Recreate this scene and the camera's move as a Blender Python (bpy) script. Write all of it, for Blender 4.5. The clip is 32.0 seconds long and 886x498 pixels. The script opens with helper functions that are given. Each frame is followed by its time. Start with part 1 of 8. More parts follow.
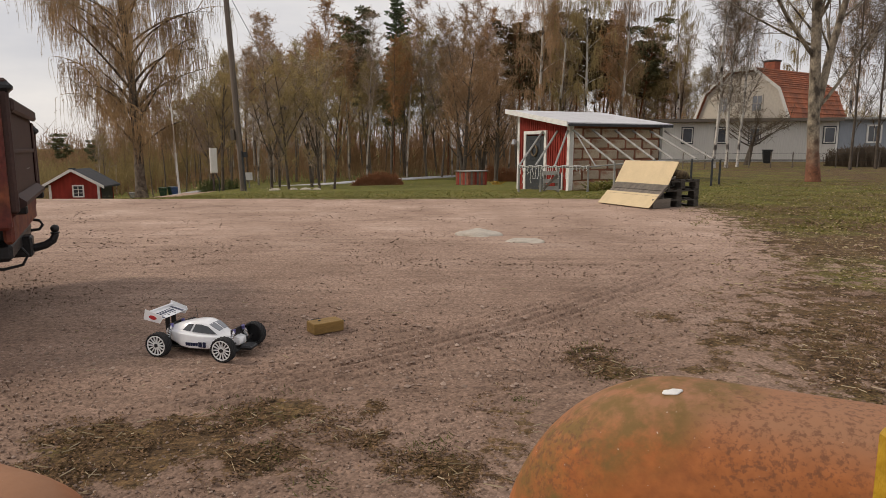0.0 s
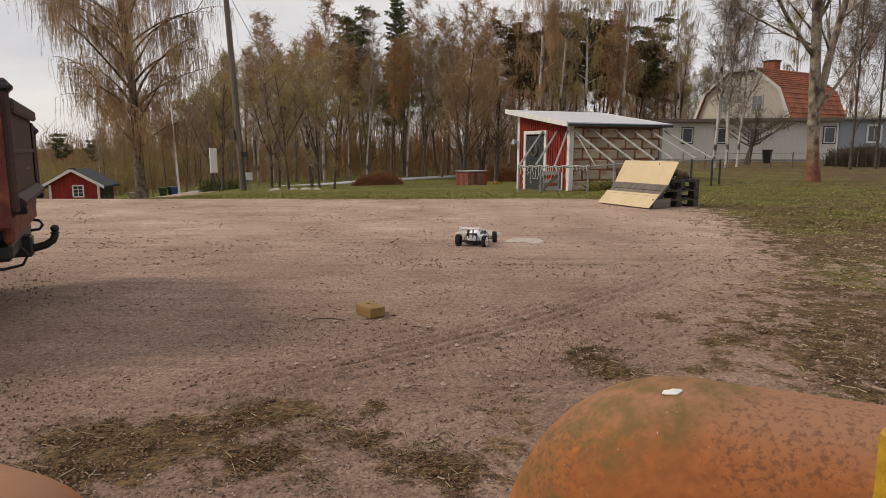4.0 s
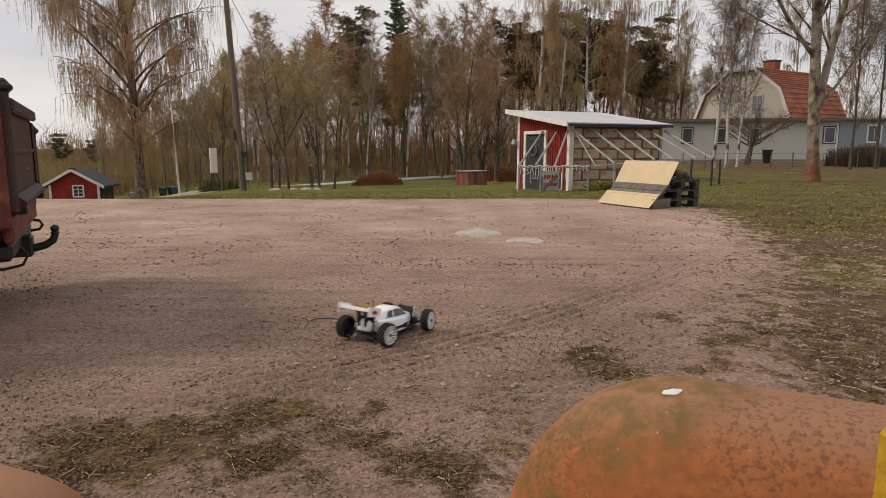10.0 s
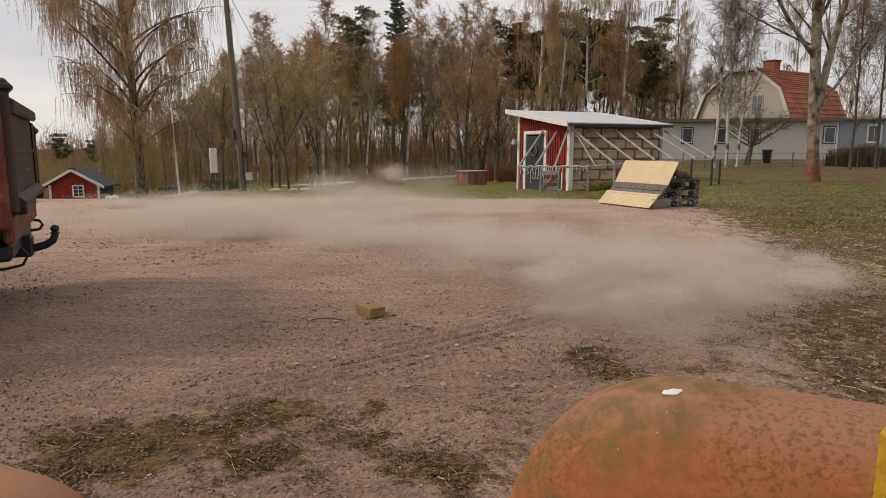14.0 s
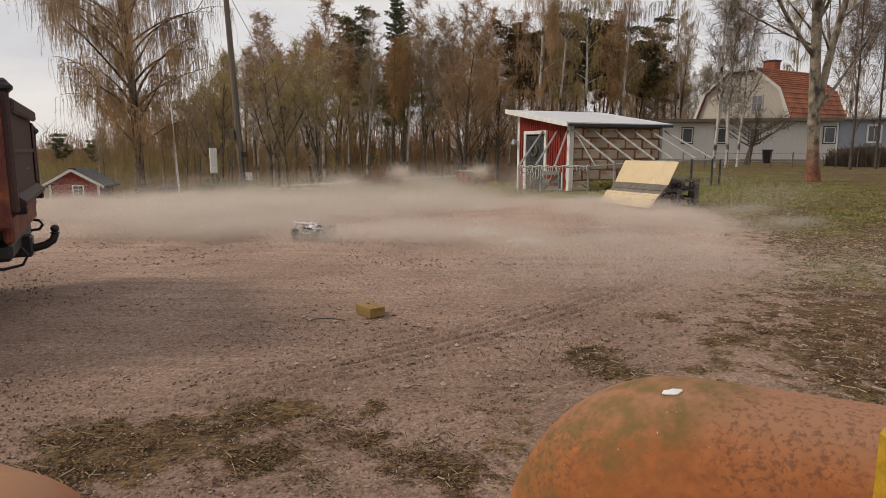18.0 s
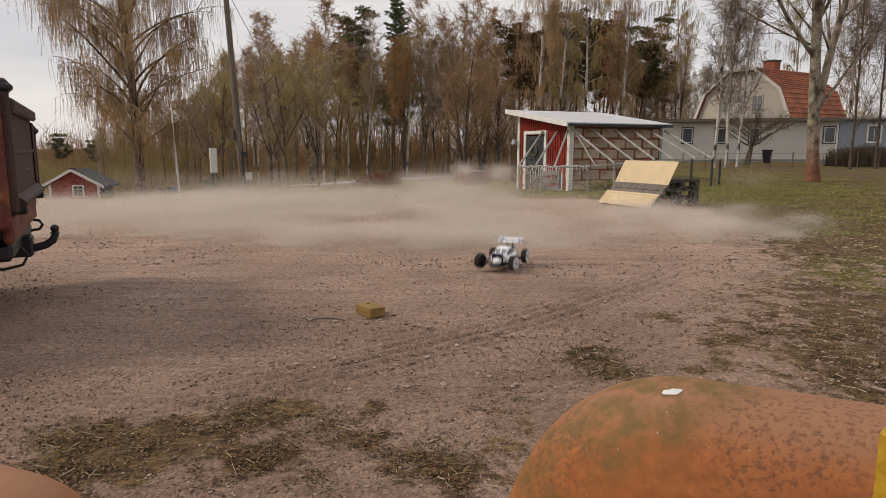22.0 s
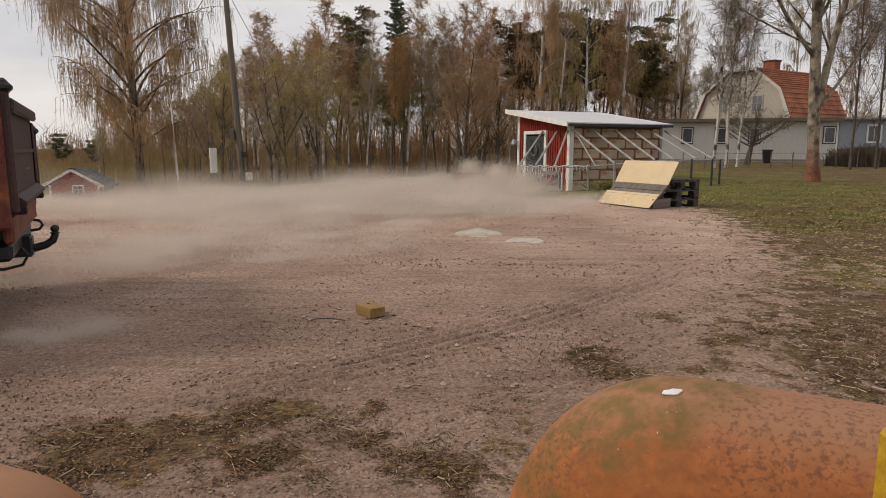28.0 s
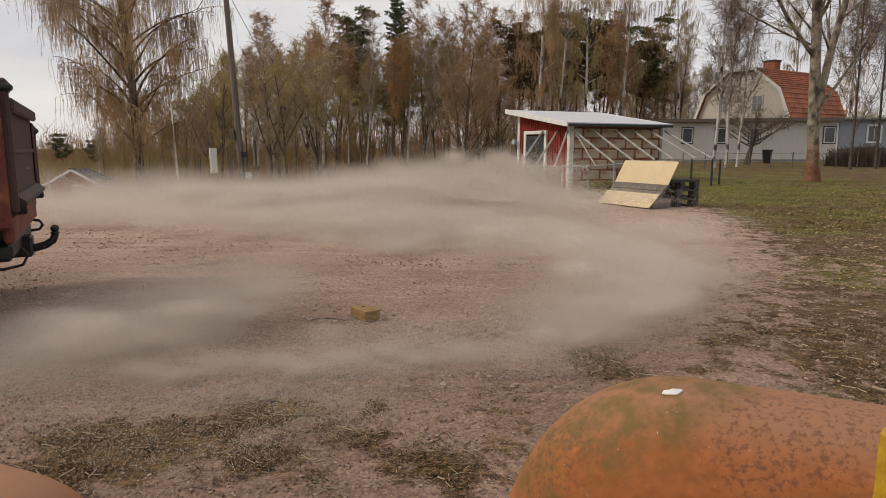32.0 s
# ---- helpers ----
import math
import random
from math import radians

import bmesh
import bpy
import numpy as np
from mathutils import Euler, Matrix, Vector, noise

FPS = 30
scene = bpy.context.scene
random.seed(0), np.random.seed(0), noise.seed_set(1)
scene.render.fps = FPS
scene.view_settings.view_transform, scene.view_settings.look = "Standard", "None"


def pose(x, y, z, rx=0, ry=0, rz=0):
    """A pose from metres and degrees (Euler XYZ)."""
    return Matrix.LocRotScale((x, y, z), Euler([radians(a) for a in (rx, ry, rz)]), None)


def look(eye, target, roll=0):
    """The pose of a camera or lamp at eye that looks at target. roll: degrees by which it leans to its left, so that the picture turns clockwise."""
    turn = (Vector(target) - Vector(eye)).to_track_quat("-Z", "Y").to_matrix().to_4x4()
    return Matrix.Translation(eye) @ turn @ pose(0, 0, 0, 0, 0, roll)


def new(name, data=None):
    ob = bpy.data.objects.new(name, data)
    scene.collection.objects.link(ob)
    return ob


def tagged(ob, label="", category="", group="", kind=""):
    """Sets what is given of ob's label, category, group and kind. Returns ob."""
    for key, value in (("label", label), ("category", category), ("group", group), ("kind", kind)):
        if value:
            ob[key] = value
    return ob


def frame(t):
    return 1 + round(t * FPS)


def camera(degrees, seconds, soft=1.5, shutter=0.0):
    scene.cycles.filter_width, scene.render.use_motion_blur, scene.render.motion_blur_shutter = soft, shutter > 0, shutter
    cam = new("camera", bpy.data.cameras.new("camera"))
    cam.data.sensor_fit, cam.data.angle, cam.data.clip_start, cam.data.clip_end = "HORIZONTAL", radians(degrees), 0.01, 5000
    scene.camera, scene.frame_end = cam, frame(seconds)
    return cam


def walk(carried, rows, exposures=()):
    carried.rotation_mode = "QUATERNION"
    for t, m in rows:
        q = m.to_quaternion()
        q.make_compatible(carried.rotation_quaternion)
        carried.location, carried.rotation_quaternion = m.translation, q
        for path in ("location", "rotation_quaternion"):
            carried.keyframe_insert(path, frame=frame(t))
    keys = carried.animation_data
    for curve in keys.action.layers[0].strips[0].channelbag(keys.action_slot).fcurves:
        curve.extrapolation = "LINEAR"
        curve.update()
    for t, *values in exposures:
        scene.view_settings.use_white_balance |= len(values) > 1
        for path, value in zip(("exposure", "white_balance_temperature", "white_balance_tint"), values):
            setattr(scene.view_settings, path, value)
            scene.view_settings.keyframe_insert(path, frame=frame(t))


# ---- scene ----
cam = camera(68.57, 32.0, soft=0.5, shutter=0.4)
EYE = (0.0, 0.0, 0.93)
walk(cam, [(0.0, pose(*EYE, 81.15, 0, 0)), (32.0, pose(*EYE, 81.15, 0, 0))])
scene.view_settings.exposure = 0.0

# ---- world, sun ----
world = bpy.data.worlds.new("sky")
scene.world = world
world.use_nodes = True
SUN_AZ, SUN_EL = radians(-84), radians(38)      # from the left, a little beyond the yard


def build_world():
    nt = world.node_tree
    nt.nodes.clear()
    out = nt.nodes.new("ShaderNodeOutputWorld")
    bg = nt.nodes.new("ShaderNodeBackground")
    sky = nt.nodes.new("ShaderNodeTexSky")
    sky.sky_type, sky.sun_disc = "NISHITA", False
    sky.sun_elevation, sky.sun_rotation = SUN_EL, SUN_AZ
    sky.dust_density, sky.ozone_density = 3.0, 1.0
    dim = nt.nodes.new("ShaderNodeMix")
    dim.data_type, dim.blend_type = "RGBA", "MULTIPLY"
    dim.inputs[0].default_value = 1.0
    dim.inputs[7].default_value = (0.10, 0.10, 0.10, 1)
    co = nt.nodes.new("ShaderNodeTexCoord")
    mp = nt.nodes.new("ShaderNodeMapping")
    mp.inputs["Scale"].default_value = (1.2, 1.2, 3.6)
    nz = nt.nodes.new("ShaderNodeTexNoise")
    nz.inputs["Scale"].default_value = 2.2
    nz.inputs["Detail"].default_value = 6.0
    nz.inputs["Roughness"].default_value = 0.55
    ramp = nt.nodes.new("ShaderNodeValToRGB")
    ramp.color_ramp.elements[0].position, ramp.color_ramp.elements[0].color = 0.30, (0.56, 0.55, 0.58, 1)
    ramp.color_ramp.elements[1].position, ramp.color_ramp.elements[1].color = 0.66, (0.85, 0.80, 0.765, 1)
    mix = nt.nodes.new("ShaderNodeMix")
    mix.data_type = "RGBA"
    mix.inputs[0].default_value = 0.86
    L = nt.links.new
    L(sky.outputs[0], dim.inputs[6])
    L(co.outputs["Generated"], mp.inputs[0])
    L(mp.outputs[0], nz.inputs["Vector"])
    L(nz.outputs[0], ramp.inputs[0])
    L(dim.outputs[2], mix.inputs[6])
    L(ramp.outputs[0], mix.inputs[7])
    L(mix.outputs[2], bg.inputs[0])
    bg.inputs[1].default_value = 1.08
    L(bg.outputs[0], out.inputs[0])


build_world()
sun = new("sun", bpy.data.lights.new("sun", "SUN"))
sun.data.energy, sun.data.angle, sun.data.color = 1.9, radians(10), (1.0, 0.88, 0.74)
sun.matrix_world = look((math.sin(SUN_AZ) * 50, math.cos(SUN_AZ) * 50, math.tan(SUN_EL) * 50), (0, 0, 0))


# ---- materials ----
def mat(name, color, rough=0.8, metal=0.0, var=0.25, scale=6.0, grain=60.0, bump=0.25, tint=None, spec=0.4, stretch=(1, 1, 1), piece=0.0, cover=1.0):
    """A surface with variation at two scales, fine relief, and where wanted a second colour in stains and a shift from piece to piece."""
    m = bpy.data.materials.new(name)
    m.use_nodes = True
    nt = m.node_tree
    b = nt.nodes["Principled BSDF"]
    N, L = nt.nodes.new, nt.links.new
    co = N("ShaderNodeTexCoord")
    mp = N("ShaderNodeMapping")
    mp.inputs["Scale"].default_value = stretch
    L(co.outputs["Object"], mp.inputs[0])
    big, fine = N("ShaderNodeTexNoise"), N("ShaderNodeTexNoise")
    big.inputs["Scale"].default_value, big.inputs["Detail"].default_value = scale, 4
    fine.inputs["Scale"].default_value, fine.inputs["Detail"].default_value = grain, 3
    for n in (big, fine):
        L(mp.outputs[0], n.inputs["Vector"])
    ramp = N("ShaderNodeValToRGB")
    c2 = tint or tuple(c * (1 - var) for c in color)
    ramp.color_ramp.elements[0].position, ramp.color_ramp.elements[0].color = 0.36, (*c2, 1)
    ramp.color_ramp.elements[1].position, ramp.color_ramp.elements[1].color = 0.36 + 0.26 * cover, (*color, 1)
    L(big.outputs[0], ramp.inputs[0])
    mul = N("ShaderNodeMix")
    mul.data_type, mul.blend_type = "RGBA", "MULTIPLY"
    mul.inputs[0].default_value = 1.0
    mr = N("ShaderNodeMapRange")
    mr.inputs[1].default_value, mr.inputs[2].default_value = 0.25, 0.75
    mr.inputs[3].default_value, mr.inputs[4].default_value = 1 - var, 1 + var * 0.6
    L(fine.outputs[0], mr.inputs[0])
    L(ramp.outputs[0], mul.inputs[6])
    L(mr.outputs[0], mul.inputs[7])
    last = mul.outputs[2]
    if piece:
        info, mr2, mu2 = N("ShaderNodeObjectInfo"), N("ShaderNodeMapRange"), N("ShaderNodeMix")
        mr2.inputs[3].default_value, mr2.inputs[4].default_value = 1 - piece, 1 + piece
        mu2.data_type, mu2.blend_type = "RGBA", "MULTIPLY"
        mu2.inputs[0].default_value = 1.0
        L(info.outputs["Random"], mr2.inputs[0])
        L(last, mu2.inputs[6])
        L(mr2.outputs[0], mu2.inputs[7])
        last = mu2.outputs[2]
    L(last, b.inputs["Base Color"])
    b.inputs["Roughness"].default_value, b.inputs["Metallic"].default_value = rough, metal
    b.inputs["Specular IOR Level"].default_value = spec
    if bump:
        bp = N("ShaderNodeBump")
        bp.inputs["Strength"].default_value, bp.inputs["Distance"].default_value = bump, 0.02
        L(fine.outputs[0], bp.inputs["Height"])
        L(bp.outputs[0], b.inputs["Normal"])
    return m


RED = mat("falu_red", (0.30, 0.035, 0.022), 0.9, var=0.3, scale=3, grain=40, stretch=(1, 1, 0.25))
WHITE = mat("white_paint", (0.76, 0.75, 0.72), 0.6, var=0.12)
ROOFW = mat("pale_sheet", (0.62, 0.62, 0.64), 0.45, var=0.12, scale=2)
DARK = mat("dark_paint", (0.035, 0.038, 0.042), 0.6)
GREYWALL = mat("pale_boards", (0.64, 0.62, 0.58), 0.8, var=0.12, stretch=(4, 4, 0.2))
BLUEWALL = mat("blue_grey_boards", (0.31, 0.34, 0.385), 0.8, var=0.12, stretch=(4, 4, 0.2))
CREAM = mat("cream_render", (0.53, 0.475, 0.40), 0.9, var=0.12)
TILE = mat("clay_tiles", (0.44, 0.150, 0.075), 0.85, var=0.35, scale=1.1, grain=9, piece=0.15, tint=(0.25, 0.10, 0.06))
SLATE = mat("dark_roofing", (0.07, 0.07, 0.075), 0.8)
BRICK = mat("red_brick", (0.30, 0.10, 0.06), 0.9, var=0.3)
BLOCK = mat("concrete_block", (0.47, 0.375, 0.28), 0.95, var=0.28, scale=4.5, piece=0.20, tint=(0.30, 0.150, 0.090), cover=0.5)
MORTAR = mat("red_mortar", (0.30, 0.125, 0.075), 0.95, var=0.35, scale=4)
PLY = mat("plywood", (0.60, 0.47, 0.28), 0.65, var=0.10, scale=2.5, grain=35, stretch=(0.3, 2.0, 2.0), bump=0.06)
OLDWOOD = mat("weathered_wood", (0.17, 0.145, 0.12), 0.9, var=0.35, scale=4, grain=45, stretch=(0.4, 4, 4), piece=0.25)
PALLETWOOD = mat("dark_pallet_wood", (0.085, 0.073, 0.061), 0.9, var=0.4, scale=4, grain=45, stretch=(0.4, 4, 4), piece=0.3)
GREYWOOD = mat("grey_wood", (0.33, 0.32, 0.30), 0.85, var=0.25, scale=5, grain=50)
BLOCKWOOD = mat("impregnated_wood", (0.27, 0.165, 0.050), 0.75, var=0.25, scale=12, grain=90, stretch=(0.3, 3, 3), bump=0.15)
POLEWOOD = mat("pole_wood", (0.17, 0.14, 0.115), 0.9, var=0.3, scale=3, grain=30, stretch=(4, 4, 0.15))
METAL = mat("galvanised_steel", (0.42, 0.43, 0.44), 0.4, 0.8, var=0.15)
DARKMETAL = mat("dark_steel", (0.05, 0.05, 0.052), 0.5, 0.5, var=0.3)
RUSTRED = mat("rusty_red_paint", (0.13, 0.026, 0.018), 0.6, var=0.45, scale=5, grain=30, tint=(0.20, 0.062, 0.024), cover=0.6)
BROWNPAINT = mat("brown_lacquer", (0.060, 0.028, 0.022), 0.62, var=0.25, scale=4, grain=50, bump=0.05)
RUBBER = mat("black_rubber", (0.022, 0.022, 0.023), 0.85, var=0.3, scale=20, grain=120)
BLACK = mat("black_plastic", (0.016, 0.016, 0.018), 0.45, var=0.2)
SHELL = mat("white_polycarbonate", (0.90, 0.90, 0.91), 0.22, var=0.05, bump=0.0, spec=0.6)
RIMW = mat("white_nylon", (0.78, 0.78, 0.77), 0.4, var=0.06, bump=0.0)
CHROME = mat("polished_metal", (0.70, 0.71, 0.74), 0.2, 1.0, var=0.05, bump=0.0)
PURPLE = mat("anodised_violet", (0.16, 0.15, 0.38), 0.3, 0.8, var=0.05, bump=0.0)
NAVY = mat("navy_decal", (0.012, 0.018, 0.06), 0.35, var=0.05, bump=0.0)
DECALRED = mat("red_decal", (0.50, 0.03, 0.035), 0.35, var=0.05, bump=0.0)
CARGLASS = mat("smoked_window", (0.055, 0.058, 0.065), 0.18, var=0.05, bump=0.0, spec=0.6)
# pale grey pane: windscreen reflection put into the colour; also for the gable windows
PALEGLASS = mat("pale_window", (0.24, 0.25, 0.27), 0.15, var=0.05, bump=0.0, spec=0.6)
GLASS = mat("window_glass", (0.04, 0.045, 0.055), 0.08, var=0.1, bump=0.0, spec=0.8)
WOODBIRCH = mat("young_birch_bark", (0.48, 0.42, 0.36), 0.85, var=0.3, scale=1.1, grain=10, bump=0.2, tint=(0.10, 0.08, 0.065), cover=0.7)
BARK = mat("grey_bark", (0.20, 0.160, 0.125), 0.95, var=0.4, scale=6, grain=30, bump=0.5)
BIRCHBARK = mat("birch_bark", (0.50, 0.47, 0.43), 0.85, var=0.25, scale=1.6, grain=14, bump=0.3, tint=(0.06, 0.05, 0.045), stretch=(1, 1, 0.9), cover=0.5)
PINEBARK = mat("pine_bark", (0.27, 0.12, 0.06), 0.95, var=0.35, scale=3, grain=20, bump=0.4)
TWIG = mat("brown_twigs", (0.40, 0.255, 0.140), 0.95, var=0.3, scale=0.5, grain=3, bump=0.0)
TWIGRUST = mat("rust_twigs", (0.46, 0.255, 0.115), 0.95, var=0.3, scale=0.5, grain=3, bump=0.0)
TWIGOLIVE = mat("budding_twigs", (0.40, 0.305, 0.135), 0.95, var=0.3, scale=0.5, grain=3, bump=0.0)
TWIGGREY = mat("grey_twigs", (0.40, 0.310, 0.230), 0.95, var=0.3, scale=0.5, grain=3, bump=0.0)
NEEDLE = mat("dark_needles", (0.16, 0.21, 0.11), 0.9, var=0.4, scale=0.8, grain=4, bump=0.0)
YARDBARK = mat("dark_bark", (0.115, 0.092, 0.072), 0.95, var=0.4, scale=6, grain=30, bump=0.5)
TWIGWEEP = mat("golden_twigs", (0.42, 0.285, 0.145), 0.95, var=0.4, scale=0.4, grain=3, bump=0.0)
TWIGDARK = mat("dark_twigs", (0.155, 0.115, 0.078), 0.95, var=0.3, scale=0.5, grain=3, bump=0.0)
TWIGMID = mat("apple_twigs", (0.155, 0.118, 0.075), 0.95, var=0.3, scale=0.5, grain=3, bump=0.0)
BROWNNEEDLE = mat("brown_needles", (0.17, 0.125, 0.062), 0.9, var=0.4, scale=0.8, grain=4, bump=0.0)
PINENEEDLE = mat("pine_needles", (0.21, 0.21, 0.105), 0.9, var=0.4, scale=0.8, grain=4, bump=0.0)
HEDGE = mat("russet_twigs", (0.30, 0.13, 0.06), 0.95, var=0.3, scale=2, grain=12, bump=0.0)
LEAF = mat("young_leaves", (0.10, 0.13, 0.03), 0.8, var=0.4, scale=3, grain=20, bump=0.0)
STONE = mat("pale_bedrock", (0.50, 0.445, 0.375), 0.9, var=0.2, scale=6, grain=50)
ASPHALT = mat("pale_asphalt", (0.42, 0.42, 0.44), 0.9, var=0.1)
GREENBIN = mat("green_plastic", (0.02, 0.06, 0.03), 0.5)
BLUETARP = mat("blue_plastic", (0.05, 0.10, 0.25), 0.5)
YELLOW = mat("yellow_paint", (0.45, 0.27, 0.02), 0.5, var=0.2)


# ---- mesh helpers ----
def part(name, bm, material, parent=None, label="", smooth=False):
    me = bpy.data.meshes.new(name)
    bm.to_mesh(me)
    bm.free()
    for m in (material if isinstance(material, (list, tuple)) else [material]):
        me.materials.append(m)
    if smooth:
        me.polygons.foreach_set("use_smooth", [True] * len(me.polygons))
    ob = new(name, me)
    if parent:
        ob.parent = parent
    if label:
        ob["label"] = label
    return ob


def sheet(name, verts, faces, material, parent=None, smooth=False):
    me = bpy.data.meshes.new(name)
    me.from_pydata(verts, [], faces)
    for m in (material if isinstance(material, (list, tuple)) else [material]):
        me.materials.append(m)
    if smooth:
        me.polygons.foreach_set("use_smooth", [True] * len(me.polygons))
    ob = new(name, me)
    if parent:
        ob.parent = parent
    return ob


def piece(name, mesh, parent, m):
    """One more object on a mesh that its like share."""
    ob = new(name, mesh)
    ob.parent = parent
    ob.matrix_basis = m
    return ob


def empty(name, m, label, category, group="", kind=""):
    ob = new(name)
    ob.matrix_basis = m
    return tagged(ob, label, category, group, kind)


def box(bm, x0, x1, y0, y1, z0, z1, m=None, bevel=0.0, mi=0):
    """A block between two corners, its edges rounded."""
    r = bmesh.ops.create_cube(bm, size=1.0, matrix=(m or Matrix()) @ Matrix.Translation(((x0 + x1) / 2, (y0 + y1) / 2, (z0 + z1) / 2)) @ Matrix.Diagonal((x1 - x0, y1 - y0, z1 - z0, 1)))
    vs = r["verts"]
    fs = {f for v in vs for f in v.link_faces}
    for f in fs:
        f.material_index = mi
    if bevel:
        bmesh.ops.bevel(bm, geom=list({e for v in vs for e in v.link_edges}), offset=bevel, segments=1, affect="EDGES", profile=0.5)
    return bm


def cube(x0, x1, y0, y1, z0, z1, bevel=0.0, m=None):
    return box(bmesh.new(), x0, x1, y0, y1, z0, z1, m, bevel)


def rod(bm, a, b, r0, r1=None, n=8, caps=True):
    """A tapered round bar from a to b."""
    a, b = Vector(a), Vector(b)
    d = b - a
    m = Matrix.Translation((a + b) / 2) @ d.to_track_quat("Z", "Y").to_matrix().to_4x4()
    bmesh.ops.create_cone(bm, cap_ends=caps, segments=n, radius1=r0, radius2=r0 if r1 is None else r1, depth=d.length, matrix=m)
    return bm


def pipe(bm, pts, r, n=8):
    """A bent round bar through the points."""
    pts = [Vector(p) for p in pts]
    rings = []
    for i, p in enumerate(pts):
        d = (pts[min(i + 1, len(pts) - 1)] - pts[max(i - 1, 0)]).normalized()
        s = d.cross(Vector((0.13, 0.31, 0.94))).normalized()
        u = s.cross(d)
        rr = r[i] if isinstance(r, (list, tuple)) else r
        rings.append([bm.verts.new(p + (s * math.cos(a) + u * math.sin(a)) * rr) for a in (2 * math.pi * k / n for k in range(n))])
    for ra, rb in zip(rings, rings[1:]):
        for k in range(n):
            bm.faces.new((ra[k], ra[(k + 1) % n], rb[(k + 1) % n], rb[k]))
    bm.faces.new(rings[0][::-1])
    bm.faces.new(rings[-1])
    return bm


def extrude_poly(pts, depth, m=None):
    """A plate: the outline in x and z, thick along y."""
    bm = bmesh.new()
    mm = m or Matrix()
    a = [bm.verts.new(mm @ Vector((x, 0, z))) for x, z in pts]
    b = [bm.verts.new(mm @ Vector((x, depth, z))) for x, z in pts]
    n = len(pts)
    bm.faces.new(a)
    bm.faces.new(b[::-1])
    for i in range(n):
        bm.faces.new((a[i], b[i], b[(i + 1) % n], a[(i + 1) % n]))
    bmesh.ops.recalc_face_normals(bm, faces=bm.faces)
    return bm


def slant(x0, y0, x1, y1):
    """Degrees of turn of the line between two points of the plan."""
    return math.degrees(math.atan2(y1 - y0, x1 - x0))


# ---- ground ----
FALL_AZ = (-0.57, -0.30, 0.0, 0.22, 0.34, 0.5)
FALL = (3.3, 1.9, 1.5, 1.5, 0.1, 0.0)


def land(x, y):
    """Height of the land: a flat yard that falls off towards the road."""
    x, y = np.asarray(x, float), np.asarray(y, float)
    a = np.interp(x / np.maximum(y, 1.0), FALL_AZ, FALL)
    return -a * np.clip((y - 12.0) / 36.0, 0, 1.4)


TUFTS = ((0.50, -0.68, 2.19, 0.19, 0.17), (0.44, -0.45, 2.19, 0.16, 0.15), (0.42, -0.92, 2.03, 0.24, 0.15), (0.40, -1.12, 1.89, 0.18, 0.16), (0.36, -0.70, 1.87, 0.30, 0.15), (0.42, -0.09, 1.82, 0.16, 0.14),
         (0.40, -0.36, 1.70, 0.07, 0.06), (0.34, -1.10, 1.69, 0.26, 0.09), (0.40, -0.24, 2.24, 0.05, 0.08), (0.40, -0.53, 1.80, 0.11, 0.09), (0.50, 0.67, 2.83, 0.17, 0.22), (0.52, 0.73, 2.58, 0.13, 0.10),
         (0.44, 1.20, 3.50, 0.16, 0.14), (0.42, 0.23, 2.08, 0.15, 0.34), (0.42, 0.06, 1.74, 0.13, 0.14), (0.46, 1.11, 2.63, 0.16, 0.14), (0.44, 1.64, 3.00, 0.40, 0.50), (0.40, 2.49, 4.86, 0.28, 0.20), (0.40, 1.30, 3.05, 0.16, 0.12), (0.36, -1.38, 2.02, 0.26, 0.14), (0.34, -1.00, 1.78, 0.3, 0.1), (0.34, -0.25, 1.98, 0.12, 0.08))


def turf_at(x, y):
    """How far the grass has closed: 0 on the gravel, 1 on the lawn."""
    edge = np.interp(y, (1.0, 2.6, 3.4, 4.9, 7.0, 9.8, 12.0), (0.8, 1.1, 1.35, 2.35, 3.05, 3.75, 3.5))
    right = np.clip((x - edge) / np.interp(y, (6.5, 10), (2.2, 1.6)) + 0.31, 0, np.interp(y, (5.0, 9), (0.56, 1.0)))
    far = np.clip((y - 11.9 - 0.10 * np.sin(x * 1.3)) / 0.5 + 0.4, 0, 1) * np.maximum(np.clip((x + 7.0 + 0.28 * (y - 13)) / 1.5, 0, 1), np.clip((y - 46) / 4, 0, 1))
    blob = lambda cx, cy, sx, sy: np.exp(-(((x - cx) / sx) ** 2 + ((y - cy) / sy) ** 2))
    near = 1.10 * sum(k * blob(*b) for k, *b in TUFTS)
    return np.clip(np.maximum(np.maximum(right, far), near), 0, 1)


ROAD = ((-70, 52, -3.6), (-26, 43, -3.4), (-19.5, 43.5, -2.6), (-17.0, 44, -1.90), (-13.85, 45, -1.85), (-11.36, 46, -1.75), (-9.35, 48, -1.74), (-6.5, 52, -1.65), (-4.16, 57, -1.75), (0.34, 65, -1.84), (4.1, 72, -2.0), (20, 90, -2.0), (75, 125, -2.0))


def road_line(x):
    """Middle of the road and its height, along x."""
    xs, ys, zs = zip(*ROAD)
    return np.interp(x, xs, ys), np.interp(x, xs, zs)


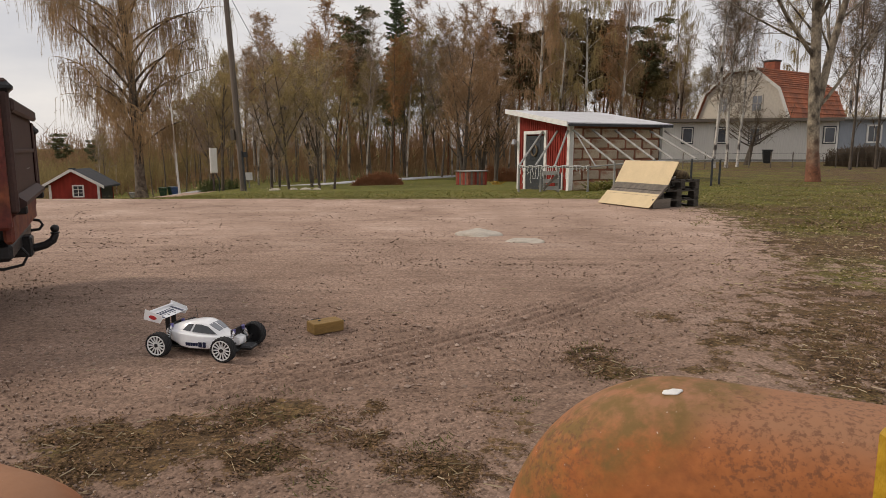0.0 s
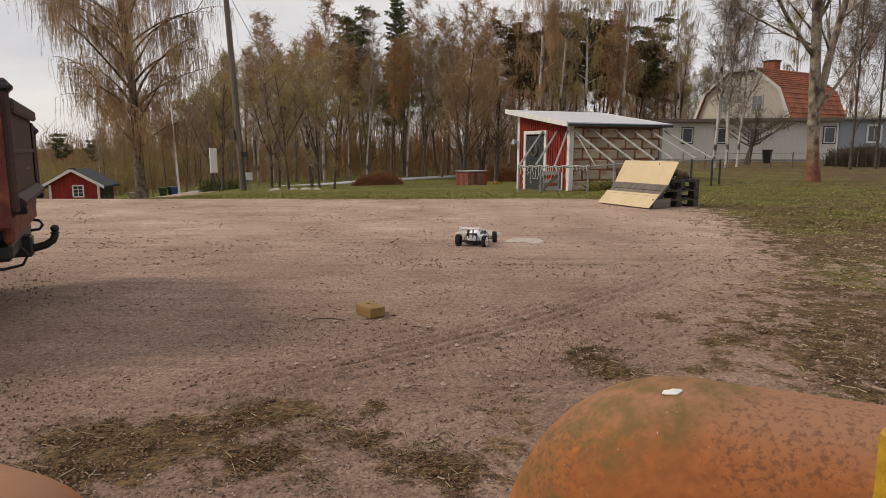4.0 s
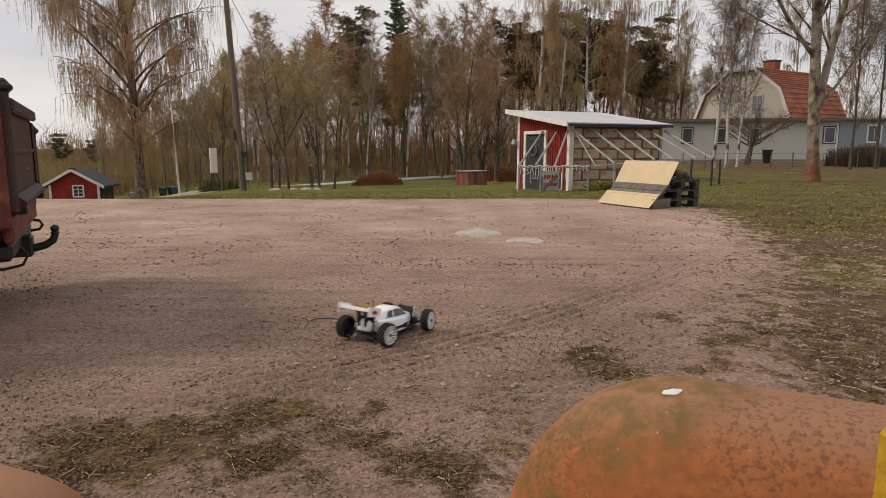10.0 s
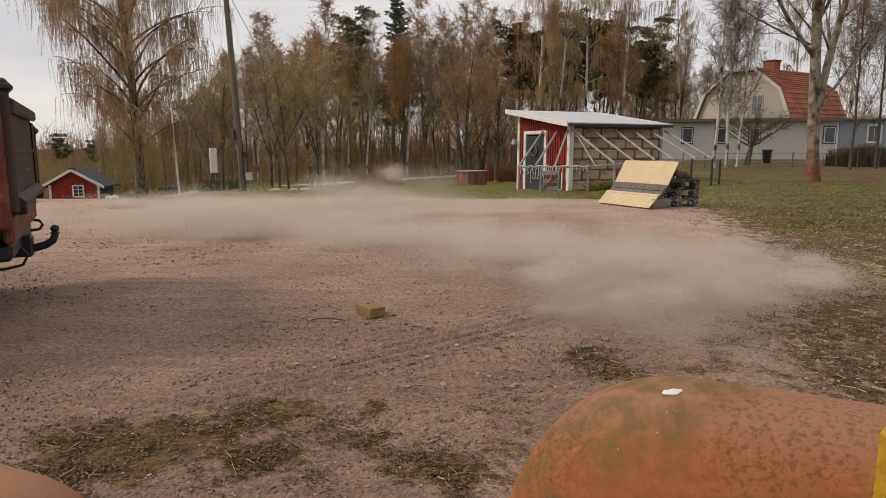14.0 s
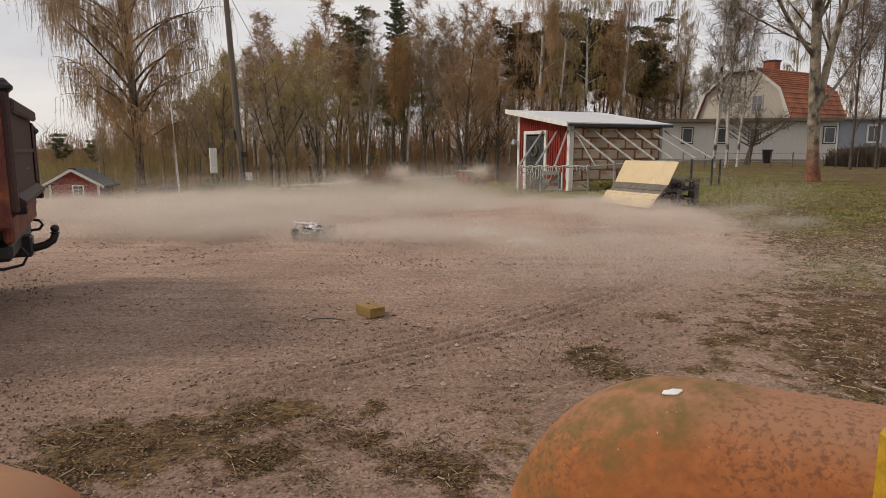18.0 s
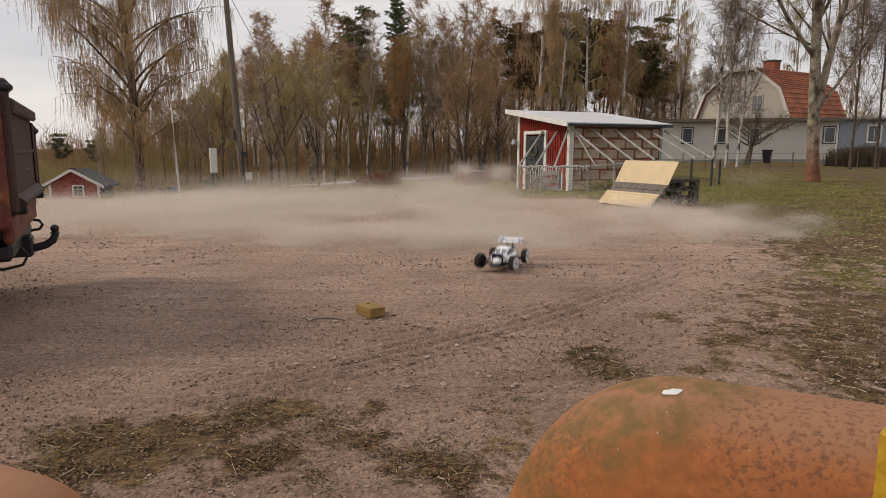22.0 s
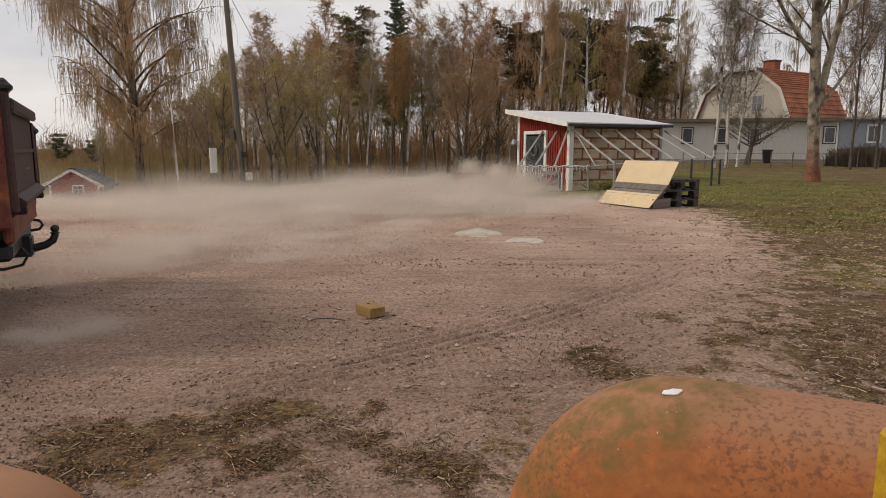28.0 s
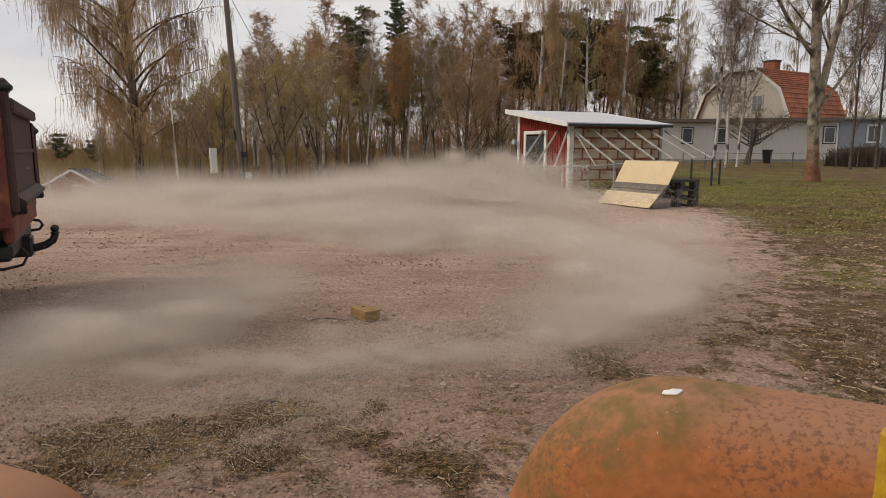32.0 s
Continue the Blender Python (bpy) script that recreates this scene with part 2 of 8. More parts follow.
def ground_material():
    m = bpy.data.materials.new("gravel_and_turf")
    m.use_nodes = True
    nt = m.node_tree
    N, L = nt.nodes.new, nt.links.new
    b = nt.nodes["Principled BSDF"]
    geo = N("ShaderNodeNewGeometry")
    att = N("ShaderNodeAttribute")
    att.attribute_name = "turf"
    dry = N("ShaderNodeAttribute")
    dry.attribute_name = "dry"

    def noise(scale, detail=4, rough=0.6):
        n = N("ShaderNodeTexNoise")
        n.inputs["Scale"].default_value, n.inputs["Detail"].default_value, n.inputs["Roughness"].default_value = scale, detail, rough
        L(geo.outputs["Position"], n.inputs["Vector"])
        return n.outputs[0]

    def ramp(src, stops):
        r = N("ShaderNodeValToRGB")
        e = r.color_ramp.elements
        while len(e) < len(stops):
            e.new(0.5)
        for k, (p, c) in zip(e, stops):
            k.position, k.color = p, (*c, 1)
        L(src, r.inputs[0])
        return r.outputs[0]

    def math_(op, a, c):
        n = N("ShaderNodeMath")
        n.operation = op
        for i, v in enumerate((a, c)):
            if isinstance(v, (int, float)):
                n.inputs[i].default_value = v
            else:
                L(v, n.inputs[i])
        return n.outputs[0]

    def mix(f, a, c, mode="MIX"):
        n = N("ShaderNodeMix")
        n.data_type, n.blend_type = "RGBA", mode
        for i, v in ((0, f), (6, a), (7, c)):
            if isinstance(v, (int, float)):
                n.inputs[i].default_value = v
            else:
                L(v, n.inputs[i])
        return n.outputs[2]

    gravel = ramp(noise(0.9, 5), [(0.30, (0.178, 0.116, 0.084)), (0.55, (0.256, 0.173, 0.129)), (0.75, (0.310, 0.220, 0.170))])
    gravel = mix(1.0, gravel, ramp(noise(38, 4, 0.7), [(0.28, (0.66, 0.64, 0.63)), (0.50, (1, 1, 1)), (0.70, (1.2, 1.19, 1.18))]), "MULTIPLY")
    vor = N("ShaderNodeTexVoronoi")
    vor.inputs["Scale"].default_value = 110.0
    L(geo.outputs["Position"], vor.inputs["Vector"])
    gravel = mix(0.42, gravel, mix(1.0, gravel, ramp(vor.outputs["Color"], [(0.22, (0.38, 0.35, 0.33)), (0.5, (1, 1, 1)), (0.9, (1.6, 1.58, 1.55))]), "MULTIPLY"))
    grit = N("ShaderNodeTexVoronoi")
    grit.inputs["Scale"].default_value = 52.0
    L(geo.outputs["Position"], grit.inputs["Vector"])
    gravel = mix(0.32, gravel, mix(1.0, gravel, ramp(grit.outputs["Color"], [(0.16, (0.42, 0.39, 0.37)), (0.34, (1, 1, 1)), (0.84, (1.0, 1.0, 1.0)), (0.95, (1.75, 1.75, 1.75))]), "MULTIPLY"))
    # old tracks: long streaks along two ways of driving, and dark clods
    for turn, wide, long_, deep in ((-38, 11.0, 0.8, 0.12), (-8, 7.0, 0.6, 0.07), (25, 9.0, 0.7, 0.12)):
        mp = N("ShaderNodeMapping")
        mp.inputs["Rotation"].default_value = (0, 0, radians(turn))
        mp.inputs["Scale"].default_value = (long_, wide, 1)
        L(geo.outputs["Position"], mp.inputs[0])
        st = N("ShaderNodeTexNoise")
        st.inputs["Scale"].default_value, st.inputs["Detail"].default_value, st.inputs["Roughness"].default_value = 1.0, 4, 0.6
        L(mp.outputs[0], st.inputs["Vector"])
        gravel = mix(1.0, gravel, ramp(st.outputs[0], [(0.32, (1 - deep, 1 - deep, 1 - deep)), (0.5, (1, 1, 1)), (0.7, (1 + deep / 2, 1 + deep / 2, 1 + deep / 2))]), "MULTIPLY")
    gravel = mix(1.0, gravel, ramp(noise(60, 3, 0.5), [(0.27, (0.40, 0.37, 0.35)), (0.34, (1, 1, 1))]), "MULTIPLY")
    green = ramp(noise(1.3, 5), [(0.30, (0.072, 0.084, 0.011)), (0.52, (0.128, 0.134, 0.022)), (0.75, (0.200, 0.170, 0.044))])
    hay = ramp(noise(2.6, 6, 0.7), [(0.34, (0.050, 0.029, 0.015)), (0.48, (0.112, 0.070, 0.035)), (0.62, (0.118, 0.080, 0.035)), (0.80, (0.20, 0.148, 0.082))])
    # brightening with distance from the camera, put into the gravel colour
    far_pale = N("ShaderNodeAttribute")
    far_pale.attribute_name = "far_pale"
    gravel = mix(far_pale.outputs["Fac"], gravel, mix(1.0, gravel, ramp(noise(0.5, 3), [(0.3, (1.52, 1.60, 1.66)), (0.7, (1.90, 2.02, 2.14))]), "MULTIPLY"))
    patch = N("ShaderNodeMapRange")
    patch.inputs[1].default_value, patch.inputs[2].default_value = 0.40, 0.62
    patch.inputs[3].default_value, patch.inputs[4].default_value = 0.45, 1.70
    L(noise(0.75, 6, 0.65), patch.inputs[0])
    dried = math_("MINIMUM", math_("MULTIPLY", dry.outputs["Fac"], patch.outputs[0]), 1.0)
    turf = mix(dried, green, hay)
    turf = mix(1.0, turf, ramp(noise(55, 4, 0.7), [(0.30, (0.25, 0.24, 0.22)), (0.5, (1, 1, 1)), (0.68, (1.7, 1.65, 1.55))]), "MULTIPLY")
    turf = mix(1.0, turf, ramp(noise(16, 6, 0.75), [(0.36, (0.38, 0.36, 0.33)), (0.5, (1, 1, 1)), (0.64, (1.45, 1.42, 1.36))]), "MULTIPLY")
    edge = math_("ADD", att.outputs["Fac"], math_("MULTIPLY", math_("SUBTRACT", noise(6.0, 8, 0.75), 0.5), 2.3))
    mr = N("ShaderNodeMapRange")
    mr.inputs[1].default_value, mr.inputs[2].default_value = 0.43, 0.52
    L(edge, mr.inputs[0])
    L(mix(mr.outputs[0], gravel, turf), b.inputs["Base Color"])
    b.inputs["Roughness"].default_value = 0.95
    b.inputs["Specular IOR Level"].default_value = 0.2
    bp = N("ShaderNodeBump")
    bp.inputs["Strength"].default_value, bp.inputs["Distance"].default_value = 0.44, 0.02
    h = math_("ADD", math_("MULTIPLY", noise(38, 5, 0.7), 0.7), math_("MULTIPLY", noise(9, 4), 0.9))
    h = math_("SUBTRACT", h, math_("MULTIPLY", vor.outputs["Distance"], 0.35))
    L(h, bp.inputs["Height"])
    L(bp.outputs[0], b.inputs["Normal"])
    return m


def build_ground():
    rad = np.concatenate([[0.02], np.geomspace(0.35, 1.7, 30), np.geomspace(1.72, 5.4, 250), np.geomspace(5.45, 14.5, 110), np.geomspace(15, 90, 90), np.geomspace(100, 3500, 30)])
    ang = np.concatenate([np.linspace(-0.80, 0.80, 380), np.linspace(0.88, 2 * math.pi - 0.88, 60)])
    R, A = np.meshgrid(rad, ang, indexing="ij")
    X, Y = R * np.sin(A), R * np.cos(A)
    Z = land(X, Y)
    fine = np.array([noise.noise((x * 5.0, y * 5.0, 0)) * 0.006 + noise.noise((x * 1.1, y * 1.1, 3)) * 0.012 if r < 14.6 else 0.0
                     for x, y, r in zip(X.ravel(), Y.ravel(), R.ravel())]).reshape(X.shape)
    q = (Y - 2.97 - 0.85 * X - 0.10 * X * X) / np.sqrt(1 + (0.85 + 0.2 * X) ** 2)
    ruts = 0.0125 * np.sin(q * 70.0 + 0.6 * np.sin(X * 2.1)) * (np.exp(-((q - 0.05) / 0.20) ** 2) + 0.3 * np.exp(-((q + 0.62) / 0.16) ** 2)) * np.exp(-((X - 0.5) / 1.5) ** 4)
    Z = Z + fine * (1 - np.clip((R - 11) / 3, 0, 1)) + ruts
    yr, zr = road_line(X)
    Z = np.where((np.abs(Y - yr) < 8) & (Y > 30), np.maximum(Z, zr - 0.06 - 0.10 * np.maximum(np.abs(Y - yr) - 1.5, 0)), Z)
    nr, na = X.shape
    idx = np.arange(nr * na).reshape(nr, na)
    nxt = np.roll(idx, -1, axis=1)
    faces = np.stack([idx[:-1], idx[1:], nxt[1:], nxt[:-1]], -1).reshape(-1, 4)
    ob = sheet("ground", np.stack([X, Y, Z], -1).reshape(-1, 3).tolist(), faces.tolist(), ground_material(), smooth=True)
    # the second value grows with distance and makes the far gravel paler
    for key, val in (("turf", turf_at(X, Y)), ("far_pale", np.clip((Y - 2.7) / 5.5, 0, 1) * np.clip((X + 30) / 3, 0, 1)), ("dry", np.clip(1.15 + 0.8 * np.clip(3.6 - Y, 0, 1) - np.clip((Y - 6) / 8.0, 0, 1) * np.clip(1.05 - (X - 4.0) / 13, 0.3, 1), 0.0, 2))):
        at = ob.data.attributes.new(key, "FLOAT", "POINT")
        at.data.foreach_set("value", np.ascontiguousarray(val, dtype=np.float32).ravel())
    tagged(ob, "pink-brown gravel yard with tyre ruts running into lawn", "ground", kind="structure")


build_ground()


def build_road():
    xs = np.linspace(-70, 75, 120)
    yc, zc = road_line(xs)
    v, f = [], []
    for i, (x, y, z) in enumerate(zip(xs, yc, zc)):
        for dy in (-1.4, 1.4):
            v.append((x, y + dy, z))
        for dy in (-1.6, 1.6):
            v.append((x, y + dy * 1.2, z - 0.25))
        if i:
            a, c = 4 * (i - 1), 4 * i
            f += [(a, c, c + 1, a + 1), (a + 2, c + 2, c, a), (a + 1, c + 1, c + 3, a + 3)]
    tagged(sheet("road", v, f, ASPHALT), "narrow pale country road beyond the lawn", "road", kind="structure")


build_road()


def island_mat(name, a, b, rough=0.9):
    """Loose bits whose colour shifts from piece to piece."""
    m = bpy.data.materials.new(name)
    m.use_nodes = True
    nt = m.node_tree
    g, r = nt.nodes.new("ShaderNodeNewGeometry"), nt.nodes.new("ShaderNodeValToRGB")
    r.color_ramp.elements[0].color, r.color_ramp.elements[1].color = (*a, 1), (*b, 1)
    bs = nt.nodes["Principled BSDF"]
    nt.links.new(g.outputs["Random Per Island"], r.inputs[0])
    nt.links.new(r.outputs[0], bs.inputs["Base Color"])
    bs.inputs["Roughness"].default_value = rough
    bs.inputs["Specular IOR Level"].default_value = 0.2
    return m


DARKSTONE = island_mat("dark_stones", (0.095, 0.063, 0.046), (0.24, 0.166, 0.124))
PEBBLES = island_mat("loose_stones", (0.15, 0.102, 0.076), (0.43, 0.325, 0.26))
BLADES = island_mat("turf_blades", (0.060, 0.042, 0.016), (0.180, 0.118, 0.050))
GREENTUFT = island_mat("green_tufts", (0.055, 0.062, 0.016), (0.135, 0.128, 0.040))
DEADLEAF = island_mat("dead_leaves", (0.20, 0.145, 0.07), (0.46, 0.38, 0.22))
OLDBIRCH = mat("old_birch_bark", (0.155, 0.128, 0.098), 0.95, var=0.35, scale=3.4, grain=16, bump=0.4, tint=(0.050, 0.038, 0.028), cover=0.9)
LITTER = island_mat("leaf_litter", (0.058, 0.033, 0.018), (0.235, 0.145, 0.078))
STRAWS = island_mat("straw_bits", (0.28, 0.22, 0.125), (0.52, 0.44, 0.30))
LAWN = island_mat("lawn_blades", (0.078, 0.084, 0.015), (0.235, 0.198, 0.058))


# ---- trees ----
def foot_bark():
    """Pale grey bark that turns red-brown and cracked at the tree's foot."""
    m = mat("pale_bark", (0.33, 0.275, 0.205), 0.9, var=0.4, scale=5, grain=22, bump=0.6, tint=(0.075, 0.058, 0.045), stretch=(1, 1, 0.7), cover=0.9)
    nt = m.node_tree
    N, L = nt.nodes.new, nt.links.new
    b = nt.nodes["Principled BSDF"]
    src = b.inputs["Base Color"].links[0].from_socket
    co, sep, mr, mx = N("ShaderNodeTexCoord"), N("ShaderNodeSeparateXYZ"), N("ShaderNodeMapRange"), N("ShaderNodeMix")
    L(co.outputs["Object"], sep.inputs[0])
    L(sep.outputs["Z"], mr.inputs[0])
    mr.inputs[1].default_value, mr.inputs[2].default_value, mr.inputs[3].default_value, mr.inputs[4].default_value = 0.25, 1.35, 0.95, 0.0
    mx.data_type = "RGBA"
    L(mr.outputs[0], mx.inputs[0])
    L(src, mx.inputs[6])
    # cracked foot: flakes of pale lichen on red-brown bark
    nz, rp = N("ShaderNodeTexNoise"), N("ShaderNodeValToRGB")
    nz.inputs["Scale"].default_value, nz.inputs["Detail"].default_value, nz.inputs["Roughness"].default_value = 9.0, 6, 0.75
    L(co.outputs["Object"], nz.inputs["Vector"])
    e = rp.color_ramp.elements
    e.new(0.55)
    e.new(0.64)
    for k, (p, c) in zip(e, ((0.30, (0.060, 0.027, 0.016)), (0.50, (0.190, 0.075, 0.040)), (0.64, (0.260, 0.110, 0.060)), (0.78, (0.46, 0.38, 0.31)))):
        k.position, k.color = p, (*c, 1)
    L(nz.outputs[0], rp.inputs[0])
    L(rp.outputs[0], mx.inputs[7])
    L(mx.outputs[2], b.inputs["Base Color"])
    return m


FOOTBARK = foot_bark()



class Wood:
    """Gathers tapered tubes into one mesh."""

    def __init__(self):
        self.v, self.f = [], []

    def tube(self, pts, rad, n):
        base = len(self.v)
        for i, p in enumerate(pts):
            a, b = pts[max(i - 1, 0)], pts[min(i + 1, len(pts) - 1)]
            d = (b - a).normalized()
            s = d.cross(Vector((0.31, 0.13, 0.94)) if abs(d.z) < 0.9 else Vector((1, 0, 0))).normalized()
            u = s.cross(d)
            for k in range(n):
                w = 2 * math.pi * k / n
                self.v.append(p + (s * math.cos(w) + u * math.sin(w)) * rad[i])
        for i in range(len(pts) - 1):
            for k in range(n):
                a, b = base + i * n + k, base + i * n + (k + 1) % n
                self.f.append((a, b, b + n, a + n))

    def mesh(self, name, material, smooth=False):
        me = bpy.data.meshes.new(name)
        me.from_pydata([tuple(p) for p in self.v], [], self.f)
        me.materials.append(material)
        if smooth:
            me.polygons.foreach_set("use_smooth", [True] * len(me.polygons))
        return me


def curve(a, d, length, bend, steps, rng, wob=0.08):
    """Points of a branch from a along d that bends towards bend."""
    pts, p, d = [a], a.copy(), d.normalized()
    for _ in range(steps):
        d = (d + bend / steps + Vector((rng.uniform(-1, 1), rng.uniform(-1, 1), rng.uniform(-1, 1))) * wob).normalized()
        p = p + d * (length / steps)
        pts.append(p)
    return pts


def bare_tree(seed, h, r, spread, bark, twig, limbs=18, first=0.25, rise=0.7, droop=0.0, subs=6, twigs=5, twig_r=0.010, lean=0.04, twig_len=0.5, n=7, stems=1, split=True, limb_r=0.38, wob=0.045, forks=(), lift=0.0):
    """Meshes of a leafless tree: its wood, and the fine twigs of its crown."""
    rng = random.Random(seed)
    wood, fine, boughs = Wood(), Wood(), []
    for st in range(stems):
        base = Vector((0, 0, -0.3)) if stems == 1 else Vector((rng.uniform(-1, 1) * r * 2, rng.uniform(-1, 1) * r * 2, -0.3))
        tilt = Vector((rng.uniform(-1, 1) * lean, rng.uniform(-1, 1) * lean, 1)) if stems == 1 else Vector((rng.uniform(-0.35, 0.35), rng.uniform(-0.35, 0.35), 1))
        trunk = curve(base, tilt, h * (1 if st == 0 else rng.uniform(0.7, 0.95)) + 0.3, Vector((0, 0, 0.2)), 12, rng, wob)
        rad = [r * ((1 - i / 12.5) ** 0.75) * (1.35 if i == 0 else 1) for i in range(13)]
        wood.tube(trunk, rad, n)
        for k in range(limbs):
            t = first + (0.97 - first) * (k + rng.random()) / limbs
            q = t * 12
            i = min(int(q), 11)
            a = trunk[i].lerp(trunk[i + 1], q - i)
            az = k * 2.4 + rng.uniform(-0.5, 0.5)
            up = rise * rng.uniform(0.6, 1.4)
            ln = spread * (1.15 - t) ** 0.7 * rng.uniform(0.6, 1.1)
            d = Vector((math.cos(az), math.sin(az), up))
            limb = curve(a, d, ln, Vector((0, 0, 0.45 - droop * 1.1)), 5, rng, 0.10)
            lr = max(rad[i] * limb_r, 0.012)
            bough = Wood() if split else wood
            bough.tube(limb, [lr * (1 - j / 6) for j in range(6)], 5 if split else 4)
            if split:
                boughs.append(bough.mesh("tree_limb", bark, True))
            for s in range(subs):
                e = rng.uniform(0.25, 1.0) * 5
                j = min(int(e), 4)
                b = limb[j].lerp(limb[j + 1], e - j)
                out = (limb[j + 1] - limb[j]).normalized() + Vector((rng.uniform(-1, 1), rng.uniform(-1, 1), rng.uniform(-0.3, 0.9) - droop)) * 0.9
                sub = curve(b, out, ln * rng.uniform(0.22, 0.45), Vector((0, 0, 0.3 - 1.6 * droop)), 3, rng, 0.12)
                fine.tube(sub, [twig_r * 1.5, twig_r * 1.3, twig_r * 1.1, twig_r * 0.7], 3)
                for w in range(twigs):
                    c = sub[rng.randint(0, 3)]
                    o = Vector((rng.uniform(-1, 1), rng.uniform(-1, 1), rng.uniform(-0.4, 1.0) - 2.2 * droop + lift))
                    L = twig_len * rng.uniform(0.5, 1.3)
                    tip = c + o.normalized() * L
                    if droop > 0.3:
                        mid = c + Vector((o.x * 0.45, o.y * 0.45, -0.25)) * L
                        fine.tube([c, mid, mid + Vector((rng.uniform(-0.22, 0.22), rng.uniform(-0.22, 0.22), -1)) * L * rng.uniform(0.5, 1.5)], [twig_r, twig_r * 0.8, twig_r * 0.5], 3)
                    else:
                        fine.tube([c, tip], [twig_r, twig_r * 0.5], 3)
    # strong limbs that fork off the trunk
    for t, d, ln, lr in forks:
        i = min(int(t * 12), 11)
        limb = curve(trunk[i].lerp(trunk[i + 1], t * 12 - i), Vector(d), ln, Vector((0, 0, 0.35)), 10, rng, 0.07)
        bough = Wood()
        bough.tube(limb, [lr * (1 - j / 10.6) ** 0.8 for j in range(11)], 8)
        for s in range(16):
            j = rng.randint(2, 9)
            sub = curve(limb[j], limb[j + 1] - limb[j] + Vector((rng.uniform(-1, 1), rng.uniform(-1, 1), rng.uniform(-0.3, 0.8))) * ln * 0.1, ln * rng.uniform(0.18, 0.42), Vector((0, 0, 0.25)), 5, rng, 0.16)
            bough.tube(sub, [lr * 0.30 * (1 - q / 5.6) for q in range(6)], 4)
            for w in range(12):
                c = sub[rng.randint(1, 5)]
                tip = c + Vector((rng.uniform(-1, 1), rng.uniform(-1, 1), rng.uniform(-0.3, 1))).normalized() * twig_len * rng.uniform(0.6, 1.6)
                fine.tube([c, c.lerp(tip, 0.5) + Vector((rng.uniform(-1, 1), rng.uniform(-1, 1), rng.uniform(-1, 1))) * 0.06, tip], [twig_r, twig_r * 0.8, twig_r * 0.4], 3)
        boughs.append(bough.mesh("tree_limb", bark, True))
    return (wood.mesh("tree_wood", bark, True), fine.mesh("tree_twigs", twig), *boughs)


def conifer(seed, h, r, spread, bark, needle, kind):
    """Meshes of a spruce in loose whorls or a pine with tufted boughs: its wood, and a crown of many small needle sprays."""
    rng = random.Random(seed)
    wood = Wood()
    trunk = curve(Vector((0, 0, -0.3)), Vector((0, 0, 1)), h + 0.3, Vector((0, 0, 0.1)), 10, rng, 0.02 if kind == "spruce" else 0.05)
    wood.tube(trunk, [r * (1 - i / 10.6) for i in range(11)], 7)
    v, f = [], []

    def spray(p, d, size):
        s = d.cross(Vector((rng.uniform(-1, 1), rng.uniform(-1, 1), 0.7))).normalized()
        b = len(v)
        tip = p + d * size
        v.extend([p + s * size * 0.16, p - s * size * 0.16, tip + Vector((0, 0, -0.15 * size)), p + d * size * 0.5 + s * size * 0.3, p + d * size * 0.5 - s * size * 0.3])
        f.extend([(b, b + 3, b + 2), (b, b + 2, b + 1), (b + 1, b + 2, b + 4)])

    def on_trunk(t):
        q = min(t, 0.999) * 10
        return trunk[int(q)].lerp(trunk[int(q) + 1], q - int(q))

    if kind == "spruce":
        whorls = 21
        for k in range(whorls):
            t = 0.40 + 0.59 * (k / whorls) ** 0.92
            reach = spread * 1.25 * (1 - t) ** 0.75 * rng.uniform(0.72, 1.12) + 0.18
            for w in range(6):
                az = k * 1.1 + w * 1.047 + rng.uniform(-0.35, 0.35)
                ln = reach * rng.uniform(0.55, 1.1)
                br = curve(on_trunk(t + rng.uniform(-0.008, 0.008)), Vector((math.cos(az), math.sin(az), -0.12 + 0.5 * t)), ln, Vector((0, 0, 0.10)), 4, rng, 0.05)
                wood.tube(br, [0.035, 0.028, 0.02, 0.014, 0.007], 3)
                for s in range(int(14 + 34 * ln)):
                    e = rng.uniform(0.12, 1.0) * 4
                    j = min(int(e), 3)
                    p = br[j].lerp(br[j + 1], e - j)
                    o = (br[j + 1] - br[j]).normalized() * 0.8 + Vector((rng.uniform(-1, 1), rng.uniform(-1, 1), rng.uniform(-0.55, 0.12)))
                    spray(p + Vector((rng.gauss(0, 0.10), rng.gauss(0, 0.10), rng.gauss(-0.05, 0.05))), o.normalized(), rng.uniform(0.16, 0.34))
    else:
        for k in range(30):
            t = 0.56 + 0.43 * (k + rng.random()) / 30
            az = k * 2.4 + rng.uniform(-0.4, 0.4)
            ln = spread * rng.uniform(0.35, 1.0) * (1.0 - 1.1 * abs(t - 0.76))
            br = curve(on_trunk(t), Vector((math.cos(az), math.sin(az), 0.35)), ln, Vector((0, 0, 0.3)), 4, rng, 0.16)
            wood.tube(br, [0.06, 0.045, 0.032, 0.02, 0.01], 4)
            for c in range(rng.randint(2, 4)):
                e = rng.uniform(2.0, 4.0)
                j = min(int(e), 3)
                mid = br[j].lerp(br[j + 1], e - j) + Vector((rng.gauss(0, 0.25), rng.gauss(0, 0.25), rng.uniform(0.0, 0.25)))
                wide = rng.uniform(0.28, 0.58)
                for s in range(int(190 * wide)):
                    o = Vector((rng.gauss(0, 1), rng.gauss(0, 1), rng.gauss(0.25, 0.5)))
                    spray(mid + Vector((o.x * wide * 0.6, o.y * wide * 0.6, o.z * wide * 0.30)), o.normalized(), rng.uniform(0.16, 0.34))
    me = bpy.data.meshes.new("needles")
    me.from_pydata([tuple(p) for p in v], [], f)
    me.materials.append(needle)
    return wood.mesh("conifer_wood", bark, True), me


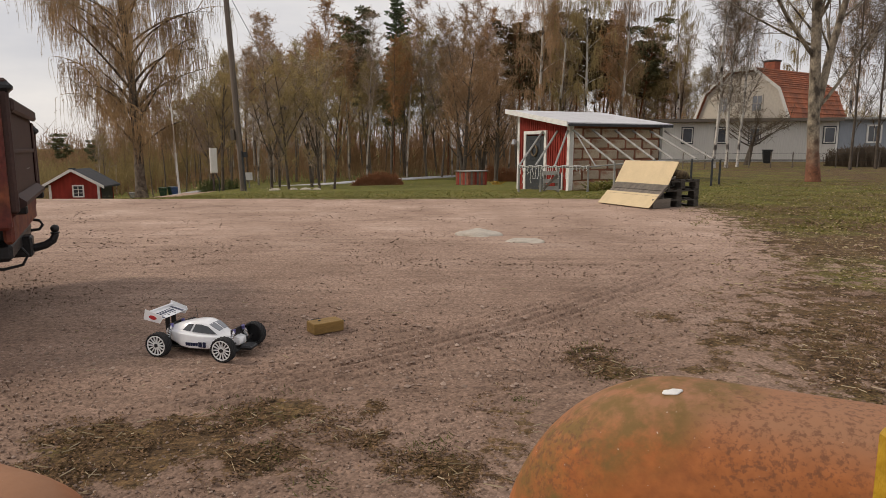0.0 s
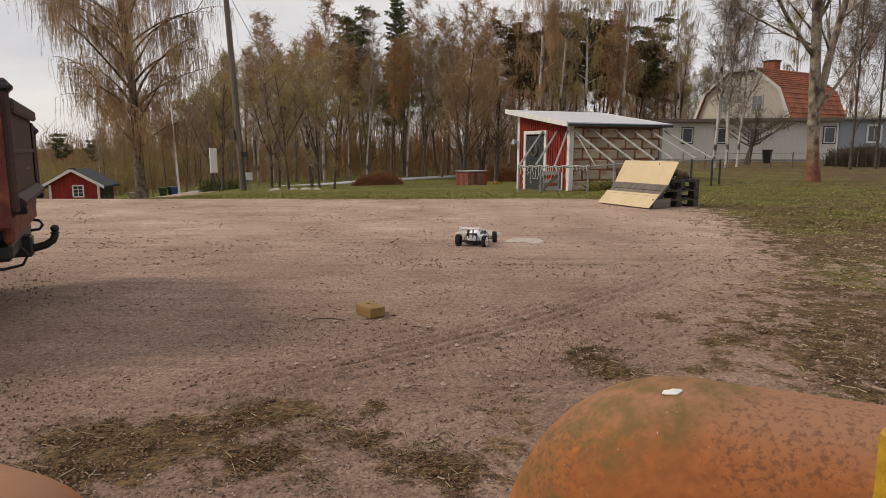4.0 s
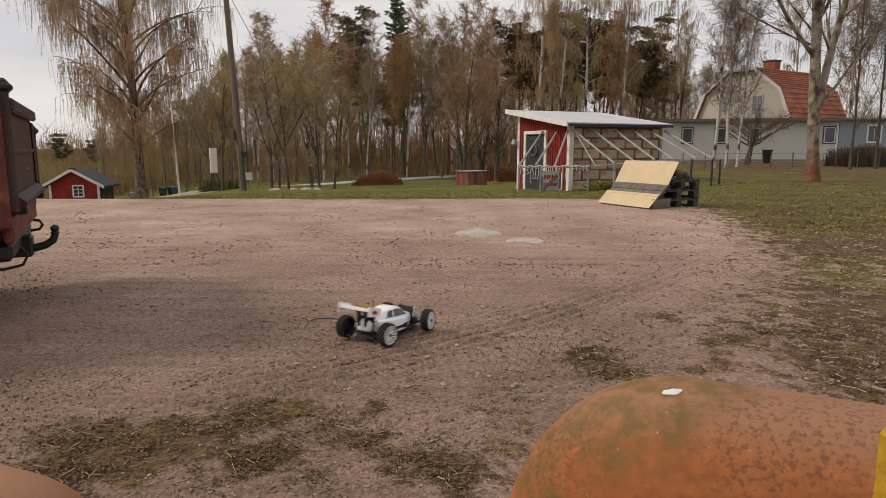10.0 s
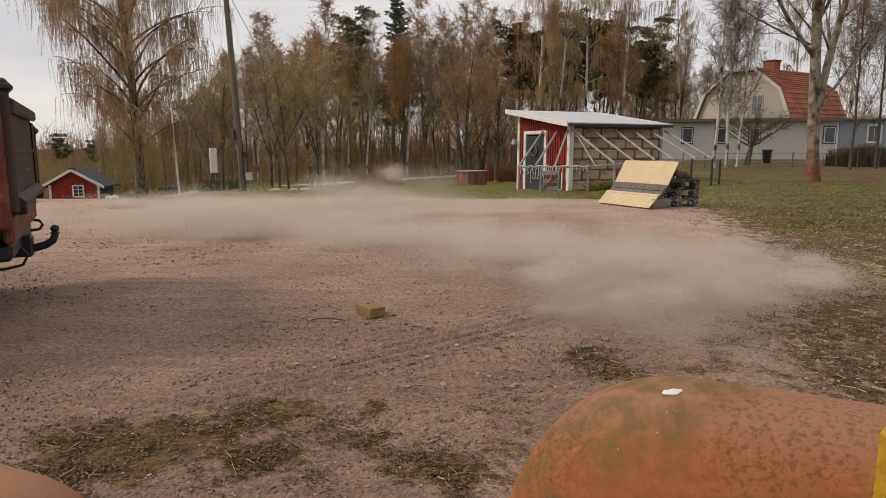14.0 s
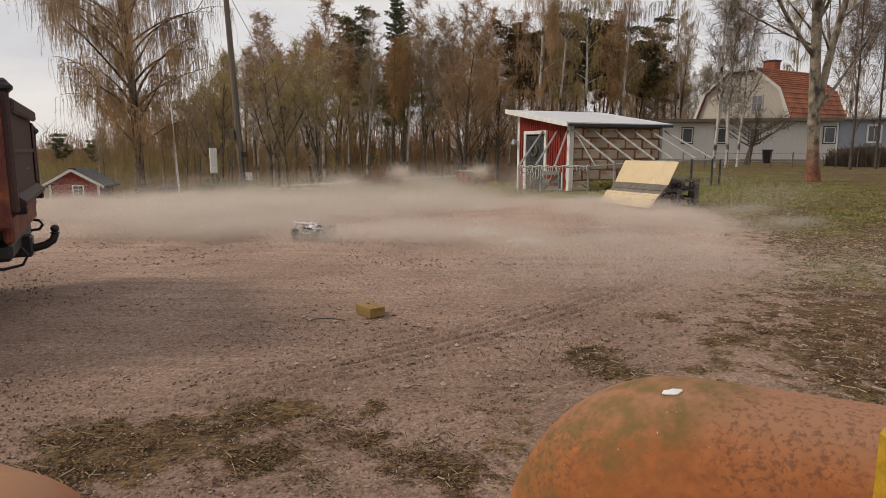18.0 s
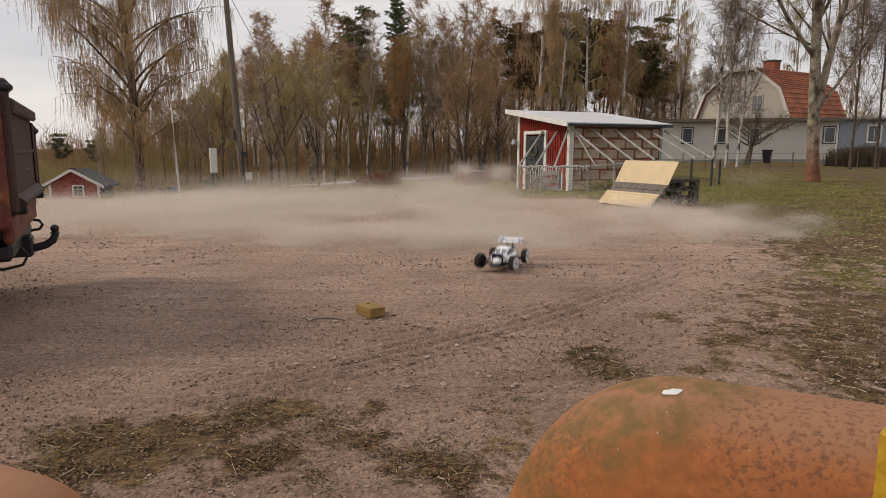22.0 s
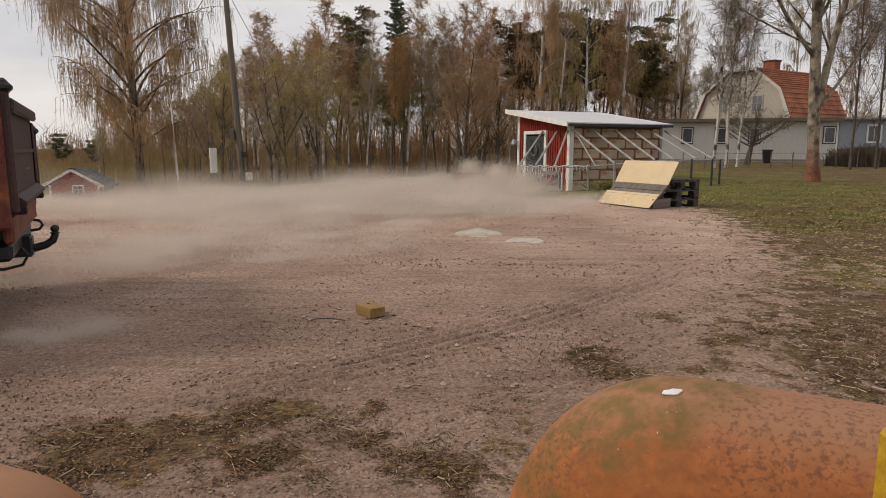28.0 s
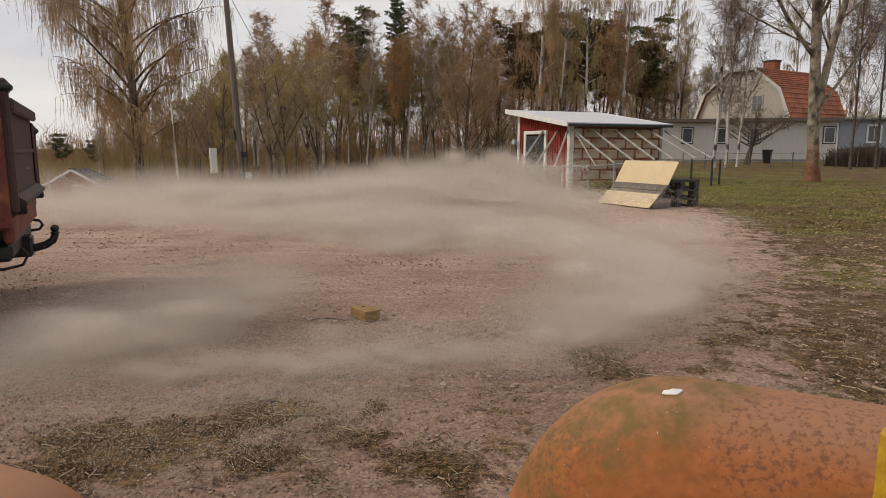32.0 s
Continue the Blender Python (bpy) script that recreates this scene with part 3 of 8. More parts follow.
class Twigs(Wood):
    """Fine twigs as slender spikes, and buds or last leaves as small flakes."""

    def spike(self, a, b, r):
        base = len(self.v)
        d = (b - a).normalized()
        s = d.cross(Vector((0.31, 0.53, 0.74))).normalized() * r
        u = s.cross(d)
        self.v.extend([a + s, a - s * 0.5 + u * 0.86, a - s * 0.5 - u * 0.86, b])
        self.f.extend([(base, base + 1, base + 3), (base + 1, base + 2, base + 3), (base + 2, base, base + 3)])

    def bud(self, p, size, rng):
        base = len(self.v)
        d = Vector((rng.gauss(0, 1), rng.gauss(0, 1), rng.gauss(0, 1))).normalized() * size
        s = d.cross(Vector((rng.gauss(0, 1), rng.gauss(0, 1), rng.gauss(0, 1)))).normalized() * size * 0.45
        self.v.extend([p - d * 0.5, p + s, p + d * 0.5, p - s])
        self.f.append((base, base + 1, base + 2, base + 3))


def forest_tree(seed, h, r, spread, bark, twig, first=0.42, limbs=27, rise=1.5, leaders=1, buds=2, bud=0.06, twig_len=0.9, top=0.55, thick=0.0145, many=7):
    """Meshes of a slender tree of the wood: a bare stem, an uneven crown of rising limbs, fine twigs with buds."""
    rng = random.Random(seed)
    wood, fine = Wood(), Twigs()
    stem = curve(Vector((0, 0, -0.3)), Vector((rng.uniform(-0.06, 0.06), rng.uniform(-0.06, 0.06), 1)), h + 0.3, Vector((0, 0, 0.1)), 14, rng, 0.035)
    stems = [(stem, [r * (1 - i / 14.4) ** 0.85 for i in range(15)], first)]
    for k in range(leaders - 1):
        i = rng.randint(4, 7)
        az = rng.uniform(0, 6.3)
        arm = curve(stem[i], Vector((math.cos(az) * 0.45, math.sin(az) * 0.45, 1)), h * (1 - i / 14) * rng.uniform(0.75, 0.95), Vector((0, 0, 0.5)), 14, rng, 0.05)
        stems.append((arm, [r * 0.62 * (1 - i / 14 * 0.5) * (1 - q / 14.4) for q in range(15)], 0.15))
    for path, rad, low in stems:
        wood.tube(path, rad, 6)
        count = limbs if path is stem else limbs // 2
        for k in range(count):
            t = low + (0.985 - low) * ((k + rng.random()) / count)
            q = t * 14
            i = min(int(q), 13)
            a = path[i].lerp(path[i + 1], q - i)
            az = k * 2.4 + rng.uniform(-0.7, 0.7)
            u = (t - low) / (1 - low)
            full = (0.45 + 0.55 * min(1.0, u / 0.3)) * (1.0 if u < top else max(0.16, 1 - (u - top) / (1.08 - top)))
            ln = spread * full * rng.uniform(0.45, 1.15)
            limb = curve(a, Vector((math.cos(az), math.sin(az), rise * rng.uniform(0.55, 1.3))), ln, Vector((0, 0, 0.25)), 5, rng, 0.14)
            wood.tube(limb, [max(rad[i] * 0.34, 0.014) * (1 - j / 5.6) for j in range(6)], 4)
            for sgn in range(5):
                e = rng.uniform(0.8, 5.0)
                j = min(int(e), 4)
                c = limb[j].lerp(limb[j + 1], e - j)
                side = (limb[j + 1] - limb[j]).normalized() + Vector((rng.uniform(-1, 1), rng.uniform(-1, 1), rng.uniform(-0.4, 0.7)))
                sub = curve(c, side, ln * rng.uniform(0.22, 0.5), Vector((0, 0, 0.1)), 3, rng, 0.2)
                fine.tube(sub, [thick * 1.35, thick * 1.15, thick, thick * 0.5], 3)
                for w in range(many):
                    c2 = sub[rng.randint(0, 3)]
                    o = Vector((rng.gauss(0, 1), rng.gauss(0, 1), rng.gauss(0.2, 0.8))).normalized()
                    tip = c2 + o * twig_len * rng.uniform(0.35, 1.0)
                    fine.spike(c2, tip, thick)
                    for _ in range(buds):
                        fine.bud(c2.lerp(tip, rng.uniform(0.3, 1.05)), bud * rng.uniform(0.5, 1.2), rng)
    return wood.mesh("tree_wood", bark, True), fine.mesh("tree_twigs", twig)


def weeping_tree(seed, h, r, spread, bark, twig, limbs=30, first=0.2, hang=1.6, lean=(0, 0), per=15, twig_r=0.008, bud=0.045, sink=-0.75, low=0.75):
    """Meshes of a weeping birch: limbs that rise and arch over, hung with long fine twigs set with catkins."""
    rng = random.Random(seed)
    wood, fine, boughs = Wood(), Twigs(), []
    trunk = curve(Vector((0, 0, -0.3)), Vector((*lean, 1)), h + 0.3, Vector((0, 0, 0.08)), 14, rng, 0.028)
    rad = [r * (1 - i / 14.6) ** 0.8 * (1.4 if i == 0 else 1) for i in range(15)]
    wood.tube(trunk, rad, 10)

    def curtain(path, count):
        for _ in range(count):
            e = rng.uniform(0.22, 1.0) ** 0.8 * (len(path) - 1)
            j = min(int(e), len(path) - 2)
            c = path[j].lerp(path[j + 1], e - j)
            L = hang * rng.uniform(0.25, 1.25)
            az = rng.uniform(0, 6.3)
            p1 = c + Vector((math.cos(az) * 0.16, math.sin(az) * 0.16, -0.10)) * L
            p2 = p1 + Vector((rng.uniform(-0.10, 0.10), rng.uniform(-0.10, 0.10), -0.45)) * L
            p3 = p2 + Vector((rng.uniform(-0.07, 0.07), rng.uniform(-0.07, 0.07), -0.45)) * L
            fine.spike(p1, c, twig_r)
            fine.tube([p1, p2, p3], [twig_r, twig_r * 0.8, twig_r * 0.45], 3)
            for _ in range(int(3 + L * 5)):
                q = rng.random()
                at_ = p1.lerp(p2, q * 2) if q < 0.5 else p2.lerp(p3, q * 2 - 1)
                fine.bud(at_ + Vector((rng.gauss(0, 0.03), rng.gauss(0, 0.03), 0)), bud * rng.uniform(0.5, 1.3), rng)

    for k in range(limbs):
        t = first + (0.97 - first) * (k + rng.random()) / limbs
        q = t * 14
        i = min(int(q), 13)
        a = trunk[i].lerp(trunk[i + 1], q - i)
        az = k * 2.4 + rng.uniform(-0.5, 0.5)
        u = (t - first) / (1 - first)
        ln = spread * (low + (1 - low) * min(1, u * 3)) * (1 - max(0.0, u - 0.35) * 0.95) * rng.uniform(0.62, 1.1)
        limb = curve(a, Vector((math.cos(az), math.sin(az), rng.uniform(0.8, 1.7))), ln, Vector((0, 0, sink)), 8, rng, 0.08)
        bough = Wood()
        lr = max(rad[i] * 0.34, 0.02)
        bough.tube(limb, [lr * (1 - j / 8.8) for j in range(9)], 6)
        curtain(limb, per)
        for s in range(7):
            e = rng.uniform(0.2, 0.95) * 8
            j = min(int(e), 7)
            c = limb[j].lerp(limb[j + 1], e - j)
            side = (limb[j + 1] - limb[j]).normalized() * 0.8 + Vector((rng.uniform(-1, 1), rng.uniform(-1, 1), rng.uniform(-0.1, 0.6)))
            sub = curve(c, side, ln * rng.uniform(0.2, 0.42), Vector((0, 0, sink * 1.1)), 5, rng, 0.09)
            fine.tube(sub, [lr * 0.30 * (1 - z / 6) + 0.006 for z in range(6)], 4)
            curtain(sub, per * 2 // 3)
        boughs.append(bough.mesh("tree_limb", bark, True))
    return (wood.mesh("tree_wood", bark, True), fine.mesh("tree_twigs", twig), *boughs)


def plant(meshes, x, y, turn, label, name="tree", scale=1.0, group="", category="tree", tip=0.0):
    """A tree of its parts on the land, tipped sideways by tip degrees."""
    e = empty(name, pose(x, y, float(land(x, y)), 0, tip, 0) @ pose(0, 0, 0, 0, 0, turn) @ Matrix.Scale(scale, 4), label, category, group)
    for nm, me in zip(("trunk", "crown") + ("limb",) * 80, meshes):
        new(nm, me).parent = e
    return e


def thicket(name, x0, x1, y0, y1, h, count, material, label, seed, r=0.02, dense=0.5, dome=False):
    """Brush that nobody could count: leaning stems with side twigs."""
    rng = random.Random(seed)
    w = Wood()
    for _ in range(count):
        x, y = rng.uniform(x0, x1), rng.uniform(y0, y1)
        top = h * rng.uniform(0.45, 1.0) * (0.75 + 0.25 * math.sin(x * 0.9 + seed) * math.sin(x * 0.37 + 1))
        if dome:
            top *= max(0.12, 1 - ((x - (x0 + x1) / 2) / ((x1 - x0) / 2)) ** 2) ** 0.5
        a = Vector((x, y, float(land(x, y)) - 0.1))
        b = a + Vector((rng.uniform(-1, 1) * top * 0.22, rng.uniform(-1, 1) * top * 0.22, top))
        w.tube([a, b], [r, r * 0.4], 3)
        for _ in range(3):
            c = a.lerp(b, rng.uniform(dense * 0.4, 1))
            w.tube([c, c + Vector((rng.uniform(-1, 1), rng.uniform(-1, 1), rng.uniform(0.1, 1.1))) * top * 0.22], [r * 0.7, r * 0.3], 3)
    ob = new(name, w.mesh(name, material))
    return tagged(ob, label, "brush", kind="stuff")


def build_forest():
    rng = random.Random(5)
    kinds = []
    for i, (bark, twig, h, sp, first, lead, buds, size) in enumerate([(WOODBIRCH, TWIGRUST, 14, 2.4, 0.45, 1, 5, 0.085), (BARK, TWIG, 12.5, 2.7, 0.34, 2, 2, 0.06), (WOODBIRCH, TWIGGREY, 14.5, 2.2, 0.42, 2, 1, 0.05), (BARK, TWIGOLIVE, 11.5, 2.8, 0.28, 3, 4, 0.075),
                                            (WOODBIRCH, TWIG, 13.5, 2.1, 0.48, 1, 2, 0.06), (BARK, TWIGGREY, 13.5, 2.8, 0.38, 3, 1, 0.05), (BARK, TWIGRUST, 13, 2.5, 0.40, 2, 5, 0.085)]):
        kinds.append((forest_tree(40 + i, h, (0.11, 0.12, 0.10, 0.11, 0.09, 0.13, 0.11)[i], sp, bark, twig, first=first, leaders=lead, buds=buds, bud=size), twig))
    words = {TWIGRUST: "tall leafless birch with rust-brown twigs in the wood", TWIG: "tall leafless tree with brown twigs in the wood", TWIGGREY: "tall leafless tree with greyish twigs in the wood", TWIGOLIVE: "leafless tree with olive budding twigs in the wood"}
    for row, (y, step) in enumerate(((62, 2.5), (67, 2.6), (73, 2.8), (80, 2.9), (90, 3.2))):
        x = -0.52 * y
        while x < 0.40 * y:
            yy = y + rng.uniform(-2, 2)
            az = x / yy
            sc = rng.uniform(0.95, 1.28) * (1.0 if az > -0.34 else 0.62 if az > -0.44 else 0.46) * (1.0 if az < 0.27 else 0.72)
            if row == 0 and -0.16 < az < -0.05:
                pick = rng.choice((0, 6, 0, 4, 2))
            elif az < -0.2:
                pick = rng.choice((3, 3, 1, 4, 2))
            else:
                pick = rng.randrange(7)
            m, tw = kinds[pick]
            plant(m, x + rng.uniform(-0.8, 0.8), yy, rng.uniform(0, 360), words[tw], "tree", sc, "trees of the wood")
            x += step * rng.uniform(0.7, 1.3)
    sp = conifer(3, 17.5, 0.2, 3.6, BARK, NEEDLE, "spruce")
    pn = conifer(9, 16.5, 0.2, 3.3, PINEBARK, PINENEEDLE, "pine")
    pn2 = conifer(10, 14.0, 0.2, 3.5, PINEBARK, PINENEEDLE, "pine")
    plant(sp, -4.3, 74.5, 20, "tall dark green spruce above the bare wood", "spruce", 1.14, "conifers")
    plant(pn, -12.1, 75, 60, "tall pine with reddish trunk and dark crown", "pine", 1.08, "conifers")
    plant(pn2, -8.6, 76, 200, "pine with a rusty trunk among birches", "pine", 0.95, "conifers")
    plant(pn2, 8.6, 66, 100, "dark green pine standing behind bare birches", "pine", 0.95, "conifers")
    plant(pn, 18.6, 64, 10, "broad dark pine at the edge of the wood", "pine", 0.80, "conifers")
    plant(pn2, 17.0, 66, 250, "broad dark pine at the edge of the wood", "pine", 0.95, "conifers")
    dk = conifer(12, 14.5, 0.19, 3.6, PINEBARK, BROWNNEEDLE, "pine")
    for x, y, tr, sc in ((7.4, 62, 30, 0.92), (10.2, 64, 150, 1.02), (12.4, 62.5, 220, 0.98), (15.2, 63, 80, 0.90), (19.2, 65, 310, 0.80), (21.5, 66, 20, 0.70)):
        plant(dk, x, y, tr, "brownish pine with a full crown behind the shed", "pine", sc, "conifers")
    plant(pn2, 0.6, 72, 40, "small pine half hidden in the wood", "pine", 0.72, "conifers")
    plant(pn2, -5.2, 70, 140, "small pine half hidden in the wood", "pine", 0.66, "conifers")
    for x, y, s in ((-45, 85, 0.42), (-51, 88, 0.5), (-40, 86, 0.55), (-36, 87, 0.5)):
        plant(pn2, x, y, x * 9, "distant pine with a flat dark crown", "pine", s, "distant pines")
    thicket("far_brush", -75, 60, 94, 112, 10.5, 5500, TWIG, "far leafless wood, brown and dense", 2, r=0.055)
    thicket("under_brush", -55, 32, 66, 92, 2.6, 4000, TWIG, "brown undergrowth between the trunks", 4, r=0.03)
    thicket("far_brush_west", -62, -30, 70, 92, 5.0, 3000, TWIGOLIVE, "olive-brown thicket of young trees behind the cabin", 6, r=0.04)


def build_yard_trees():
    turned = lambda x, y, z: Matrix.Rotation(radians(-120), 3, "Z") @ Vector((x, y, z))
    weep = weeping_tree(71, 21.0, 0.32, 7.4, OLDBIRCH, TWIGWEEP, limbs=58, first=0.14, hang=1.9, lean=(-0.012, 0), per=30, twig_r=0.0105, bud=0.055, sink=-0.62)
    plant(weep, -18.75, 40.5, 30, "old weeping birch with hanging brown twigs", "birch", 1.0)
    weep2 = weeping_tree(72, 18.5, 0.15, 3.6, BIRCHBARK, TWIG, limbs=24, first=0.3, hang=1.5, lean=(0.05, 0.0), per=11, low=0.5, twig_r=0.010, bud=0.055)
    weep3 = weeping_tree(73, 17.5, 0.13, 3.0, BIRCHBARK, TWIGOLIVE, limbs=22, first=0.34, hang=1.1, lean=(-0.05, 0.02), per=11, sink=-0.45, low=0.5, twig_r=0.010, bud=0.055)
    for x, y, tr, me, lb in ((7.1, 50, 10, weep2, "birch with white trunk and hanging twigs"), (8.6, 51.5, 200, weep3, "slender birch with white trunk behind the shed"), (10.9, 50.5, 90, weep3, "forked birch with pale trunk behind the shed"), (13.8, 52, 300, weep2, "birch with white trunk and fine twigs")):
        plant(me, x, y, tr, lb, "birch", 1.0, "birches behind the shed")
    for x, y, tr, me, sc in ((21.5, 60, 50, weep3, 0.95), (27.0, 61, 170, weep2, 0.9), (32.0, 60, 280, weep3, 0.95), (38.0, 62, 20, weep2, 0.95)):
        plant(me, x, y, tr, "tall birch with fine twigs behind the house", "birch", sc, "birches behind the house")
    slim = bare_tree(74, 11.0, 0.085, 2.2, BIRCHBARK, TWIGDARK, limbs=26, first=0.2, rise=1.4, droop=0.05, subs=8, twigs=9, twig_r=0.0055, twig_len=0.6, wob=0.085, n=7, lean=0.08)
    slim2 = bare_tree(75, 10.5, 0.07, 2.6, BIRCHBARK, TWIGDARK, limbs=26, first=0.2, rise=1.4, droop=0.0, subs=8, twigs=9, twig_r=0.0055, twig_len=0.6, wob=0.08, n=7, lean=0.10)
    for x, y, tr, me, lb in ((13.0, 31.5, 0, slim, "thin leaning birch in front of the house"), (13.9, 32.2, 120, slim, "thin birch with white bark by the house"), (14.9, 33.2, 250, slim2, "thin birch with many fine twigs before the house")):
        plant(me, x, y, tr, lb, "birch", 1.0, "thin birches by the house")
    big = bare_tree(76, 13.0, 0.165, 3.6, FOOTBARK, TWIGDARK, limb_r=0.26, wob=0.018, limbs=26, first=0.30, rise=1.7, droop=0.0, subs=9, twigs=8, twig_r=0.006, twig_len=0.7, n=12, lean=0.015, forks=((0.150, turned(0.34, 0.1, 1), 9.0, 0.115), (0.165, turned(0.9, 0.1, 0.9), 5.0, 0.05), (0.27, turned(-0.75, -0.2, 0.8), 5.0, 0.060), (0.295, turned(-0.9, 0.3, 0.5), 4.2, 0.035), (0.34, turned(0.5, -0.3, 1), 4.0, 0.05)))
    plant(big, 10.25, 18.1, 120, "large leafless tree with pale bark and reddish foot", "tree", 1.0, tip=-5.0)
    big2 = bare_tree(77, 11.0, 0.065, 3.6, YARDBARK, TWIGDARK, limb_r=0.3, limbs=30, first=0.16, rise=1.8, droop=0.0, subs=8, twigs=9, twig_r=0.006, twig_len=0.7, n=9, lean=0.08)
    plant(big2, 17.4, 28.0, 250, "leafless tree with many dark twigs by the house", "tree", 0.9)
    plant(big2, 19.5, 29.5, 160, "dark leafless tree at the edge of the lawn", "tree", 0.95)
    apple = bare_tree(78, 2.0, 0.20, 4.6, YARDBARK, TWIGMID, limbs=18, first=0.55, rise=0.40, droop=0.12, subs=6, twigs=6, twig_r=0.009, twig_len=0.45, n=8, lean=0.1)
    plant(apple, 16.65, 36.0, 0, "low spreading apple tree in front of the house", "apple tree", 1.0, category="tree")
    orchard = forest_tree(79, 5.0, 0.065, 1.7, YARDBARK, TWIGOLIVE, first=0.14, limbs=18, rise=1.2, leaders=4, buds=3, bud=0.04, twig_len=0.5, thick=0.0075, many=7)
    orchard2 = forest_tree(80, 4.6, 0.060, 1.7, YARDBARK, TWIGGREY, first=0.16, limbs=17, rise=1.1, leaders=4, buds=3, bud=0.04, twig_len=0.5, thick=0.0075, many=7)
    for i, (x, y, s) in enumerate(((-6.0, 25.5, 1.0), (-5.3, 28, 1.15), (-4.1, 24.5, 0.8), (-7.9, 30, 1.3), (-6.6, 33, 1.4), (-9.0, 36, 1.2), (-11.5, 34, 1.3), (-13.0, 37, 1.25), (-15.5, 44, 1.35))):
        plant((orchard, orchard2)[i % 2], x, y, i * 77, "leafless fruit tree with budding twigs on the lawn", "tree", s, "orchard trees")
    crab = bare_tree(81, 8.5, 0.15, 3.4, YARDBARK, TWIG, limbs=18, first=0.2, rise=1.0, droop=0.0, subs=7, twigs=8, twig_r=0.011, twig_len=0.7, n=7, lean=0.2, stems=2)
    for x, y, tr, s in ((1.3, 43, 0, 1.0), (3.6, 44.5, 140, 0.95), (2.6, 46, 60, 1.05)):
        plant(crab, x, y, tr, "dark crooked leafless tree by the road", "tree", s, "crooked trees by the road")
    thicket("hedge", -4.75, -2.1, 33.5, 35.0, 1.15, 1500, HEDGE, "low russet leafless shrub on the lawn", 11, r=0.012, dome=True)
    thicket("hedge", 3.0, 9.5, 45.5, 47.0, 1.5, 1500, HEDGE, "russet leafless hedge behind the shed", 12, r=0.014)
    thicket("shrub", 20.0, 27.0, 32.0, 34.5, 1.35, 4500, TWIGDARK, "low brown shrubs on the bank by the house", 13, r=0.02)
    thicket("far_brush", 42, 60, 66, 74, 6.0, 1500, TWIGOLIVE, "olive-brown thicket behind the house", 15, r=0.03)
    thicket("shrub", -14.5, -12.3, 38.5, 39.5, 0.9, 400, LEAF, "yellow-green shrub by the mailboxes", 14, r=0.012)


build_forest()
build_yard_trees()


# ---- cabin beyond the crest ----
def window(parent, m, w, h, cols=2, rows=3, frame_mat=None, pane=GLASS, bar=0.05):
    """A framed window with its panes; m sets its middle, facing -y."""
    fm = frame_mat or WHITE
    win = part("window", bmesh.new(), fm, parent)
    win.matrix_basis = m
    bm = bmesh.new()
    for x in (-w / 2, w / 2):
        box(bm, x - bar, x + bar, -0.04, 0.04, -h / 2 - bar, h / 2 + bar)
    for z in (-h / 2, h / 2):
        box(bm, -w / 2 + bar, w / 2 - bar, -0.035, 0.035, z - bar, z + bar)
    for i in range(1, cols):
        x = -w / 2 + w * i / cols
        box(bm, x - bar * 0.4, x + bar * 0.4, -0.03, 0.03, -h / 2 + bar, h / 2 - bar)
    for j in range(1, rows):
        z = -h / 2 + h * j / rows
        box(bm, -w / 2 + bar, w / 2 - bar, -0.025, 0.025, z - bar * 0.35, z + bar * 0.35)
    part("window_frame", bm, fm, win)
    part("pane", cube(-w / 2 + 0.01, w / 2 - 0.01, -0.008, 0.008, -h / 2 + 0.01, h / 2 - 0.01), pane, win)
    return win


def build_cabin():
    c = empty("cabin", pose(-28.3, 50, -3.68, 0, 0, 8), "small red wooden cabin with white corner boards", "cabin")
    w, d, eave, peak = 3.6, 3.0, 1.85, 2.85
    part("wall", extrude_poly([(-w / 2, 0), (w / 2, 0), (w / 2, eave), (0, peak), (-w / 2, eave)], d), RED, c)
    # dark sheet on the wall stands for the shade in the open porch
    part("porch_shade", cube(w / 2 + 0.005, w / 2 + 0.03, 0.35, d - 0.3, 0.1, eave - 0.1), DARK, c)
    for s in (-1, 1):
        part("roof_side", extrude_poly([(0, peak + 0.16), (0, peak + 0.02), (s * (w / 2 + 0.45), eave - 0.28), (s * (w / 2 + 0.45), eave - 0.14)], d + 0.7, Matrix.Translation((0, -0.35, 0))), SLATE, c)
        part("bargeboard", extrude_poly([(0, peak + 0.20), (0, peak - 0.02), (s * (w / 2 + 0.48), eave - 0.32), (s * (w / 2 + 0.48), eave - 0.10)], 0.06, Matrix.Translation((0, -0.42, 0))), WHITE, c)
        part("corner_board", cube(s * (w / 2 - 0.06) - 0.09, s * (w / 2 - 0.06) + 0.09, -0.03, 0.0, 0.1, eave - 0.05), WHITE, c)
    part("ridge_cap", cube(-0.15, 0.15, -0.45, 0.2, peak + 0.14, peak + 0.24, 0.02), DARK, c)
    window(c, pose(0.28, -0.02, 1.32), 0.75, 0.85, 2, 3)


build_cabin()


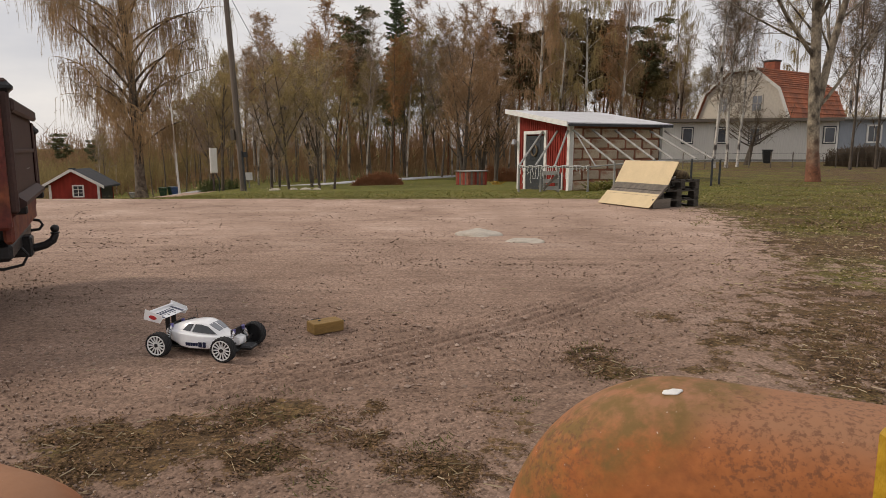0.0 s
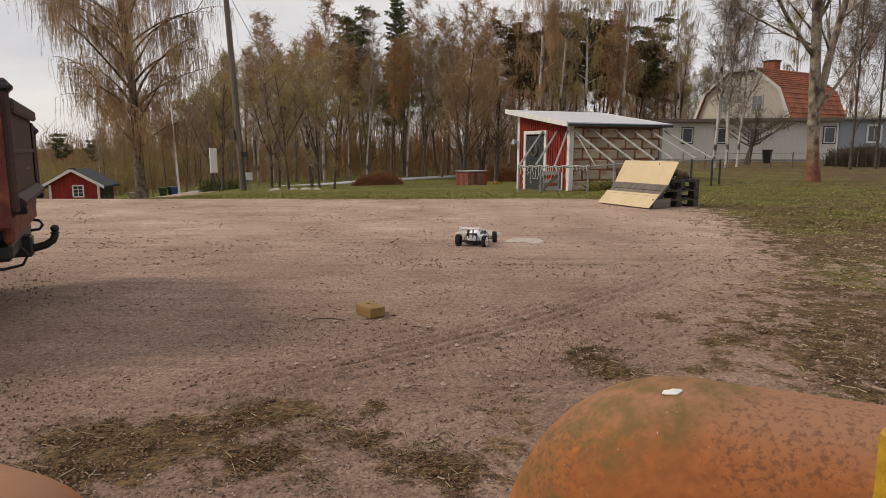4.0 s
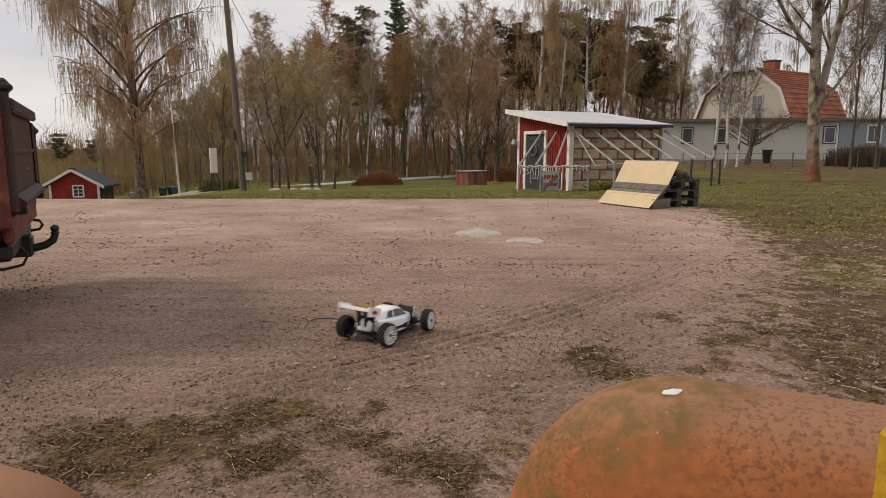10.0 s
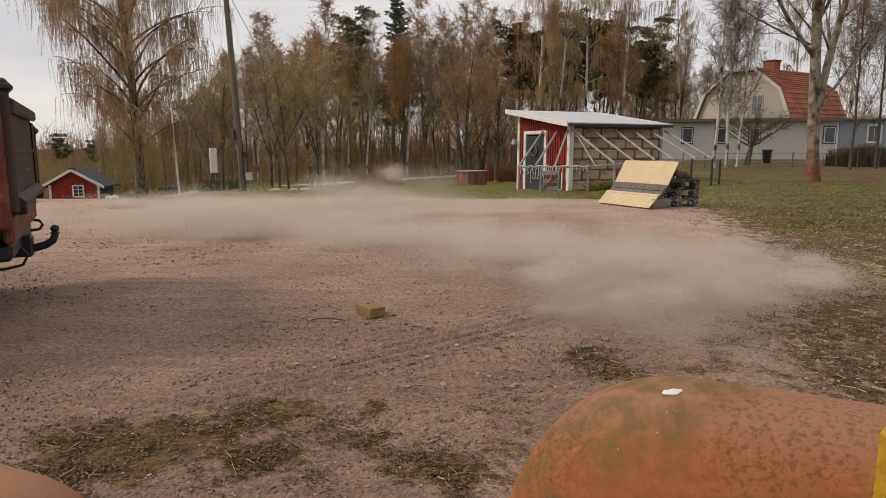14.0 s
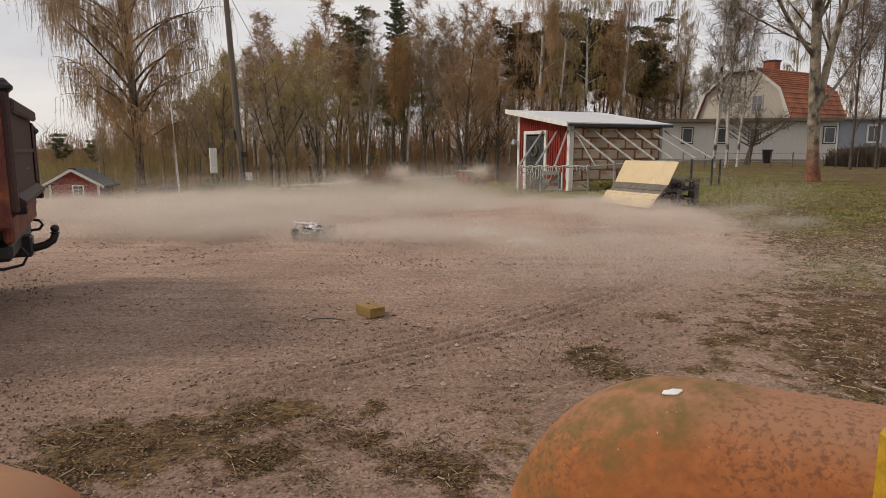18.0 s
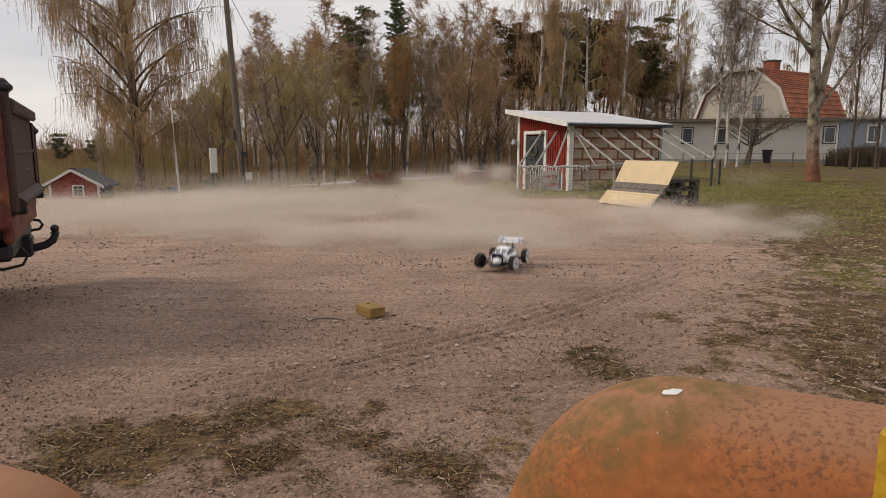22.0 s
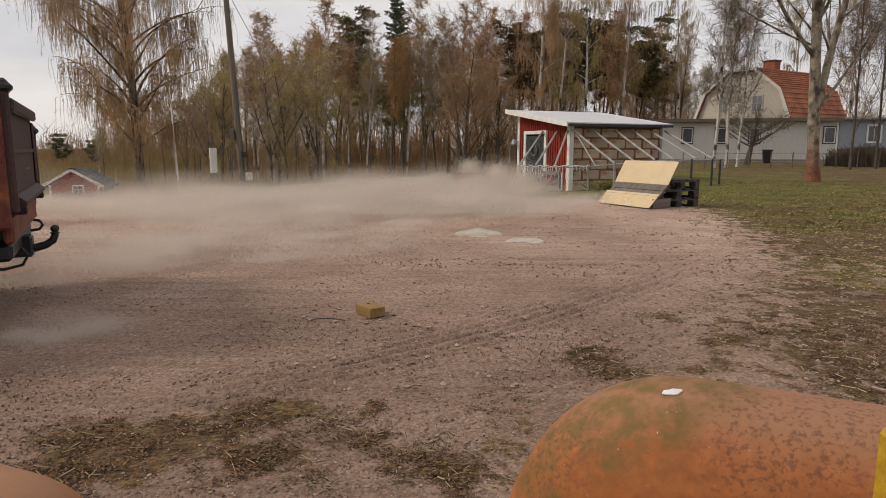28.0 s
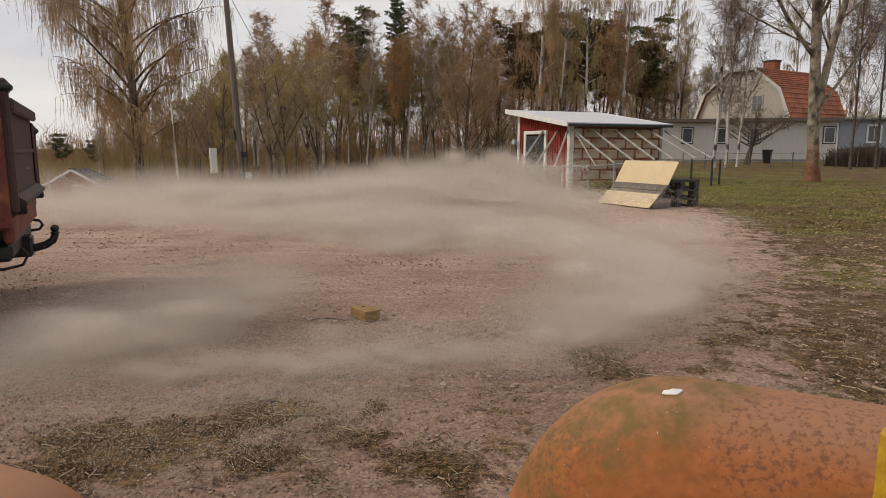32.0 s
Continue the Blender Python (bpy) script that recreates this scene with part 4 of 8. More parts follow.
# ---- house ----
def build_house():
    h = empty("house", pose(23.35, 52.0, -0.05, 0, 0, -58), "cream house with clay-tiled gambrel roof and brick chimney", "house")
    w, d = 8.0, 7.4
    out = [(-w / 2, 0), (w / 2, 0), (w / 2, 3.0), (w / 2 - 0.9, 5.2), (1.3, 6.75), (-1.3, 6.75), (-w / 2 + 0.9, 5.2), (-w / 2, 3.0)]
    part("wall", extrude_poly(out, d), CREAM, h)
    k = [(w / 2 + 0.35, 2.75), (w / 2 - 0.72, 5.36), (1.1, 7.05), (-1.1, 7.05), (-w / 2 + 0.72, 5.36), (-w / 2 - 0.35, 2.75)]
    for a, b, nm in zip(k, k[1:], ("lower_roof", "upper_roof", "ridge", "upper_roof", "lower_roof")):
        n = Vector((b[1] - a[1], a[0] - b[0])).normalized() * 0.16
        part(nm, extrude_poly([a, b, (b[0] - n[0], b[1] - n[1]), (a[0] - n[0], a[1] - n[1])], d + 0.5, Matrix.Translation((0, -0.25, 0))), TILE, h)
        part("bargeboard", extrude_poly([(a[0], a[1]), (b[0], b[1]), (b[0] - n[0] * 1.3, b[1] - n[1] * 1.3), (a[0] - n[0] * 1.3, a[1] - n[1] * 1.3)], 0.06, Matrix.Translation((0, -0.32, 0))), GREYWALL, h)
    ch = part("chimney", cube(-0.48, 0.48, 3.3, 4.1, 6.6, 7.8, 0.02), BRICK, h)
    part("chimney_cap", cube(-0.55, 0.55, 3.23, 4.17, 7.8, 7.92, 0.03), SLATE, ch)
    window(h, pose(1.35, -0.03, 4.35), 0.85, 1.2, 2, 2, CREAM, PALEGLASS)
    window(h, pose(-1.6, -0.03, 4.35), 0.85, 1.2, 2, 2, CREAM, PALEGLASS)
    # battens of tile rows over the long roof sides
    for s in (1, -1):
        a, b = Vector((s * (w / 2 + 0.37), 0, 2.78)), Vector((s * (w / 2 - 0.70), 0, 5.38))
        c2 = Vector((s * 1.1, 0, 7.09))
        for p0, p1, cnt in ((a, b, 7), (b, c2, 9)):
            for i in range(cnt):
                p = p0.lerp(p1, (i + 0.1) / cnt)
                part("tile_course", rod(bmesh.new(), (p.x, -0.25, p.z), (p.x, d + 0.25, p.z), 0.05, n=5), TILE, h)
    # low wing in front
    g = empty("house_wing", pose(15.0, 46.3, 0.05, 0, 0, -14), "long low pale grey wooden wing of the house", "house")
    part("wall", cube(0, 11.4, 0, 5, -0.3, 2.62), GREYWALL, g)
    part("roof", cube(-0.5, 11.6, -0.45, 5.4, 2.66, 2.80, 0.02), GREYWOOD, g)
    part("fascia", cube(-0.5, 11.6, -0.50, -0.46, 2.62, 2.84), OLDWOOD, g)
    part("plinth", cube(-0.02, 11.42, -0.03, 0.0, -0.3, 0.12), GREYWOOD, g)
    mesh = None
    for i in range(77):
        m = pose(0.15 + i * 0.147, -0.011, 1.36)
        if mesh is None:
            ob = part("batten", cube(-0.022, 0.022, -0.011, 0.011, -1.24, 1.24), GREYWALL, g)
            mesh = ob.data
            ob.matrix_basis = m
        else:
            piece("batten", mesh, g, m)
    for x in (2.03, 4.19, 6.33, 10.9):
        part("casing", cube(x - 0.40, x + 0.40, -0.05, -0.024, 1.14, 2.30, 0.004), DARK, g)
        window(g, pose(x, -0.06, 1.72), 0.62, 0.96, 1, 1, GREYWALL, bar=0.03)
    part("corner_board", cube(11.30, 11.42, -0.03, 0.0, 0.1, 2.6), WHITE, g)
    b = empty("house_wing", pose(26.35, 43.9, 0.1, 0, 0, -5), "blue-grey wooden wing with white window", "house")
    part("wall", cube(0.0, 16, 0, 5, -0.3, 2.65), BLUEWALL, b)
    part("roof", cube(0.0, 16.4, -0.45, 5.4, 2.66, 2.82, 0.02), GREYWOOD, b)
    window(b, pose(2.2, -0.04, 1.75), 0.85, 1.1, 2, 1)
    window(b, pose(7.2, -0.04, 1.75), 0.85, 1.1, 2, 1)


build_house()


# ---- shed with its run ----
SHED = pose(3.57, 18.5, -0.30, 0, 0, 25)        # near corner; x along the block wall, y along the gable


def build_shed():
    s = empty("shed", SHED, "low red shed with block wall and pale lean-to roof", "shed")
    L, D, lo, hi = 3.35, 2.75, 1.86, 2.27
    # block wall towards the yard
    wall = part("block_wall", cube(0.06, L, 0.03, 0.20, -0.3, lo), MORTAR, s, "wall of pale blocks in red mortar")
    # gable of boards with a doorway
    dx0, dx1, dh = 1.22, 2.28, 1.62
    g = extrude_poly([(0, -0.25), (dx0, -0.25), (dx0, dh), (dx1, dh), (dx1, -0.25), (D, -0.25), (D, hi), (0, lo)], 0.14, Matrix.Rotation(radians(90), 4, "Z") @ Matrix.Translation((0, -0.14, 0)))
    part("gable_wall", g, RED, s)
    part("far_wall", cube(0.14, L, D - 0.14, D, -0.3, hi), RED, s)
    part("end_wall", extrude_poly([(0.2, -0.25), (D - 0.14, -0.25), (D - 0.14, hi), (0.2, lo)], 0.14, Matrix.Rotation(radians(90), 4, "Z") @ Matrix.Translation((0, -L, 0))), RED, s)
    n = 22
    for i in range(n):
        y = 0.07 + (D - 0.14) * (i + 0.5) / n
        z0 = dh + 0.1 if dx0 - 0.1 < y < dx1 + 0.1 else -0.1
        top = lo + (hi - lo) * y / D - 0.02
        part("batten", cube(-0.022, 0.0, y - 0.018, y + 0.018, z0, top), RED, s)
    for y, t in ((0.03, lo), (D - 0.05, hi)):
        part("corner_board", cube(-0.03, 0.0, y - 0.05, y + 0.07, -0.12, t), WHITE, s)
    part("corner_board", cube(0.0, 0.12, -0.012, 0.02, -0.12, lo), WHITE, s)
    part("corner_board", cube(L - 0.07, L + 0.02, -0.012, 0.02, -0.12, lo), GREYWOOD, s)
    # roof sheet, pitched down to the block wall
    rz = lambda y: lo + 0.06 + (hi - lo) * y / D
    y0, y1 = -0.30, D + 0.30
    part("roof", extrude_poly([(y0, rz(y0)), (y1, rz(y1)), (y1, rz(y1) + 0.05), (y0, rz(y0) + 0.05)], L + 0.42, Matrix.Rotation(radians(90), 4, "Z") @ Matrix.Translation((0, -L - 0.12, 0))), ROOFW, s)
    part("bargeboard", extrude_poly([(y0, rz(y0) - 0.07), (y1, rz(y1) - 0.07), (y1, rz(y1) + 0.07), (y0, rz(y0) + 0.07)], 0.035, Matrix.Rotation(radians(90), 4, "Z") @ Matrix.Translation((0, 0.30, 0))), WHITE, s)
    part("eave_board", cube(-0.28, L + 0.12, y0 - 0.03, y0, rz(y0) - 0.055, rz(y0) + 0.02), DARK, s)
    # door
    d = part("door", cube(-0.02, 0.03, dx0 + 0.03, dx1 - 0.03, -0.12, dh - 0.03, 0.004), DARK, s, "dark door with a wreath")
    part("door_pane", cube(-0.03, -0.02, dx0 + 0.25, dx1 - 0.25, 0.85, dh - 0.15), GLASS, d)
    wr = bmesh.new()
    pipe(wr, [(-0.06, (dx0 + dx1) / 2 + 0.16 * math.cos(a), 1.15 + 0.16 * math.sin(a)) for a in np.linspace(0, 6.28, 17)], 0.028, 6)
    part("wreath", wr, TWIGDARK, d)
    for a, b2, c, e in ((dx0 - 0.09, dx0 + 0.02, -0.12, dh + 0.02), (dx1 - 0.02, dx1 + 0.09, -0.12, dh + 0.02), (dx0 - 0.09, dx1 + 0.09, dh + 0.02, dh + 0.12)):
        part("door_frame", cube(-0.045, 0.0, a, b2, c, e), WHITE, s)
    # blocks, each of its own
    rng = random.Random(8)
    row, z, alt = 0, 0.02, 0
    mesh = {}
    while z + 0.25 < lo:
        x = 0.14 - (0.28 if row % 2 else 0.0)
        while x < L - 0.10:
            a, b2 = max(x, 0.14), min(x + 0.56, L - 0.09)
            if b2 - a > 0.1:
                wd = round(b2 - a, 2)
                if wd not in mesh:
                    bb = cube(-wd / 2, wd / 2, -0.02, 0.02, -0.125, 0.125, 0.016)
                    ob = part("block", bb, BLOCK, wall)
                    mesh[wd] = ob.data
                else:
                    ob = piece("block", mesh[wd], wall, Matrix())
                ob.matrix_basis = pose((a + b2) / 2, 0.022 + rng.uniform(-0.008, 0.006), z + 0.13 + rng.uniform(-0.012, 0.012), 0, rng.uniform(-2, 2), 0)
            x += 0.63
        z += 0.30
        row += 1
    lamp = part("wall_lamp", bmesh.new(), METAL, s)
    bm = bmesh.new()
    rod(bm, (-0.02, D - 0.02, 1.42), (-0.16, D + 0.02, 1.42), 0.02)
    rod(bm, (-0.16, D + 0.02, 1.50), (-0.16, D + 0.02, 1.34), 0.05, 0.09, 10)
    part("lamp_hood", bm, METAL, lamp)


build_shed()


def loft(sections, closed=True):
    """Skin over cross-sections of equal length."""
    bm = bmesh.new()
    rows = [[bm.verts.new(p) for p in s] for s in sections]
    n = len(rows[0])
    for a, b in zip(rows, rows[1:]):
        for k in range(n if closed else n - 1):
            bm.faces.new((a[k], a[(k + 1) % n], b[(k + 1) % n], b[k]))
    if closed:
        bm.faces.new(rows[0][::-1])
        bm.faces.new(rows[-1])
    bmesh.ops.recalc_face_normals(bm, faces=bm.faces)
    return bm


# ---- ramp on pallets ----
def pallet(m, label):
    """A wooden pallet: top and bottom boards, nine blocks, three bearers."""
    p = empty("pallet", m, label, "pallet", "stacked pallets")
    for y in (-0.35, -0.175, 0.0, 0.175, 0.35):
        part("deck_board", cube(-0.6, 0.6, y - 0.055, y + 0.055, 0.122, 0.144, 0.003), PALLETWOOD, p)
    for x in (-0.53, 0.0, 0.53):
        part("bearer", cube(x - 0.07, x + 0.07, -0.4, 0.4, 0.100, 0.121, 0.003), PALLETWOOD, p)
        for y in (-0.35, 0.0, 0.35):
            part("block", cube(x - 0.07, x + 0.07, y - 0.05, y + 0.05, 0.0215, 0.0995, 0.003), PALLETWOOD, p)
    for y in (-0.35, 0.0, 0.35):
        part("bottom_board", cube(-0.6, 0.6, y - 0.05, y + 0.05, 0.0, 0.021, 0.003), PALLETWOOD, p)
    return p


RAMP = pose(2.885, 10.485, 0.0, 0, 0, 25)      # middle of the ramp's foot; x runs up the ramp


def build_ramp():
    for i in range(3):
        out = (0.0, 0.02, 0.07)[i]
        pallet(pose(3.50 + 0.92 * out, 10.83 + 0.38 * out, 0.002 + 0.1445 * i, 0, 0, 112 + (1.5, -1.0, 0.5)[i]) @ Matrix.Diagonal((1, (1, 0.97, 0.84)[i], 1, 1)), "weathered grey pallet in the stack under the ramp")
    r = empty("ramp", RAMP, "curved jump ramp of pale plywood sheets on grey boards", "ramp")

    def slope(x, z, to_x, to_z):
        return Matrix.Translation((x, 0, z)) @ Matrix.Rotation(-math.atan2(to_z - z, to_x - x), 4, "Y"), math.hypot(to_x - x, to_z - z)

    lo, n1 = slope(0.0, 0.012, 0.18, 0.195)
    mid, n2 = slope(0.165, 0.165, 0.385, 0.350)
    hi, n3 = slope(0.37, 0.350, 0.575, 0.715)
    part("lower_sheet", cube(0, n1 + 0.03, -0.63, 0.60, 0.0, 0.010, 0.002, lo), PLY, r, "pale plywood sheet")
    part("upper_sheet", cube(0, n3, -0.62, 0.62, 0.0, 0.010, 0.002, hi), PLY, r, "pale plywood sheet")
    part("board", cube(0.01, 0.135, -0.64, 0.56, 0.0, 0.022, 0.003, mid), OLDWOOD, r, "grey weathered board")
    part("board", cube(0.145, 0.285, -0.62, 0.58, 0.0, 0.022, 0.003, mid), OLDWOOD, r, "grey weathered board")
    for y in (-0.54, 0.0, 0.54):
        part("bearer", cube(0.02, n1, y - 0.025, y + 0.025, -0.05, -0.001, 0.004, lo), OLDWOOD, r)
        part("bearer", cube(-0.02, n2, y - 0.025, y + 0.025, -0.06, -0.001, 0.004, mid), OLDWOOD, r)
        part("bearer", cube(-0.02, n3 - 0.04, y - 0.022, y + 0.022, -0.05, -0.001, 0.004, hi), OLDWOOD, r)
    part("side_plank", cube(0.10, 0.46, -0.60, -0.575, 0.002, 0.15, 0.004), OLDWOOD, r)


def tyre(name, m, R, half):
    prof = [(R * 0.62, -half * 0.8), (R * 0.80, -half), (R * 0.95, -half * 0.85), (R, -half * 0.5), (R, half * 0.5), (R * 0.95, half * 0.85), (R * 0.80, half), (R * 0.62, half * 0.8), (R * 0.60, 0)]
    v, f, n, k = [], [], 28, len(prof)
    for i in range(n):
        a = 2 * math.pi * i / n
        v += [(r * math.cos(a), r * math.sin(a), z) for r, z in prof]
        for j in range(k):
            f.append((i * k + j, ((i + 1) % n) * k + j, ((i + 1) % n) * k + (j + 1) % k, i * k + (j + 1) % k))
    ob = sheet(name, v, f, RUBBER, smooth=True)
    ob.matrix_basis = m
    return tagged(ob, "worn black tyre lying on the pallets", "tyre")


build_ramp()


# ---- truck with tow hook ----
def build_truck():
    # x forward, y towards the camera's side; the tail lies at x = 0
    t = empty("truck", pose(-2.540, 3.95, 0.0, 0, 0, 208), "old rusty red truck with brown tailgate and tow hook", "truck")
    part("bed_floor", cube(0.05, 2.6, -0.74, 0.74, 0.56, 0.64, 0.01), RUSTRED, t)
    for s in (-1, 1):
        part("side_panel", cube(0.0, 2.6, s * 0.79 - 0.03, s * 0.79 + 0.03, 0.52, 1.20, 0.015), RUSTRED, t, "dented rusty red side panel")
        part("corner_post", cube(-0.035, 0.05, s * 0.75 - 0.035, s * 0.75 + 0.035, 0.60, 1.18 + 0.09 * s, 0.012), BROWNPAINT, t)
        part("post_cap", cube(-0.055, 0.03, s * 0.75 - 0.05, s * 0.75 + 0.05, 1.11 + 0.09 * s, 1.165 + 0.09 * s, 0.02), BLACK, t)
    part("front_panel", cube(2.55, 2.6, -0.74, 0.74, 0.62, 1.30, 0.01), RUSTRED, t)
    gate = part("tailgate", cube(-0.015, 0.025, -0.71, 0.71, 0.62, 1.18, 0.010), BROWNPAINT, t, "dark brown tailgate with pressed ribs")
    part("gate_rib", cube(-0.05, -0.016, -0.71, 0.71, 1.11, 1.18, 0.012), BROWNPAINT, gate)
    part("gate_rib", cube(-0.030, -0.016, -0.71, -0.64, 0.70, 1.10, 0.006), BROWNPAINT, gate)
    part("gate_rib", cube(-0.026, -0.016, -0.63, 0.63, 0.90, 0.925, 0.004), BROWNPAINT, gate)
    part("gate_mark", cube(-0.0175, -0.0145, -0.30, -0.10, 0.80, 0.806, 0.001), GREYWOOD, gate, "faded pale scratch")
    part("gate_rib", cube(-0.030, -0.016, 0.64, 0.71, 0.70, 1.10, 0.006), BROWNPAINT, gate)
    lip = extrude_poly([(-0.02, 0.69), (-0.065, 0.655), (-0.065, 0.635), (-0.02, 0.61)], 1.42, Matrix.Translation((0, -0.71, 0)))
    part("gate_lip", lip, BROWNPAINT, gate, "pale worn brown lower lip")
    part("hinge", cube(-0.06, 0.0, 0.60, 0.66, 0.585, 0.63, 0.008), BLACK, gate)
    part("hinge", cube(-0.06, 0.0, -0.66, -0.60, 0.585, 0.63, 0.008), BLACK, gate)
    part("rear_valance", cube(0.0, 0.05, -0.74, 0.74, 0.44, 0.59, 0.015), RUSTRED, t)
    part("chassis", cube(0.06, 4.0, -0.42, 0.42, 0.34, 0.52, 0.02), DARKMETAL, t)
    part("cross_member", cube(0.03, 0.20, -0.60, 0.60, 0.33, 0.43, 0.02), BLACK, t)
    part("hitch_bracket", cube(-0.02, 0.26, -0.07, 0.07, 0.275, 0.40, 0.012), BLACK, t)
    for x in (0.95, 3.4):
        for y in (-0.66, 0.66):
            w = tyre("wheel", pose(x, y, 0.33, 90, 0, 0), 0.33, 0.10)
            for k in ("label", "category"):
                del w[k]
            w.parent = t
            part("rim", rod(bmesh.new(), (0, 0, -0.06), (0, 0, 0.06), 0.20, 0.20, 20), DARKMETAL, w)
    part("cab", cube(2.65, 4.5, -0.80, 0.80, 0.45, 1.75, 0.10), RUSTRED, t)
    bm = bmesh.new()
    pipe(bm, [(0.22, 0, 0.36), (0.14, 0, 0.335), (0.05, 0, 0.322), (-0.03, 0, 0.322), (-0.085, 0, 0.335), (-0.125, 0, 0.362), (-0.14, 0, 0.395), (-0.14, 0, 0.418)], [0.032, 0.030, 0.027, 0.025, 0.024, 0.023, 0.021, 0.016], 12)
    rod(bm, (-0.14, 0, 0.404), (-0.14, 0, 0.412), 0.026, 0.026, 14)
    hook = part("tow_hook", bm, BLACK, t, "black tow hook", True)
    bm = bmesh.new()
    bmesh.ops.create_uvsphere(bm, u_segments=16, v_segments=10, radius=0.025, matrix=Matrix.Translation((-0.14, 0, 0.434)))
    part("tow_ball", bm, DARKMETAL, hook, "worn steel ball", True)
    bm = bmesh.new()
    pipe(bm, [(0.03, -0.42, 0.46), (-0.03, -0.42, 0.45), (-0.05, -0.42, 0.42), (-0.03, -0.42, 0.39), (0.02, -0.42, 0.385)], 0.010, 8)
    part("safety_loop", bm, BLACK, t)
    bm = bmesh.new()
    pipe(bm, [(0.04, 0.16, 0.36), (0.0, 0.16, 0.30), (0.03, 0.16, 0.245), (0.12, 0.16, 0.225), (0.25, 0.16, 0.23)], 0.009, 8)
    part("trailer_cable", bm, BLACK, t)


build_truck()


# ---- orange machine beside the camera ----
def hood_material():
    m = mat("orange_lacquer", (0.370, 0.134, 0.046), 0.75, var=0.24, scale=5.0, grain=70, bump=0.06, tint=(0.36, 0.115, 0.028))
    nt = m.node_tree
    N, L = nt.nodes.new, nt.links.new
    b = nt.nodes["Principled BSDF"]
    src = b.inputs["Base Color"].links[0].from_socket
    geo = N("ShaderNodeNewGeometry")
    sep = N("ShaderNodeSeparateXYZ")
    L(geo.outputs["Normal"], sep.inputs[0])

    def noise(scale, detail):
        n = N("ShaderNodeTexNoise")
        n.inputs["Scale"].default_value, n.inputs["Detail"].default_value, n.inputs["Roughness"].default_value = scale, detail, 0.65
        L(geo.outputs["Position"], n.inputs["Vector"])
        return n.outputs[0]

    def ranged(src, a, c, lo=0.0, hi=1.0):
        r = N("ShaderNodeMapRange")
        for i, v in enumerate((a, c, lo, hi)):
            r.inputs[i + 1].default_value = v
        L(src, r.inputs[0])
        return r.outputs[0]

    def times(a, c):
        n = N("ShaderNodeMath")
        n.operation = "MULTIPLY"
        L(a, n.inputs[0])
        L(c, n.inputs[1])
        return n.outputs[0]

    def over(base, col, f):
        x = N("ShaderNodeMix")
        x.data_type = "RGBA"
        L(f, x.inputs[0])
        L(base, x.inputs[6])
        x.inputs[7].default_value = (*col, 1)
        return x.outputs[2]

    def near_to(spots, r):
        """High close to any of the spots, falling off over r."""
        last = None
        for p in spots:
            d = N("ShaderNodeVectorMath")
            d.operation = "DISTANCE"
            L(geo.outputs["Position"], d.inputs[0])
            d.inputs[1].default_value = p
            k = ranged(d.outputs["Value"], 0.0, r, 1.0, 0.0)
            if last is None:
                last = k
            else:
                x = N("ShaderNodeMath")
                x.operation = "MAXIMUM"
                L(last, x.inputs[0])
                L(k, x.inputs[1])
                last = x.outputs[0]
        return last

    top = ranged(sep.outputs["Z"], 0.50, 0.85)
    mossy = near_to(((0.215, 0.697, 0.640), (0.165, 0.714, 0.612), (0.122, 0.736, 0.560), (0.300, 0.735, 0.658), (0.250, 0.74, 0.655)), 0.085)
    moss = times(ranged(mossy, 0.02, 0.38), ranged(noise(30, 9), 0.38, 0.58, 0.0, 0.88))
    dirty = near_to(((0.345, 0.649, 0.651), (0.372, 0.616, 0.636), (0.325, 0.625, 0.624), (0.430, 0.645, 0.653), (0.130, 0.735, 0.575)), 0.085)
    dirt = times(ranged(dirty, 0.0, 0.6, 0.10, 1.0), ranged(noise(150, 10), 0.50, 0.60, 0, 0.62))
    film = times(top, ranged(noise(4, 4), 0.25, 0.55, 0.55, 0.95))
    c = over(src, (0.300, 0.150, 0.080), film)
    c = over(c, (0.150, 0.095, 0.024), moss)
    c = over(c, (0.105, 0.046, 0.024), dirt)
    c = over(c, (0.55, 0.44, 0.36), ranged(noise(170, 2), 0.735, 0.76, 0, 0.8))
    L(c, b.inputs["Base Color"])
    return m


ORANGE = hood_material()


